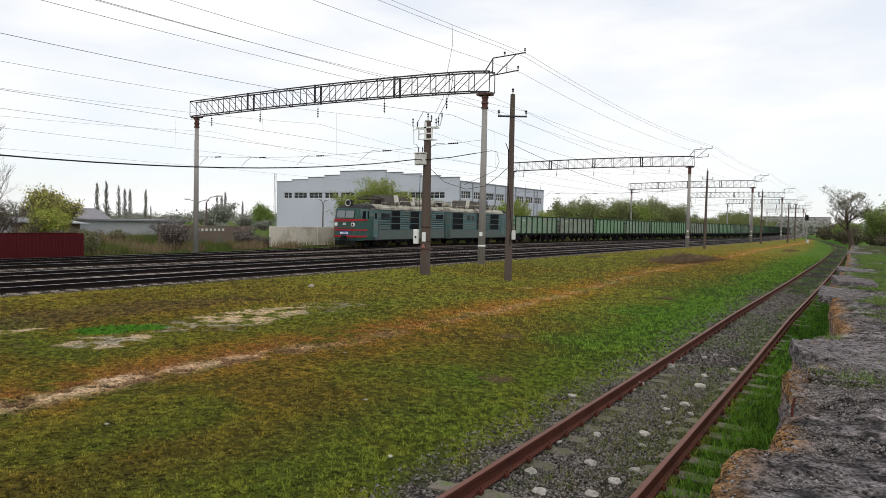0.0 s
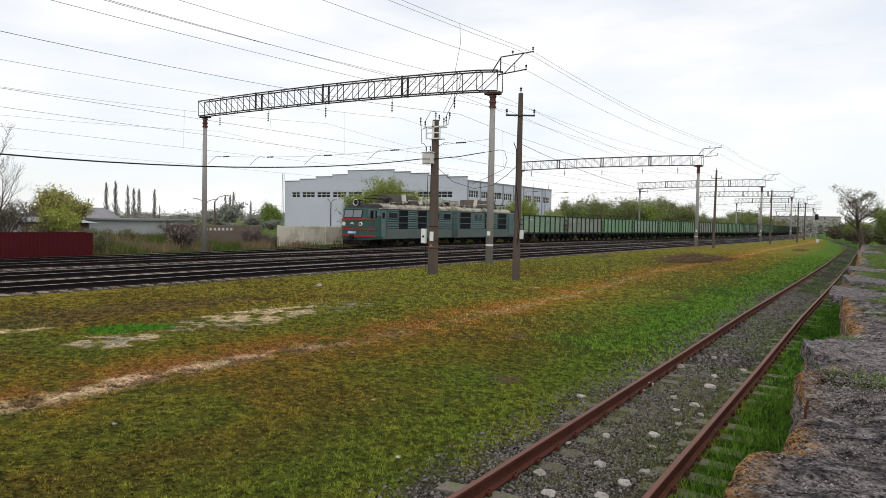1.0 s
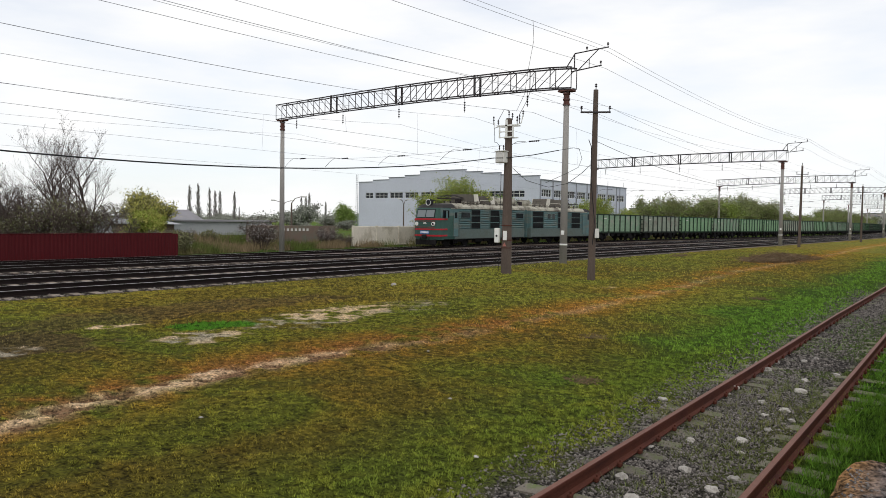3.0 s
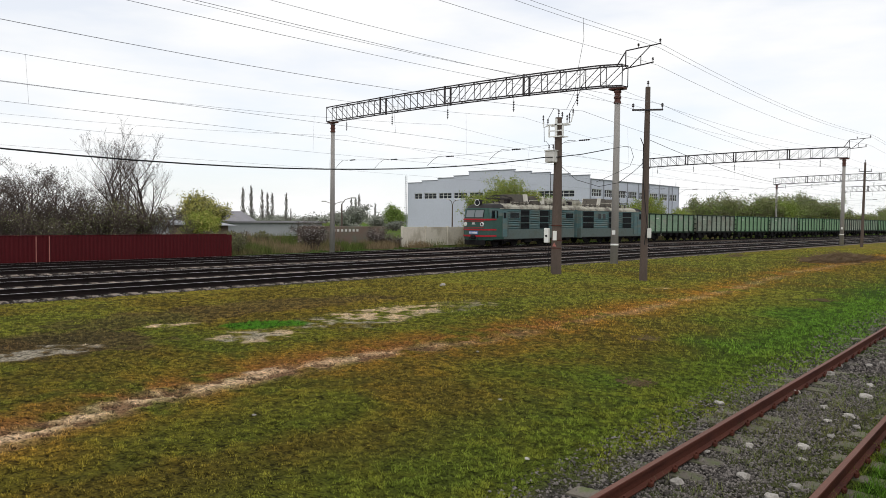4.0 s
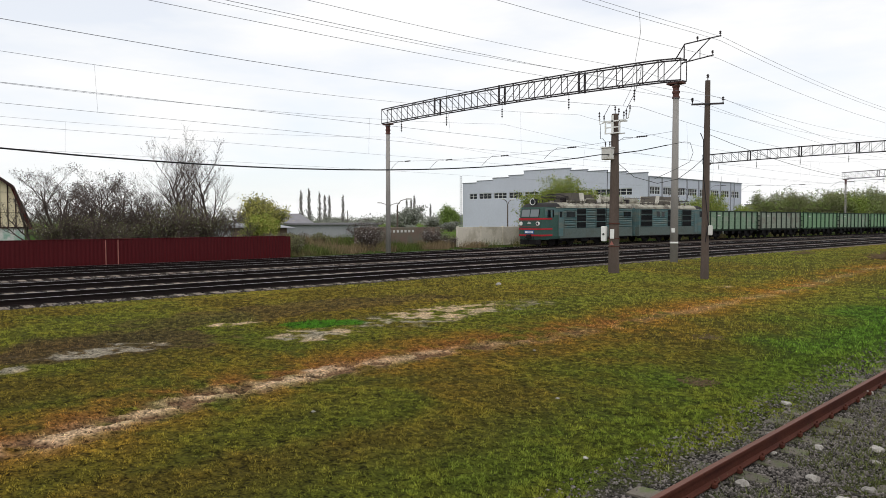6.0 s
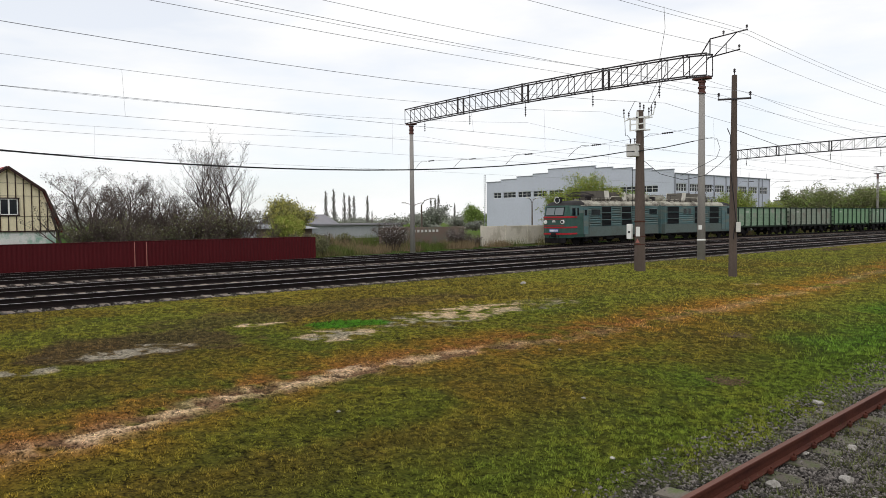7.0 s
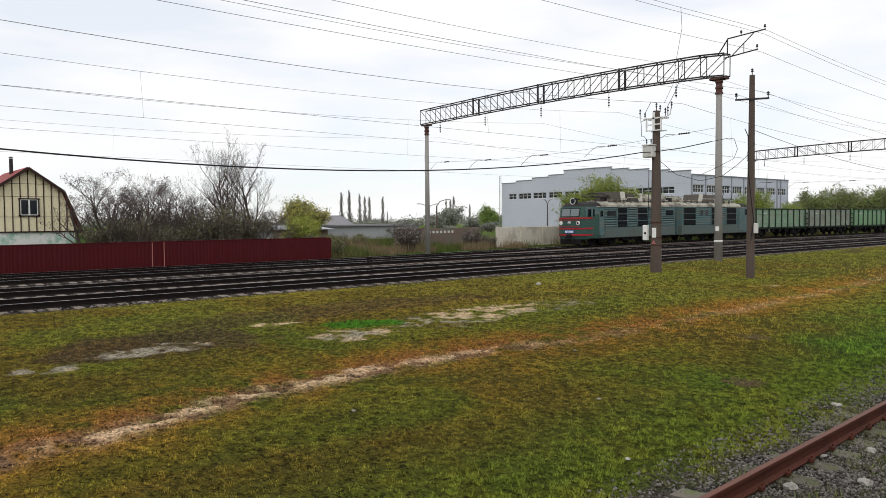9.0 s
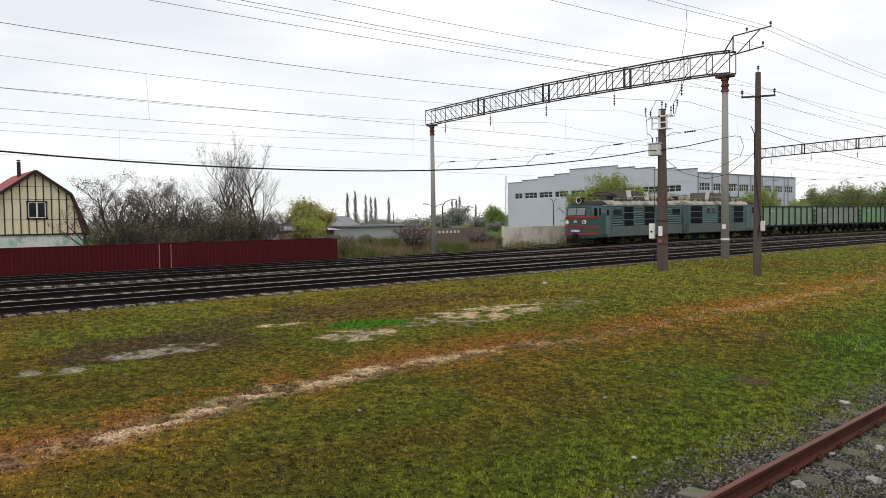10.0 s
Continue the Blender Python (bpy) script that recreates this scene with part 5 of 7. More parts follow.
    # roof equipment
    def roof_box(y, ly, w, h, mat=M_VENT, slope=0.25):
        q = Geo().prism([(-ly / 2, 0), (ly / 2, 0), (ly / 2 - slope, h), (-ly / 2 + slope * 0.3, h)], (-w / 2, y, 4.1), (0, 1, 0), (0, 0, 1), (w, 0, 0))
        v = part("roof_vent", q, mat, ob, "sooty roof ventilator housing")
        e = Geo().prism([(ly / 2 - 0.75, 0.06), (ly / 2 + 0.03, 0.06), (ly / 2 - slope + 0.03, h + 0.03), (ly / 2 - slope - 0.7, h + 0.03)], (w / 2 + 0.004, y, 4.1), (0, 1, 0), (0, 0, 1), (0.04, 0, 0))
        part("vent_plate", e, M_VENT_PLATE, v, "pale sloping end plate")
        e = Geo().prism([(ly / 2 - 0.75, 0.06), (ly / 2 + 0.03, 0.06), (ly / 2 - slope + 0.03, h + 0.03), (ly / 2 - slope - 0.7, h + 0.03)], (-w / 2 - 0.004, y, 4.1), (0, 1, 0), (0, 0, 1), (-0.04, 0, 0))
        part("vent_plate", e, M_VENT_PLATE, v)
    def roof_tank(y0, y1, x):
        q = Geo().tube((x, y0, 4.52), (x, y1, 4.52), 0.34, 0.34, 16)
        q.tube((x, y0 - 0.06, 4.48), (x, y0, 4.48), 0.2, 0.3, 16).tube((x, y1, 4.48), (x, y1 + 0.06, 4.48), 0.3, 0.2, 16)
        for y in (y0 + 0.3, y1 - 0.3):
            q.box((x, y, 4.2), (0.5, 0.1, 0.3))
        part("air_reservoir", q, M_ROOF, ob, "dusty air reservoir cylinder", True)
    if lead:
        roof_box(6.3, 2.2, 1.9, 1.0)
        roof_box(9.3, 1.9, 1.9, 0.9)
        roof_tank(10.9, 12.6, 0.55)
        roof_tank(12.9, 14.5, 0.55)
        roof_tank(11.0, 14.2, -0.5)
        pan_y, raised = 3.9, False
    else:
        roof_box(6.6, 2.0, 1.9, 0.95)
        roof_box(10.0, 2.0, 1.9, 0.95)
        roof_tank(12.5, 14.3, 0.55)
        pan_y, raised = 4.0, True
    for s in (-0.75, 0.75):
        for k in range(3):
            part("roof_insulator", insulator(Geo(), (s, pan_y - 1.0 + k * 1.0, 4.06), 0.38, 0.1), M_INSUL, ob)
    for k in range(6):
        part("roof_insulator", insulator(Geo(), (0.35 if k % 2 else -0.3, 5.3 + 1.7 * k, 4.14), 0.62, 0.09), M_INSUL, ob)
    g = Geo().line([(0.35, 3.9, 4.6), (0.35, 5.3, 4.78), (-0.3, 7.0, 4.8), (0.35, 8.7, 4.78), (-0.3, 10.4, 4.8), (0.3, 12.1, 4.78), (0.0, LOCO_L + 0.4, 4.75)], 0.025, 6)
    part("roof_busbar", g, M_INSUL, ob)
    for s in (-1, 1):
        for y in np.arange(4.6, LOCO_L - 0.4, 1.15):
            part("roof_bracket", Geo().box((s * 1.12, y, 4.2), (0.16, 0.22, 0.28), 0.03).tube((s * 1.12, y, 4.3), (s * 1.12, y, 4.46), 0.03, n=6), M_VENT, ob)
        part("air_pipe", Geo().line([(s * 1.0, 4.4, 4.3), (s * 1.0, 7.4, 4.3), (s * 0.95, 7.7, 4.55), (s * 0.95, 10.4, 4.55), (s * 1.0, 10.7, 4.3), (s * 1.0, LOCO_L - 0.5, 4.3)], 0.045, 8), M_ROOF, ob)
    for y, h in ((4.75, 0.5), (8.05, 0.55), (10.55, 0.6), (14.75, 0.5)):
        q = Geo().box((0.3, y, 4.14 + h / 2), (0.55, 0.4, h), 0.05)
        part("arrester_box", q, M_INSUL, ob, "dark roof switch housing")
    for s in (-1, 1):
        g = Geo()
        for y in np.arange(5.0, LOCO_L, 1.9):
            g.tube((s * 1.3, y, 3.98), (s * 1.3, y, 4.42 if y < 8 else 4.2), 0.016, n=5)
        g.line([(s * 1.3, 5.0, 4.42), (s * 1.3, 7.5, 4.42), (s * 1.3, 8.5, 4.2), (s * 1.3, LOCO_L - 0.6, 4.2)], 0.016, 5)
        part("roof_rail", g, M_TRUSS, ob)
    # pantograph, folded on the first half and half open on the second
    g = Geo()
    zb = 4.62
    for s in (-0.75, 0.75):
        g.box((s, pan_y, zb), (0.08, 2.4, 0.08), 0.01)
    for y in (-1.15, 1.15):
        g.box((0, pan_y + y, zb), (1.5, 0.08, 0.08), 0.01)
    pan = part("pantograph", g, M_INSUL, ob, "dark steel pantograph")
    knee, lift, top = (1.25, 0.7, 1.45) if raised else (1.5, 0.12, 0.3)
    for s in (-0.6, 0.6):
        for e in (-1, 1):
            foot = (s, pan_y + e * (0.9 if raised else 0.4), zb)
            elbow = (s * 0.9, pan_y + e * knee, zb + lift)
            part("pantograph_arm", Geo().line([foot, elbow, (s * 0.75, pan_y, zb + top)], 0.028, 6), M_INSUL, pan)
    for e in (-0.2, 0.2):
        part("collector_bow", Geo().line([(-1.0, pan_y + e, zb + top - 0.15), (-0.75, pan_y + e, zb + top + 0.05), (0.75, pan_y + e, zb + top + 0.05), (1.0, pan_y + e, zb + top - 0.15)], 0.03, 6), M_INSUL, pan)
    for yc in (3.75, 11.3):
        bogie(ob, yc, 3.0, 0.62, 4.6, 0.72)
    for s in (-1, 1):
        for yy, ly, hz in ((6.9, 1.3, 0.5), (8.2, 0.9, 0.4), (14.2, 0.8, 0.4)):
            part("underfloor_box", Geo().box((s * 1.15, yy, 0.62), (0.5, ly, hz), 0.04), M_UNDER, ob)
        for yy in (6.0, 9.6):
            part("sand_pipe", Geo().line([(s * 1.2, yy, 0.75), (s * 1.2, yy + 0.1, 0.4), (s * 0.95, yy + 0.25, 0.2)], 0.03, 6), M_UNDER, ob)
    part("underframe", Geo().box((0, 7.8, 0.72), (2.4, L - 1.4, 0.3), 0.03), M_UNDER, ob)
    part("gangway", Geo().box((0, L + 0.2, 2.3), (1.0, 0.5, 2.2), 0.08), M_GRILLE, ob, "black gangway bellows")
    return ob


LOCO_Y = 53.2
FAR_Z = HEAD_Z[FAR]
GRADE = 0.414
head_half = loco_section(True)
head_half.matrix_basis = pose(float(track_x(FAR, LOCO_Y + 7.6)), LOCO_Y, FAR_Z + rise(FAR, LOCO_Y), GRADE)
tail_half = loco_section(False)
tail_half.matrix_basis = pose(float(track_x(FAR, LOCO_Y + 23.5)), LOCO_Y + 2 * LOCO_L + 0.9, FAR_Z + 0.26, 0, 0, 180)


def gondola(v, label):
    ob = thing("gondola_wagon", (0, 0, 0), label, "freight wagon", "gondola wagons")
    L, W, z0, z1 = 12.7, 1.52, 1.25, 3.45
    paint, rib = M_WAGON[v], M_WAGON_DARK[v]
    for s in (-1, 1):
        side = part("side_wall", Geo().box((s * W, 0, (z0 + z1) / 2), (0.05, L, z1 - z0), 0.0), paint, ob)
        for k in range(9):
            y = -L / 2 + 0.1 + (L - 0.2) * k / 8
            part("stanchion", Geo().prism([(-0.09, 0), (0.09, 0), (0.06, 0.12), (-0.06, 0.12)], (s * (W + 0.024), y, z0), (0, 1, 0), (s, 0, 0), (0, 0, z1 - z0)), rib, ob)
        part("top_rim", Geo().box((s * (W + 0.02), 0, z1 + 0.02), (0.16, L + 0.1, 0.13), 0.02), rib, ob)
        part("sole_bar", Geo().box((s * W, 0, z0 - 0.08), (0.16, L, 0.2), 0.02), rib, ob)
        for k in range(3):
            z = z0 + 0.5 + 0.55 * k
            part("pressed_rib", Geo().box((s * (W + 0.03), 0, z), (0.05, L - 0.2, 0.09), 0.02), paint, ob)
        h = Geo()
        for k in range(7):
            y = -L / 2 + 1.3 + (L - 2.6) * k / 6
            h.prism([(-0.5, 0), (0.5, 0), (0.3, -0.42), (-0.3, -0.42)], (s * 1.2, y, z0 - 0.18), (0, 1, 0), (0, 0, 1), (s * 0.2, 0, 0))
            h.box((s * (W + 0.07), y, z0 - 0.05), (0.06, 0.12, 0.3), 0.01)
        part("hatch_gear", h, M_UNDER, ob)
        lad = Geo()
        for k in range(6):
            lad.tube((s * (W + 0.1), L / 2 - 0.5, 0.9 + 0.42 * k), (s * (W + 0.1), L / 2 - 0.12, 0.9 + 0.42 * k), 0.015, n=5)
        for y in (L / 2 - 0.5, L / 2 - 0.12):
            lad.tube((s * (W + 0.1), y, 0.8), (s * (W + 0.1), y, 3.3), 0.016, n=5)
        part("ladder", lad, rib, ob)
        part("stencil_bar", Geo().box((s * (W + 0.035), -L / 2 + 2.3, 2.95), (0.02, 0.7, 0.1)), M_BOX, ob, "plain white bar")
        part("end_wall", Geo().box((0, s * L / 2, (z0 + z1) / 2), (2 * W, 0.06, z1 - z0), 0.0), paint, ob)
        e = Geo()
        for k in range(3):
            e.box((0, s * (L / 2 + 0.06), z0 + 0.4 + 0.65 * k), (2 * W, 0.1, 0.12), 0.02)
        part("end_ribs", e, rib, ob)
        part("coupler", Geo().box((0, s * (L / 2 + 0.35), 1.0), (0.4, 0.7, 0.36), 0.05), M_UNDER, ob)
    part("floor_frame", Geo().box((0, 0, z0 - 0.15), (2.9, L, 0.25), 0.02), M_UNDER, ob)
    for yc in (-4.3, 4.3):
        bogie(ob, yc, 1.85, 0.475, 2.5, 0.62)
    return ob


first = LOCO_Y + 2 * LOCO_L + 0.7 + 0.6 + 6.5
makers = [gondola(0, "faded green open freight wagon with ribbed sides"), gondola(1, "bright green open freight wagon with ribbed sides"),
          gondola(2, "dirty grey-green open freight wagon with ribbed sides")]
order = [0, 2, 1, 0, 1, 1, 2, 0, 1, 0, 0, 2, 1, 0, 1, 2, 0, 0, 2, 2, 0, 2, 2, 2, 2, 2]
used = set()
for i, v in enumerate(order):
    y = first + 13.6 * i
    x0, x1 = float(track_x(FAR, y - 4.3)), float(track_x(FAR, y + 4.3))
    m = pose((x0 + x1) / 2, y, FAR_Z + 0.26, 0, 0, math.degrees(math.atan2(-(x1 - x0), 8.6)))
    if v in used:
        copy_thing(makers[v], m)
    else:
        makers[v].matrix_basis = m
        used.add(v)

# ---- factory hall ----
hall = thing("factory_hall", (-66.7, 112.0, 0), "large pale blue-grey industrial hall with a stepped gable", "factory building")
tops = [(-44.6, -40.4, 10.55), (-40.4, -35.9, 10.9), (-35.9, -31.5, 11.32), (-31.5, -27.5, 11.66), (-27.5, -16.2, 12.4), (-16.2, -12.4, 11.95), (-12.4, -8.2, 11.6), (-8.2, -4.1, 11.2), (-4.1, 0.0, 10.85)]
BASE = -0.6


def wall_band(g, x0, x1, z0, z1, y=0.0, t=0.3):
    g.box(((x0 + x1) / 2, y + t / 2, (z0 + z1) / 2), (x1 - x0, t, z1 - z0))


WIN_G = [(-42.55, -40.35)] + [(-39.7 + 4.15 * k, -36.2 + 4.15 * k) for k in range(9)]
g = Geo()
wall_band(g, -44.6, 0.0, BASE, 7.1)
edges = [-44.6] + [v for w in WIN_G for v in w] + [0.0]
for a, b in zip(edges[0::2], edges[1::2]):
    wall_band(g, a, b, 7.1, 8.3)
for a, b, z in tops:
    wall_band(g, a, b, 8.3, z)
part("gable_wall", g, M_HALL, hall)
for a, b, z in tops:
    part("parapet_flashing", Geo().box(((a + b) / 2, 0.15, z + 0.06), (b - a + 0.1, 0.5, 0.14), 0.02), M_HALL_TRIM, hall)
for a, b in WIN_G:
    w = part("window", Geo().box(((a + b) / 2, 0.16, 7.14), (b - a, 0.16, 0.08)).box(((a + b) / 2, 0.16, 8.26), (b - a, 0.16, 0.08)), M_WINFRAME, hall)
    part("pane", Geo().box(((a + b) / 2, 0.22, 7.7), (b - a, 0.04, 1.2)), M_GLASS, w)
    fr = Geo()
    n = 3 if b - a > 3 else 2
    for k in range(n + 1):
        fr.box((a + (b - a) * k / n, 0.16, 7.7), (0.06, 0.1, 1.2))
    fr.box(((a + b) / 2, 0.17, 7.75), (b - a, 0.1, 0.05))
    part("mullions", fr, M_WINFRAME, w)
SIDE_L = 36.4
g = Geo()
def side_band(y0, y1, z0, z1):
    g.box((-0.15, (y0 + y1) / 2, (z0 + z1) / 2), (0.3, y1 - y0, z1 - z0))
side_band(0.3, SIDE_L, BASE, 7.2)
side_band(0.3, SIDE_L, 8.55, 10.2)
WIN_S = [(0.9 + 4.45 * k, 4.3 + 4.45 * k) for k in range(8)]
edges = [0.3] + [v for w in WIN_S for v in w] + [SIDE_L]
for a, b in zip(edges[0::2], edges[1::2]):
    side_band(a, b, 7.2, 8.55)
part("side_wall", g, M_HALL, hall)
part("roof_edge", Geo().box((-0.1, SIDE_L / 2 + 0.3, 10.25), (0.5, SIDE_L - 0.4, 0.16), 0.02), M_HALL_TRIM, hall)
for a, b in WIN_S:
    w = part("window", Geo().box((-0.12, (a + b) / 2, 7.24), (0.16, b - a, 0.08)).box((-0.12, (a + b) / 2, 8.51), (0.16, b - a, 0.08)), M_WINFRAME, hall)
    part("pane", Geo().box((-0.2, (a + b) / 2, 7.88), (0.04, b - a, 1.3)), M_GLASS, w)
    fr = Geo()
    for k in range(5):
        fr.box((-0.13, a + (b - a) * k / 4, 7.88), (0.1, 0.05, 1.3))
    fr.box((-0.14, (a + b) / 2, 7.9), (0.1, b - a, 0.05))
    part("mullions", fr, M_WINFRAME, w)
for k in range(1, 9):
    part("pilaster", Geo().box((0.03, 0.45 + 4.45 * (k - 1), 5.0), (0.1, 0.35, 10.3)), M_HALL_TRIM, hall)
for y in (20.0, 33.0):
    part("drain_pipe", Geo().tube((0.15, y, 0), (0.15, y, 10.1), 0.08, n=8), M_HALL_TRIM, hall)
part("roof", Geo().prism([(-44.6, 10.2), (0, 10.2), (-22, 11.6)], (0, 0.3, 0), (1, 0, 0), (0, 0, 1), (0, SIDE_L - 0.3, 0)), M_SLATE, hall)
part("rear_wall", Geo().box((-22.3, SIDE_L, 4.8), (44.6, 0.3, 10.8)), M_HALL, hall)
part("far_wall", Geo().box((-44.45, SIDE_L / 2, 4.8), (0.3, SIDE_L - 0.6, 10.8)), M_HALL, hall)
lad = Geo()
for s in (-0.25, 0.25):
    lad.tube((-44.9 + s, -0.25, 0.2), (-44.9 + s, -0.25, 12.2), 0.05, n=5)
for k in range(30):
    lad.tube((-45.15, -0.25, 0.5 + 0.4 * k), (-44.65, -0.25, 0.5 + 0.4 * k), 0.04, n=4)
part("fire_ladder", lad, M_HALL_TRIM, hall)
for x, y in ((-0.5, 22.0), (-0.5, 28.5), (-0.5, 36.0)):
    part("roof_mast", Geo().tube((x, y, 10.2), (x, y, 11.4), 0.06, 0.03, n=5), M_HALL_TRIM, hall)
annex = thing("annex_shed", (-66.0, 149.0, 0), "small pale shed beside the hall", "shed")
part("wall", Geo().box((2.0, 3.0, 2.8), (4.0, 6.0, 6.0), 0.02), M_GREYWALL, annex)
part("roof", Geo().box((2.0, 3.0, 5.9), (4.4, 6.4, 0.2), 0.02), M_SLATE, annex)


# ---- walls and fences beyond the tracks ----
def precast_wall(x0, y0, x1, y1, n, h, z, label):
    ob = thing("concrete_wall", (x0, y0, z), label, "wall", kind="structure")
    a, b = Vector((0, 0, 0)), Vector((x1 - x0, y1 - y0, 0))
    d = (b - a) / n
    turn = Matrix.Rotation(math.atan2(d.y, d.x), 3, "Z")
    for k in range(n):
        c = a + d * (k + 0.5)
        part("panel", Geo().box(c + Vector((0, 0, h / 2)), (d.length - 0.12, 0.14, h), 0.03, turn), M_CONCRETE, ob)
    for k in range(n + 1):
        part("post", Geo().box(a + d * k + Vector((0, 0, h / 2 + 0.03)), (0.2, 0.24, h + 0.06), 0.02, turn), M_CONCRETE, ob)
    return ob


precast_wall(-50.0, 49.6, -50.2, 59.6, 3, 2.0, 0.05, "pale precast concrete wall panels beside the line")
shed = thing("dark_lean_to", (-50.0, 60.3, 0.05), "low dark shed beside the concrete wall", "shed")
part("wall", Geo().box((0.0, 1.4, 0.85), (2.2, 2.6, 1.7), 0.02), M_DARKSHED, shed)
part("roof", Geo().box((0.2, 1.4, 1.78), (3.0, 3.2, 0.14), 0.02, Matrix.Rotation(0.08, 3, "Y")), M_DARKSHED, shed)

fence = thing("sheet_fence", (-46.6, 0, 0), "dark red corrugated sheet fence along the tracks", "fence", kind="structure")


def corrugated(y0, y1, z0, z1):
    pts, y, k = [], y0, 0
    while y < y1:
        pts.append((0.0 if k % 4 in (0, 1) else 0.03, y))
        y += 0.06
        k += 1
    g = Geo()
    n = len(pts)
    verts = [(x, y, z0) for x, y in pts] + [(x, y, z1) for x, y in pts] + [(x - 0.01, y, z0) for x, y in pts] + [(x - 0.01, y, z1) for x, y in pts]
    faces = [(i, i + 1, n + i + 1, n + i) for i in range(n - 1)] + [(2 * n + i + 1, 2 * n + i, 3 * n + i, 3 * n + i + 1) for i in range(n - 1)]
    faces += [(n + i, n + i + 1, 3 * n + i + 1, 3 * n + i) for i in range(n - 1)]
    return g.add(verts, faces)


y = -50.0
while y < 28.9:
    e = min(y + 2.0, 28.9)
    part("sheet", corrugated(y, e + 0.05, -0.35, 1.53), M_FENCE, fence)
    y += 2.0
for yy in (15.87, 16.6):
    part("gate_trim", Geo().box((0.05, yy, 0.6), (0.04, 0.05, 1.8), 0.01), M_FENCE_TRIM, fence, "faded pale gate edge")
part("cap_rail", Geo().box((0.01, -10.8, 1.55), (0.07, 78.6, 0.05), 0.01), M_FENCE, fence)
for yy in np.arange(-48, 29, 4.0):
    part("fence_post", Geo().box((-0.08, yy, 0.6), (0.08, 0.08, 1.8), 0.01), M_FENCE, fence)

old = thing("brick_boundary_wall", (-56, 36.5, 0), "weathered brown boundary wall with faded white lettering", "wall", kind="structure")
part("wall", Geo().box((0, 10.8, 0.9), (0.3, 10.95, 2.2), 0.02), M_BRICK, old)
bars = Geo()
for k in range(14):
    if k not in (5, 6):
        bars.box((0.17, 6.0 + 0.5 * k, 1.6), (0.03, 0.26, 0.24), 0.0)
part("lettering_bars", bars, M_BOX, old, "faded unreadable white lettering")
low = thing("grey_store", (-100, 60, 0), "long low grey store with a flat roof", "shed")
part("wall", Geo().box((0, 0, 0.7), (7, 34, 2.6), 0.03), M_GREYWALL, low)
part("roof", Geo().box((0, 0, 2.1), (7.8, 35, 0.3), 0.03), M_SLATE, low)
barn = thing("slate_barn", (-112, 66.0, -1.35), "old barn with a grey sheet roof", "barn")
part("wall", Geo().box((0, 0, 1.6), (9, 10, 3.6), 0.03), M_GREYWALL, barn)
part("roof", Geo().prism([(-5.2, 0), (5.2, 0), (0, 1.9)], (0, -5.5, 3.3), (1, 0, 0), (0, 0, 1), (0, 11, 0)), M_SLATE, barn)
cottage = thing("small_outbuilding", (-76, 43, 0), "low outbuilding with a pale sheet roof", "shed")
part("wall", Geo().box((0, 0, 0.9), (4, 5, 2.0), 0.03), M_BRICK, cottage)
part("roof", Geo().prism([(-3, 0), (3, 0), (-2.6, 0.5)], (0, -3, 1.85), (1, 0, 0), (0, 0, 1), (0, 6, 0)), M_GREYWALL, cottage)

# ---- house ----
house = thing("gambrel_house", (-65.0, 12.65, 0), "unfinished house with cream boarded gambrel gable and red roof", "house")
EAVE = [(-3.6, 2.1), (3.6, 2.1), (2.45, 5.25), (0, 7.1), (-2.45, 5.25)]
g = Geo()
w0, w1, v0, v1 = -0.62, 0.72, 3.35, 4.75
g.prism([(-3.6, 2.1), (3.6, 2.1), (3.1, v0), (-3.1, v0)], (0, 0, 0), (0, 1, 0), (0, 0, 1), (-0.2, 0, 0))
g.prism([(-3.1, v0), (w0, v0), (w0, v1), (-2.62, v1)], (0, 0, 0), (0, 1, 0), (0, 0, 1), (-0.2, 0, 0))
g.prism([(w1, v0), (3.1, v0), (2.62, v1), (w1, v1)], (0, 0, 0), (0, 1, 0), (0, 0, 1), (-0.2, 0, 0))
g.prism([(-2.62, v1), (2.62, v1), (2.45, 5.25), (0, 7.1), (-2.45, 5.25)], (0, 0, 0), (0, 1, 0), (0, 0, 1), (-0.2, 0, 0))
part("gable_wall", g, M_FOAM, house)


def gable_top(y):
    a = abs(y)
    return 7.1 - a * (1.85 / 2.45) if a < 2.45 else 5.25 - (a - 2.45) * (3.15 / 1.15)


for k in range(13):
    y = -3.3 + 0.55 * k
    z1 = gable_top(y)
    if w0 - 0.02 < y < w1 + 0.02:
        part("batten", Geo().box((0.03, y, (2.1 + v0) / 2), (0.05, 0.07, v0 - 2.1)), M_BATTEN, house)
        part("batten", Geo().box((0.03, y, (v1 + z1) / 2), (0.05, 0.07, z1 - v1)), M_BATTEN, house)
    elif z1 > 2.3:
        part("batten", Geo().box((0.03, y, (2.1 + z1) / 2), (0.05, 0.07, z1 - 2.1)), M_BATTEN, house)
part("batten", Geo().box((0.035, 0, 2.12), (0.06, 7.3, 0.1)), M_BATTEN, house)
for z, w in ((3.3, 6.2), (4.9, 4.9), (5.9, 2.9)):
    part("seam", Geo().box((0.012, 0, z), (0.02, w, 0.025)), M_BATTEN, house)
win = part("window", Geo().box((0.05, (w0 + w1) / 2, v0 + 0.03), (0.12, w1 - w0 + 0.16, 0.09)).box((0.05, (w0 + w1) / 2, v1 - 0.03), (0.12, w1 - w0 + 0.16, 0.09))
           .box((0.05, w0, (v0 + v1) / 2), (0.12, 0.09, v1 - v0)).box((0.05, w1, (v0 + v1) / 2), (0.12, 0.09, v1 - v0)), M_BATTEN, house, "dark framed window")
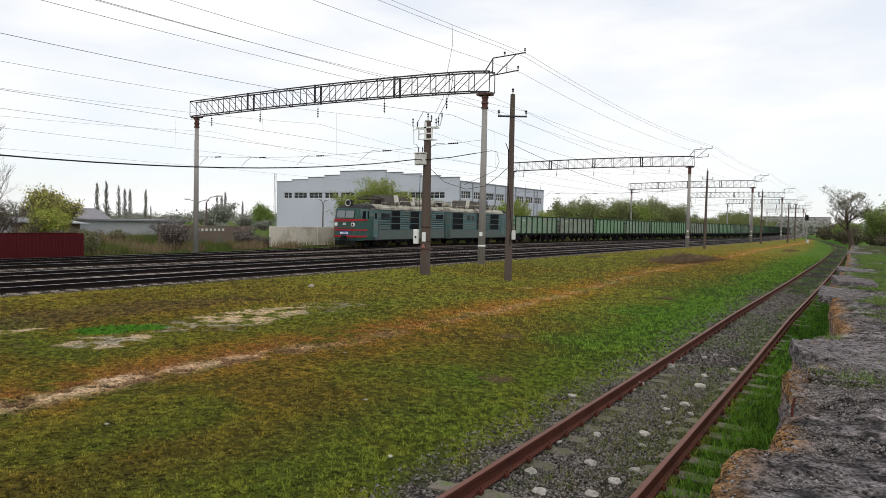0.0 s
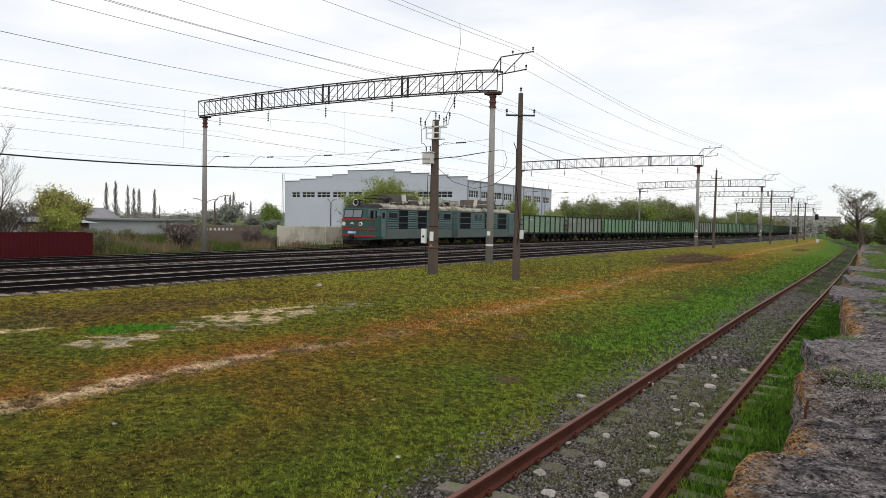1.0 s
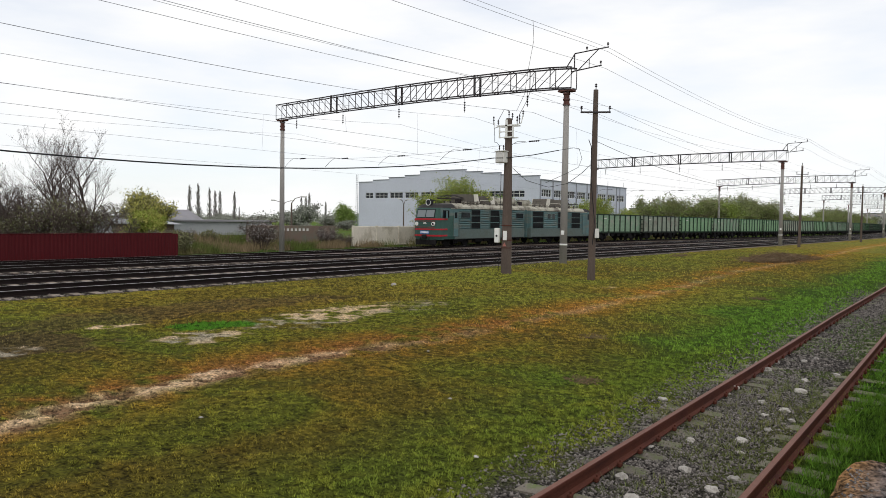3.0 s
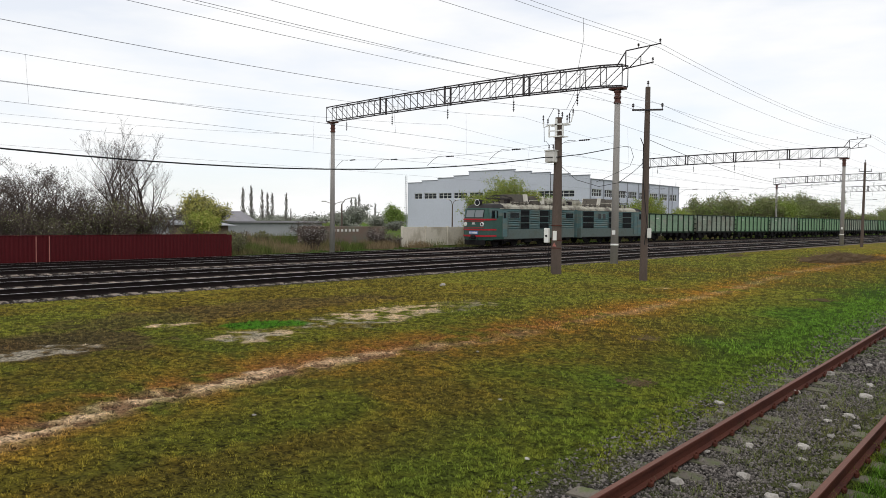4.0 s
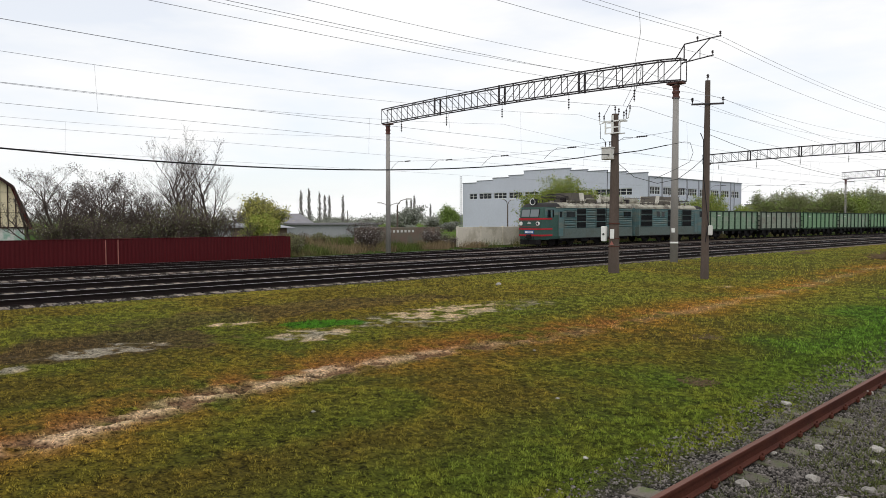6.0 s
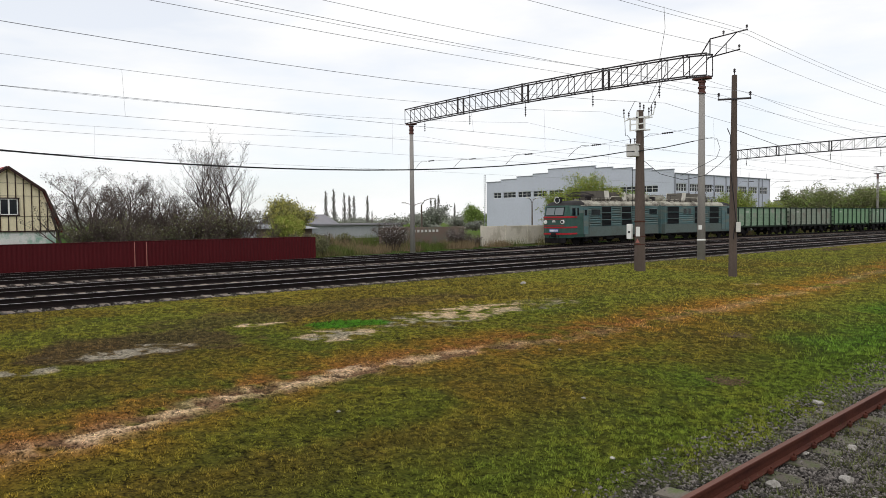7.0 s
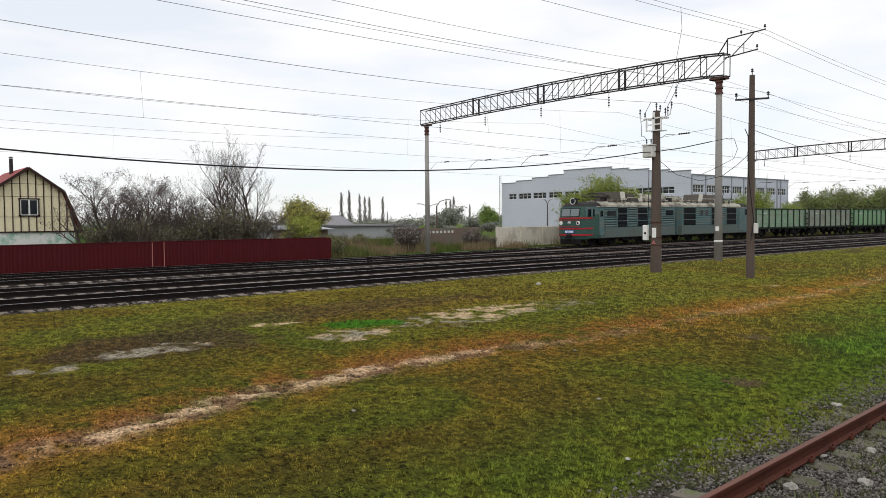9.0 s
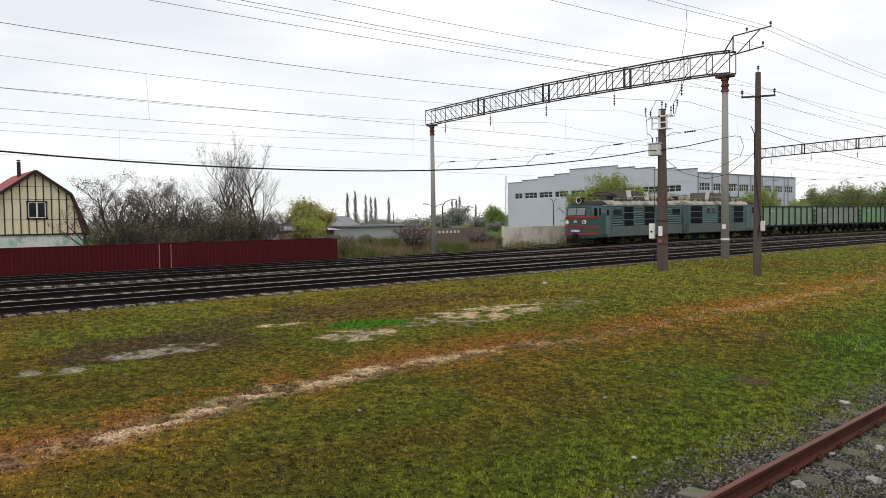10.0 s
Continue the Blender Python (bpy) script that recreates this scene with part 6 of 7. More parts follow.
part("sash", Geo().box((0.03, (w0 + w1) / 2, (v0 + v1) / 2), (0.1, 0.1, v1 - v0)).box((0.03, (w0 + w1) / 2, v0 + 0.1), (0.09, w1 - w0, 0.07)).box((0.03, (w0 + w1) / 2, v1 - 0.1), (0.09, w1 - w0, 0.07))
     .box((0.03, w0 + 0.08, (v0 + v1) / 2), (0.09, 0.06, v1 - v0)).box((0.03, w1 - 0.08, (v0 + v1) / 2), (0.09, 0.06, v1 - v0)), M_WHITE, win, "white window sash")
part("pane", Geo().box((-0.04, (w0 + w1) / 2, (v0 + v1) / 2), (0.03, w1 - w0, v1 - v0)), M_GLASS, win)
part("lower_wall", Geo().box((-4.5, 0, 1.0), (8.9, 6.7, 2.2), 0.02), M_GASBLOCK, house)
part("body", Geo().prism([(-3.5, 2.12), (3.5, 2.12), (2.4, 5.2), (0, 7.0), (-2.4, 5.2)], (-0.2, 0, 0), (0, 1, 0), (0, 0, 1), (-8.7, 0, 0)), M_FOAM, house)
for s in (-1, 1):
    for (a, b), (c, d) in (((0, 7.1), (2.5, 5.3)), ((2.5, 5.3), (3.85, 1.95))):
        nx, nz = (b - d), (c - a)
        q = math.hypot(nx, nz)
        nx, nz = nx / q * 0.09, nz / q * 0.09
        prof = [(s * a, b), (s * c, d), (s * (c + nx), d + nz), (s * (a + nx), b + nz)]
        part("roof_slope", Geo().prism(prof, (0.35, 0, 0.02), (0, 1, 0), (0, 0, 1), (-9.6, 0, 0)), M_TILE, house)
        barge = [(s * a, b - 0.14), (s * c, d - 0.14), (s * (c + nx), d + nz + 0.02), (s * (a + nx), b + nz + 0.02)]
        part("barge_board", Geo().prism(barge, (0.38, 0, 0.02), (0, 1, 0), (0, 0, 1), (0.05, 0, 0)), M_BATTEN, house)
part("chimney", Geo().tube((-3.4, -0.5, 6.4), (-3.4, -0.5, 8.1), 0.14, n=10).tube((-3.4, -0.5, 8.15), (-3.4, -0.5, 8.25), 0.2, 0.05, 10), M_ROOF_DARK, house)


# ---- street lamps and signal ----
def street_lamp(x, y, h, arms, face):
    ob = thing("street_lamp", (x, y, -0.1), "dark street lamp on a tall post", "street lamp", "street lamps", turn=face)
    part("post", Geo().tube((0, 0, -0.2), (0, 0, h), 0.13, 0.08, 8), M_POLE_DARK, ob)
    for s in arms:
        part("arm", Geo().line([(0, 0, h - 0.05), (0, s * 0.5, h + 0.5), (0, s * 1.5, h + 0.75)], 0.045, 6), M_POLE_DARK, ob)
        part("lamp_head", Geo().box((0, s * 1.75, h + 0.75), (0.24, 0.7, 0.16), 0.04), M_BOX, ob)
    return ob


street_lamp(-66.0, 55.5, 4.6, (1,), 0)
street_lamp(-84.0, 69.0, 4.6, (1, -1), 0)
street_lamp(-69.0, 78.5, 5.0, (1, -1), 20)
sig = thing("railway_signal", (-14.6, 152.0, 0.1), "dark railway signal head on a white-banded mast", "railway signal")
part("mast", Geo().tube((0, 0, -0.2), (0, 0, 4.6), 0.09, 0.08, 8), M_POLE, sig)
part("signal_head", Geo().box((0, 0, 5.0), (0.6, 0.25, 1.1), 0.12), M_CABLE, sig)
part("relay_cabinet", Geo().box((0.3, 0, 0.5), (0.4, 0.3, 0.8), 0.04), M_BOX, sig)


# ---- trees and shrubs ----
def branch_tree(seed, height, spread, trunk_r, levels, kids, up=0.5, stems=1, bare=0.0, wander=0.22, start=0.3):
    """Tapered limbs grown outward; returns the wood and the tips of the finest twigs."""
    rnd = random.Random(seed)
    wood, tips = Geo(), []

    def limb(p, d, length, r, level):
        steps = 4 if level < 2 else 3
        pts = [Vector(p)]
        d = Vector(d).normalized()
        for k in range(steps):
            d = (d + Vector((rnd.uniform(-1, 1), rnd.uniform(-1, 1), rnd.uniform(-0.6, 1) * up)) * wander).normalized()
            pts.append(pts[-1] + d * length / steps)
        n = 7 if level == 0 else (5 if level == 1 else 3)
        for k in range(steps):
            ra, rb = r * (1 - 0.75 * k / steps), r * (1 - 0.75 * (k + 1) / steps)
            wood.tube(pts[k], pts[k + 1], max(ra, 0.004), max(rb, 0.003), n, False)
        if level >= levels:
            tips.extend(pts[1:])
            return
        if level == levels - 1:
            tips.extend(pts[2:])
        for k in range(kids[level]):
            u = start + (1 - start) * (k + rnd.random()) / kids[level] if level == 0 else 0.2 + 0.8 * (k + rnd.random()) / kids[level]
            i = min(int(u * steps), steps - 1)
            q = pts[i].lerp(pts[i + 1], u * steps - i)
            a = rnd.uniform(0, 2 * math.pi)
            side = Vector((math.cos(a), math.sin(a), rnd.uniform(0.0, 1.0) * up + 0.12))
            nd = (d * 0.45 + side * spread).normalized()
            limb(q, nd, length * rnd.uniform(0.42, 0.68) * (1.15 - 0.4 * u), r * (1 - 0.7 * u) * 0.62, level + 1)

    for s in range(stems):
        a = 2 * math.pi * s / stems + rnd.random()
        off = Vector((math.cos(a), math.sin(a), 0)) * (0.25 if stems > 1 else 0)
        lean = Vector((math.cos(a), math.sin(a), 0)) * (0.45 if stems > 1 else 0.06)
        limb(off - Vector((0, 0, 0.15)), Vector((0, 0, 1)) + lean, height * (0.62 if stems == 1 else rnd.uniform(0.5, 0.72)), trunk_r, 0)
    return wood, tips


def leaf_cloud(tips, count, size, jitter, seed, long=1.6, droop=0.0):
    r = np.random.default_rng(seed)
    t = np.array([tuple(p) for p in tips])
    c = t[r.integers(0, len(t), count)] + r.normal(0, jitter, (count, 3))
    a = r.normal(0, 1, (count, 3))
    a[:, 2] -= droop
    a /= np.linalg.norm(a, axis=1, keepdims=True)
    b = np.cross(a, r.normal(0, 1, (count, 3)))
    b /= np.linalg.norm(b, axis=1, keepdims=True) + 1e-6
    s = size * r.uniform(0.6, 1.4, (count, 1))
    return np.stack([c - b * s * 0.5, c + b * s * 0.5, c + a * s * long], 1)


def plant(name, x, y, label, category, group, seed, height, spread, trunk_r, levels, kids, leaves=(), up=0.5, stems=1, bark=None, z=None, wander=0.22, start=0.3, droop=0.0, twigs=True):
    z = float(ground_z(np.array(float(x)), np.array(float(y)))) if z is None else z
    ob = thing(name, (x, y, z), label, category, group)
    wood, tips = branch_tree(seed, height, spread, trunk_r, levels, kids, up, stems, wander=wander, start=start)
    part("trunk", wood, bark or M_BARK, ob)
    for k, (mat, count, size, jitter) in enumerate(leaves):
        me = triangles_mesh("crown", leaf_cloud(tips, count, size, jitter, seed + 100 + k, droop=droop))
        me.materials.append(mat)
        part("crown", me, None, ob)
    return ob


# willows between the line and the hall
w1 = plant("willow_bush", -47.8, 61.2, "bushy spring willow with fresh yellow-green leaves", "tree", "willows", 11, 8.0, 0.68, 0.16, 3, (10, 7, 6),
           ((M_LEAF_WILLOW, 26000, 0.085, 0.2), (M_LEAF_YELLOW, 8000, 0.08, 0.2), (M_LEAF_GREEN, 12000, 0.08, 0.22)), up=0.7, stems=6, start=0.1)
w2 = plant("willow_bush", -48.6, 71.0, "dull green willow bush behind the train", "tree", "willows", 12, 6.6, 0.8, 0.14, 3, (9, 7, 5),
           ((M_LEAF_GREEN, 14000, 0.09, 0.25), (M_LEAF_DULL, 8000, 0.08, 0.25)), up=0.6, stems=6, start=0.1)
for x, y, s, a in ((-49.5, 77, 0.95, 40), (-48.2, 84, 0.85, 130), (-50.5, 66, 0.7, 210), (-50, 92, 0.8, 300), (-49.5, 101, 0.75, 80)):
    copy_thing(w2, pose(x, y, 0.05, 0, 0, a)).scale = (s, s, s)
for x, y, s, a in ((-48.5, 96, 0.9, 60), (-49, 112, 0.72, 160)):
    copy_thing(w1, pose(x, y, 0.05, 0, 0, a)).scale = (s, s, s)
# belt of bushes behind the wagons
belt = plant("hedge_bush", -50, 125, "olive spring scrub behind the wagons", "bush", "line-side scrub", 13, 8.8, 0.9, 0.14, 3, (8, 6, 5),
             ((M_LEAF_DULL, 9000, 0.14, 0.35), (M_LEAF_GREEN, 6000, 0.13, 0.35)), up=0.5, stems=6, start=0.1)
rb = random.Random(5)
yy = 131.0
while yy < 420:
    s = rb.uniform(0.7, 1.15) * (1.0 + 0.15 * math.sin(yy / 22))
    x = float(track_x(FAR, yy)) - 7 - rb.uniform(0, 5)
    copy_thing(belt, pose(x, yy, 0.0, 0, 0, rb.uniform(0, 360))).scale = (s, s, s * rb.uniform(0.8, 1.1))
    yy += rb.uniform(5, 8)
green_tree = plant("line_side_tree", -47.5, 148.0, "bright green young tree among scrub", "tree", "", 14, 8.2, 0.7, 0.18, 3, (9, 7, 5),
                   ((M_LEAF_WILLOW, 9000, 0.15, 0.35), (M_LEAF_GREEN, 6000, 0.14, 0.35)), up=0.8, stems=4, start=0.15)

# bare trees and blackthorn scrub behind the red fence
plant("bare_tree", -55.6, 26.3, "tall bare tree with fine spreading twigs", "tree", "garden trees", 47, 10.4, 0.55, 0.17, 4, (10, 6, 5, 4),
      ((M_LEAF_DARK, 2000, 0.05, 0.05),), up=1.3, stems=2, bark=M_TWIG, start=0.25)
sh = plant("blackthorn_shrub", -52.0, 22.5, "dense dark shrub with white buds on bare twigs", "shrub", "garden shrubs", 22, 4.3, 0.85, 0.09, 4, (7, 5, 4, 3),
           ((M_LEAF_DARK, 2600, 0.07, 0.14), (M_BLOSSOM, 260, 0.045, 0.12), (M_LEAF_DULL, 2000, 0.07, 0.14)), up=0.7, stems=7, bark=M_TWIG, start=0.15)
sh2 = plant("bare_fruit_tree", -53.0, 16.6, "bare dark fruit tree behind the fence", "tree", "garden trees", 23, 6.9, 0.7, 0.15, 4, (8, 5, 4, 3),
            ((M_LEAF_DARK, 2600, 0.055, 0.1),), up=0.8, stems=2, bark=M_TWIG, start=0.2)
for x, y, s, a in ((-52, 25.0, 0.95, 50), (-53, 20.0, 0.9, 200), (-51.5, 18.0, 0.8, 280), (-54, 24.5, 1.05, 310), (-55, 15.5, 0.8, 15), (-57, 19, 0.95, 77)):
    copy_thing(sh, pose(x, y, 0.05, 0, 0, a)).scale = (s, s, s)
for x, y, s, a in ((-57, 15.0, 0.95, 60), (-55, 20.5, 0.95, 150), (-60, 18.0, 1.1, 220), (-58, 22.8, 0.9, 280), (-66, 20.5, 0.95, 100), (-62, 26.0, 0.85, 10), (-53.5, 18.6, 0.85, 190), (-55.5, 26.5, 0.75, 240), (-56.5, 23.2, 0.95, 70), (-54.5, 29.0, 0.6, 170)):
    copy_thing(sh2, pose(x, y, 0.05, 0, 0, a)).scale = (s, s, s)
# bushes in the open strip by the far portal pole
blos = plant("blossom_shrub", -51.5, 40.0, "twiggy shrub with white blossom beside the wall", "shrub", "blossom shrubs", 24, 3.3, 0.9, 0.05, 3, (8, 6, 5),
             ((M_BLOSSOM, 600, 0.05, 0.1), (M_LEAF_DARK, 2400, 0.06, 0.1)), up=0.6, stems=8, bark=M_TWIG, start=0.1)
for x, y, s, a in ((-51.0, 47.4, 0.75, 40), (-50.5, 49.0, 0.5, 130), (-51.0, 30.3, 0.6, 220), (-52.5, 33.0, 0.6, 20)):
    copy_thing(blos, pose(x, y, 0.05, 0, 0, a)).scale = (s, s, s)
gsh = plant("green_shrub", -49.0, 30.6, "low leafy green shrub among rough weeds", "shrub", "low green shrubs", 25, 2.0, 0.9, 0.04, 3, (7, 6, 5),
            ((M_LEAF_DULL, 2600, 0.07, 0.1),), up=0.6, stems=7, bark=M_TWIG, start=0.1)
for x, y, s, a in ((-58, 36.5, 0.8, 40), (-60, 40.5, 0.9, 130), (-57, 34.0, 0.6, 220), (-62, 38.0, 0.9, 20)):
    copy_thing(gsh, pose(x, y, 0.03, 0, 0, a)).scale = (s, s, s)
# yellow-green tree behind the sheds
plant("yellow_green_tree", -71.3, 40.4, "round tree with fresh yellow-green leaves", "tree", "", 26, 4.2, 0.8, 0.2, 3, (10, 7, 6),
      ((M_LEAF_WILLOW, 7000, 0.1, 0.24), (M_LEAF_YELLOW, 4000, 0.1, 0.24)), up=0.5, stems=3, start=0.35, droop=0.3)
plant("weeping_tree", -98.5, 56.6, "broad yellowish tree behind a barn", "tree", "", 27, 6.9, 0.75, 0.28, 3, (10, 7, 6),
      ((M_LEAF_YELLOW, 7000, 0.17, 0.4), (M_LEAF_DULL, 6000, 0.15, 0.4)), up=0.5, stems=4, start=0.25, droop=1.0)
# poplars
def poplar():
    ob = thing("poplar", (0, 0, 0), "tall bare columnar poplar on the skyline", "tree", "poplars")
    rnd, g = random.Random(28), Geo()
    h = 13.0
    g.tube((0, 0, -0.3), (0, 0, h * 0.5), 0.22, 0.12, 6, False).tube((0, 0, h * 0.5), (0, 0, h), 0.12, 0.02, 5, False)
    for k in range(130):
        u = 0.1 + 0.88 * rnd.random()
        a = rnd.uniform(0, 6.283)
        n = (2.6 * (1 - u) ** 0.6 + 0.5) * rnd.uniform(0.6, 1.1)
        out = rnd.uniform(0.25, 0.6)
        p = Vector((0, 0, u * h))
        q = p + Vector((math.cos(a) * out, math.sin(a) * out, 0.35)) * n * 0.5
        r = q + Vector((math.cos(a) * out * 0.5, math.sin(a) * out * 0.5, 1)) * n * 0.5
        g.tube(p, q, 0.09, 0.07, 3, False).tube(q, r, 0.07, 0.03, 3, False)
        for j in range(3):
            c = q.lerp(r, rnd.random())
            g.tube(c, c + Vector((rnd.uniform(-0.35, 0.35), rnd.uniform(-0.35, 0.35), 0.7)) * rnd.uniform(0.4, 0.9), 0.045, 0.02, 3, False)
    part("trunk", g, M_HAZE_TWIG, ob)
    return ob


pop = poplar()
for k, (b, d, s) in enumerate(((57.35, 290, 1.0), (56.75, 280, 1.02), (55.95, 300, 0.98), (55.55, 310, 0.93), (55.2, 300, 0.9), (54.15, 290, 0.88), (53.8, 310, 0.5),
                               (49.2, 310, 0.82), (48.85, 320, 0.85), (48.6, 300, 0.9), (47.35, 320, 0.7))):
    m = pose(-d * math.sin(radians(b)), d * math.cos(radians(b)), -0.6, 0, 0, 37 * k)
    t = pop if k == 0 else copy_thing(pop, m)
    t.matrix_basis = m
    t.scale = (s * 1.15, s * 1.15, s * 1.12)
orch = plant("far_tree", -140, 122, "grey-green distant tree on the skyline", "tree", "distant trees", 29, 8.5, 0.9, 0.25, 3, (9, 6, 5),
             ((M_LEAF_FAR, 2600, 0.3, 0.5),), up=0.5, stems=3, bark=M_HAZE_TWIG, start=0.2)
rb = random.Random(9)
for k in range(26):
    b = radians(rb.uniform(45.5, 62))
    d = rb.uniform(170, 330)
    s = rb.uniform(0.6, 1.0) * d / 230
    copy_thing(orch, pose(-d * math.sin(b), d * math.cos(b), -0.5, 0, 0, rb.uniform(0, 360))).scale = (s, s, s * 0.7)
plant("round_green_tree", -150, 146, "round bright green tree beside the hall", "tree", "", 30, 7.5, 0.95, 0.25, 3, (9, 7, 5),
      ((M_LEAF_GREEN, 9000, 0.22, 0.45),), up=0.5, stems=4, start=0.15)
# trees at the far end of the siding
plant("old_tree", -5.6, 122.0, "old spreading tree just coming into leaf", "tree", "siding trees", 31, 10.6, 0.85, 0.42, 4, (9, 6, 5, 3),
      ((M_LEAF_DULL, 2200, 0.1, 0.2), (M_LEAF_DARK, 1800, 0.09, 0.15)), up=0.5, stems=1, start=0.42)
rt = plant("leafy_tree", 3.5, 112.0, "green spring tree beside the overgrown platform", "tree", "siding trees", 32, 10.5, 0.85, 0.3, 3, (10, 7, 6),
           ((M_LEAF_GREEN, 9000, 0.17, 0.4), (M_LEAF_DULL, 6000, 0.16, 0.4)), up=0.5, stems=3, start=0.25)
for x, y, s, a in ((9.5, 105, 1.05, 40), (-1.5, 135, 0.85, 120), (5, 140, 1.0, 200), (14, 118, 1.15, 290), (-9, 165, 0.6, 330), (22, 100, 1.1, 70), (9, 84, 0.7, 10)):
    copy_thing(rt, pose(x, y, 0.0, 0, 0, a)).scale = (s, s, s)
scrub = plant("dry_scrub", 0.5, 98.0, "brown dry scrub beside the siding", "shrub", "dry scrub", 33, 2.6, 0.9, 0.05, 3, (8, 6, 4),
              ((M_LEAF_DARK, 3000, 0.1, 0.16), (M_LEAF_DULL, 1500, 0.1, 0.16)), up=0.6, stems=8, bark=M_TWIG, start=0.1)
for x, y, s, a in ((4, 96, 1.1, 30), (-3.5, 150, 1.6, 100), (-7, 158, 1.5, 190), (-1.0, 112, 1.0, 250), (6.5, 92, 1.2, 310), (-10, 180, 1.8, 20), (-16, 215, 2.0, 80), (-12, 200, 2.0, 140)):
    copy_thing(scrub, pose(x, y, 0.0, 0, 0, a)).scale = (s, s, s)
# far town block above the end of the train
town = thing("far_apartment_block", (-82.0, 760.0, 0), "hazy distant housing block on the skyline", "apartment building")
part("wall", Geo().box((0, 0, 7), (56, 14, 15), 0.1), M_FAR_BLOCK, town)
part("roof", Geo().box((0, 0, 14.6), (57, 15, 0.8), 0.1), M_SLATE, town)
# plain grey instead of dark glass: haze painted into the far windows
me = Geo().box((0, 0, 0), (3.0, 0.3, 1.6)).mesh("window", M_HALL_TRIM)
for i in range(9):
    for j in range(4):
        w = part("window", me, None, town)
        w.location = (-24 + 6 * i, -7.05, 2.6 + 3.2 * j)


# distant woods along the horizon
def far_woods(b0, b1, dist, height, seed, label):
    rnd = np.random.default_rng(seed)
    n = 620
    b = np.radians(rnd.uniform(b0, b1, n))
    d = dist * rnd.uniform(0.9, 1.15, n)
    h = height * (0.55 + 0.9 * fbm(np.degrees(b), d * 0, 2.2, seed)) * rnd.uniform(0.6, 1.0, n)
    c = np.stack([-d * np.sin(b), d * np.cos(b), h * 0.35 - 1.0], -1)
    tris = []
    for j in range(70):
        p = c + rnd.normal(0, 1, (n, 3)) * np.stack([h * 0.45, h * 0.45, h * 0.3], -1)
        a, e = rnd.normal(0, 1, (n, 3)) * h[:, None] * 0.07, rnd.normal(0, 1, (n, 3)) * h[:, None] * 0.09
        tris.append(np.stack([p - a, p + a, p + e], 1))
    me = triangles_mesh("far_woods", np.concatenate(tris))
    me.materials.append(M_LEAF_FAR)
    lone("far_woods", me, None, label, "woods", kind="stuff")


far_woods(30, 110, 620, 9.0, 3, "hazy grey-green woods along the horizon")
far_woods(1, 11, 520, 9.0, 4, "hazy brown woods beyond the end of the tracks")

# tall weeds and dry grass between the tracks and the old wall
def tall_weeds(n, x0, x1, y0, y1, h0, h1, seed, label):
    r = np.random.default_rng(seed)
    x, y = r.uniform(x0, x1, n), r.uniform(y0, y1, n)
    k = r.uniform(0, 1, n) < smooth_step(0.3, 0.65, fbm(x, y, 2.5, seed))
    x, y = x[k], y[k]
    n = len(x)
    h = r.uniform(h0, h1, n) * (0.5 + fbm(x, y, 3.0, seed + 3))
    w = r.uniform(0.012, 0.03, n)
    a, b = r.uniform(0, 6.283, n), r.uniform(0, 6.283, n)
    base = np.stack([x, y, ground_z(x, y) - 0.03], -1)
    side = np.stack([np.cos(a) * w, np.sin(a) * w, 0 * w], -1)
    tip = base + np.stack([np.cos(b) * h * 0.3, np.sin(b) * h * 0.3, h], -1)
    me = triangles_mesh("tall_weeds", np.stack([base - side, base + side, tip], 1))
    dry, green = np.array(lin(128, 112, 86)[:3]), np.array(lin(86, 98, 48)[:3])
    m = smooth_step(0.4, 0.6, fbm(x, y, 3.5, seed + 9))[:, None]
    tint(me, np.repeat((dry * m + green * (1 - m)) * r.uniform(0.6, 1.3, (n, 1)), 3, 0))
    me.materials.append(M_GRASS)
    lone("tall_weeds", me, None, label, "weeds", kind="stuff")


tall_weeds(26000, -55.5, -48.0, 28.5, 52, 0.3, 0.85, 61, "dry brown weeds in front of the old wall")
tall_weeds(22000, -76.0, -55.5, 28, 47, 0.5, 1.3, 63, "green and brown weeds on waste ground")
tall_weeds(16000, -52.0, -47.0, 52, 130, 0.4, 1.0, 62, "green and dry weeds along the line")


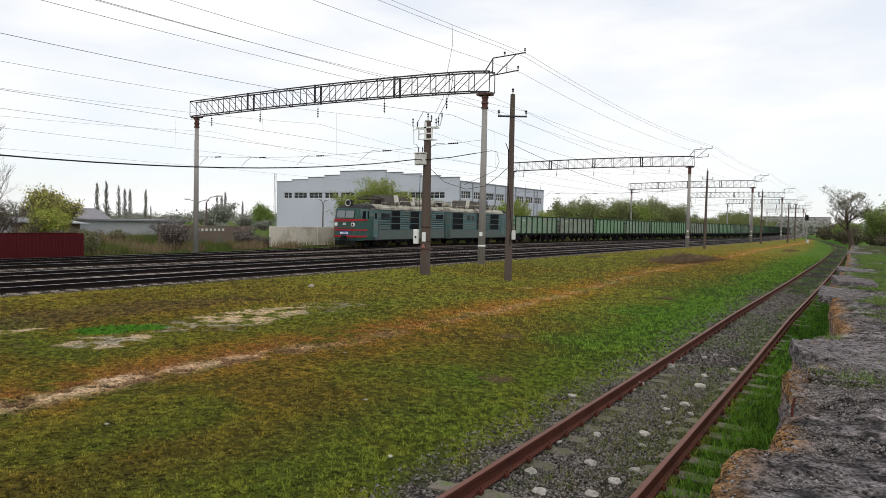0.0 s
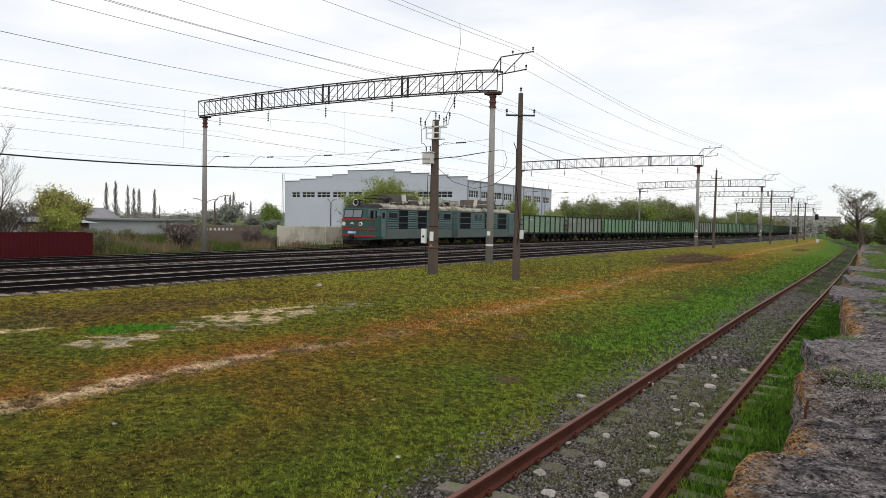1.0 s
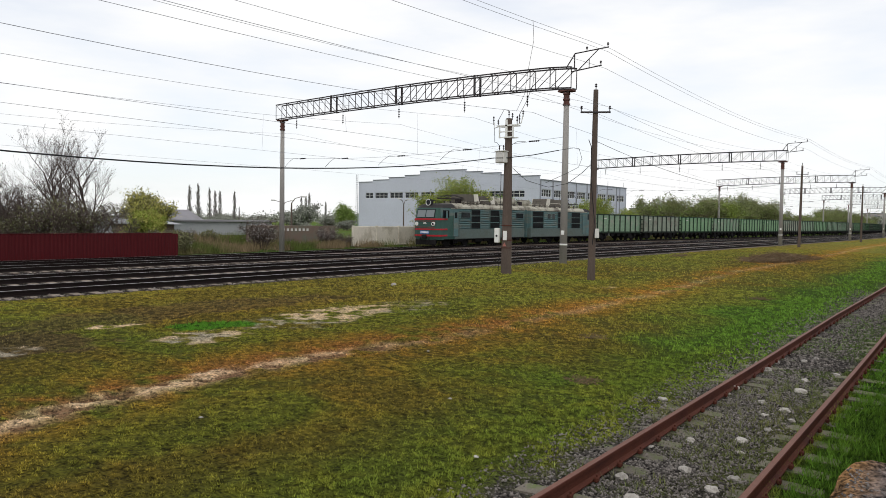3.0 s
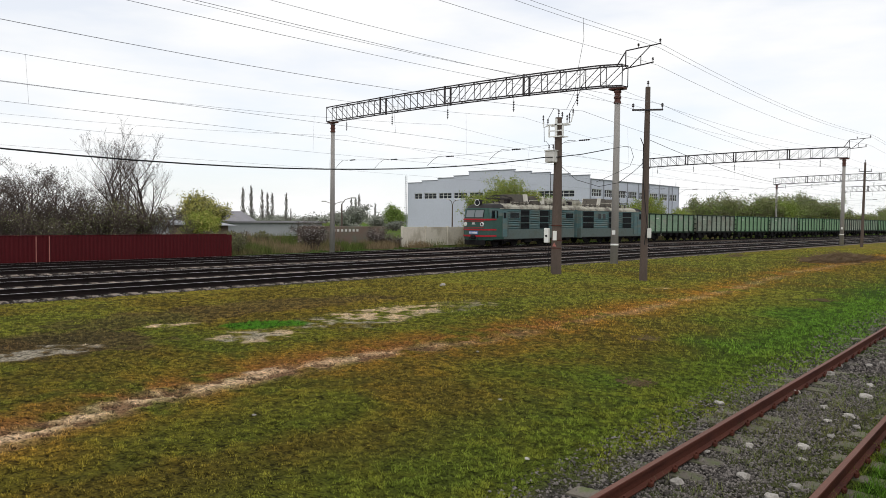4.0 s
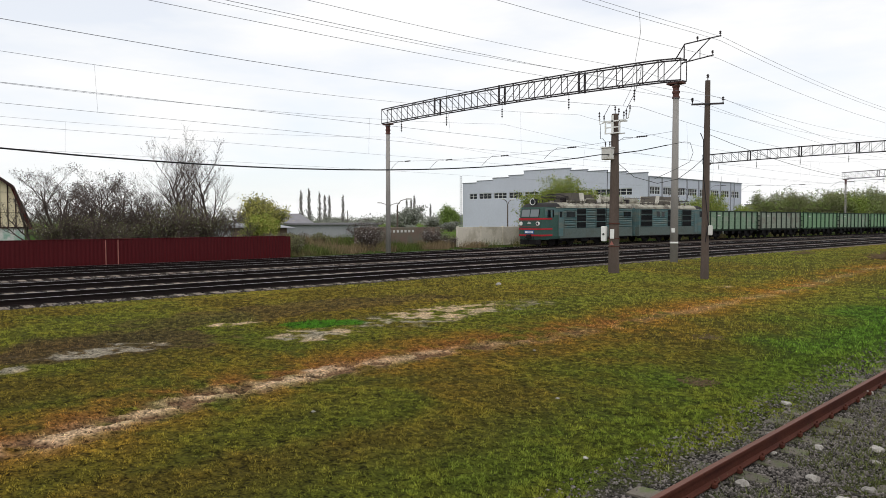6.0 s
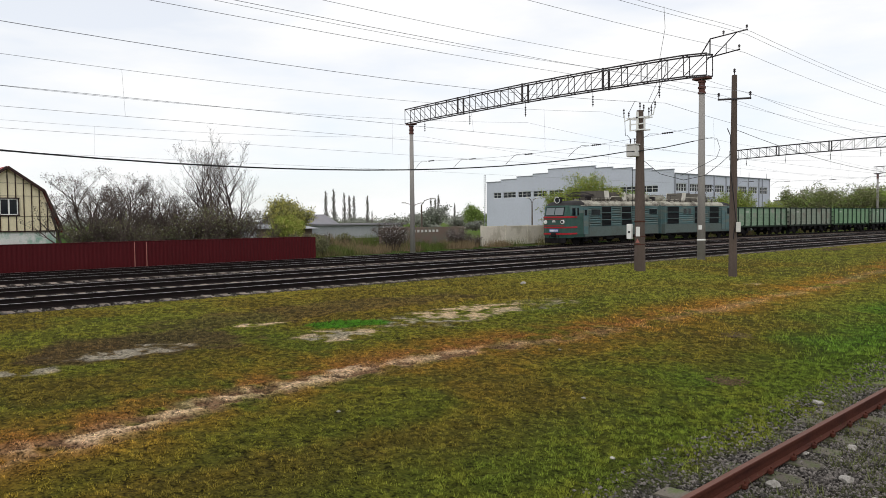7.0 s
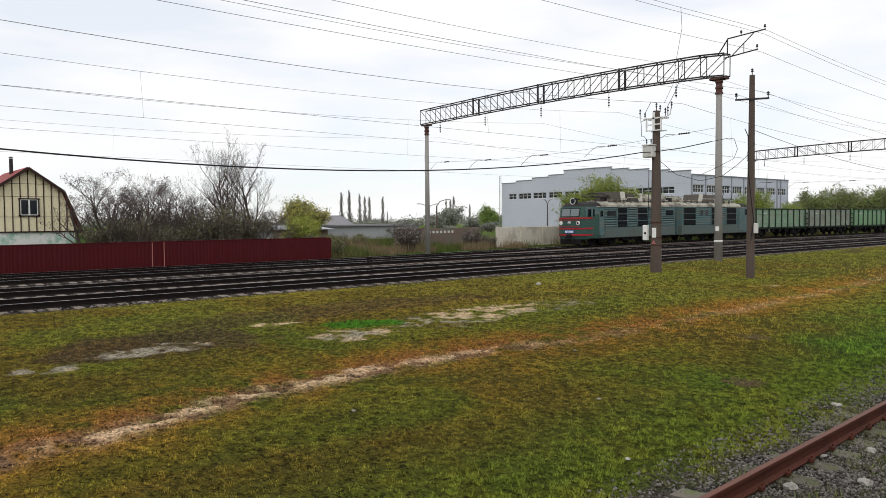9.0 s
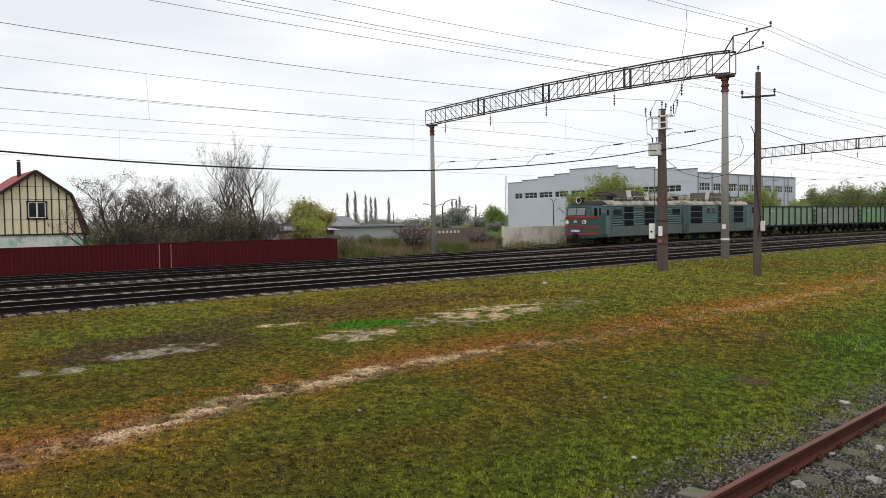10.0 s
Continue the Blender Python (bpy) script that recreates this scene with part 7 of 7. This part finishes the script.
# heaps of dead twigs and uprooted turf on the field
def twig_heap(x, y, rx, ry, h, n, seed, label):
    r = random.Random(seed)
    z = float(ground_z(np.array(float(x)), np.array(float(y))))
    ob = thing("twig_heap", (x, y, z), label, "twig heap", "twig heaps")
    g = Geo()
    for k in range(n):
        a, q = r.uniform(0, 6.283), math.sqrt(r.random())
        p = Vector((math.cos(a) * q * rx, math.sin(a) * q * ry, r.random() * h * (1 - 0.8 * q)))
        t = r.uniform(0, 6.283)
        d = Vector((math.cos(t), math.sin(t), r.uniform(-0.25, 0.5))) * r.uniform(0.3, 1.0) * max(0.12, h * 1.3)
        g.tube(p, p + d, 0.006 + 0.03 * h, 0.004, 3, False)
    tagged(part("brush", g, M_DRY_TWIG, ob), kind="stuff")
    bm = bmesh.new()
    bmesh.ops.create_icosphere(bm, subdivisions=3, radius=1)
    for v in bm.verts:
        w = 1 + 0.5 * noise.noise(v.co * 3.1 + Vector((seed, 0, 0)))
        v.co = Vector((v.co.x * rx * 0.6 * w, v.co.y * ry * 0.6 * w, v.co.z * h * 0.3 * w))
    c = Geo().add([v.co for v in bm.verts], [[v.index for v in f.verts] for f in bm.faces])
    bm.free()
    part("soil", c, M_SOIL, ob)


M_DRY_TWIG = material("dry_brown_twigs", lin(112, 94, 72), 0.95, vary=0.3, scale=3)
M_SOIL = material("dark_turned_soil", lin(82, 72, 50), 0.95, vary=0.5, scale=9, fine=40, bump=1.0, contrast=0.25, spec=0.05)
twig_heap(-5.75, 11.25, 0.32, 0.3, 0.07, 90, 1, "small dark heap of dead twigs on turf")
twig_heap(-7.55, 15.2, 0.35, 0.4, 0.06, 80, 2, "small dark heap of dead twigs on turf")
twig_heap(-7.2, 27.5, 0.6, 0.5, 0.08, 80, 3, "flat patch of dead grass and twigs")
twig_heap(-13.6, 56.0, 1.6, 6.5, 0.6, 1100, 4, "long brown heap of dry cut brush")
twig_heap(-10.8, 96.0, 0.9, 4.0, 0.3, 160, 5, "brown heap of dry brush beside the siding")
twig_heap(-19.0, 52.0, 0.5, 1.6, 0.25, 120, 6, "brown heap of dry brush by the track")
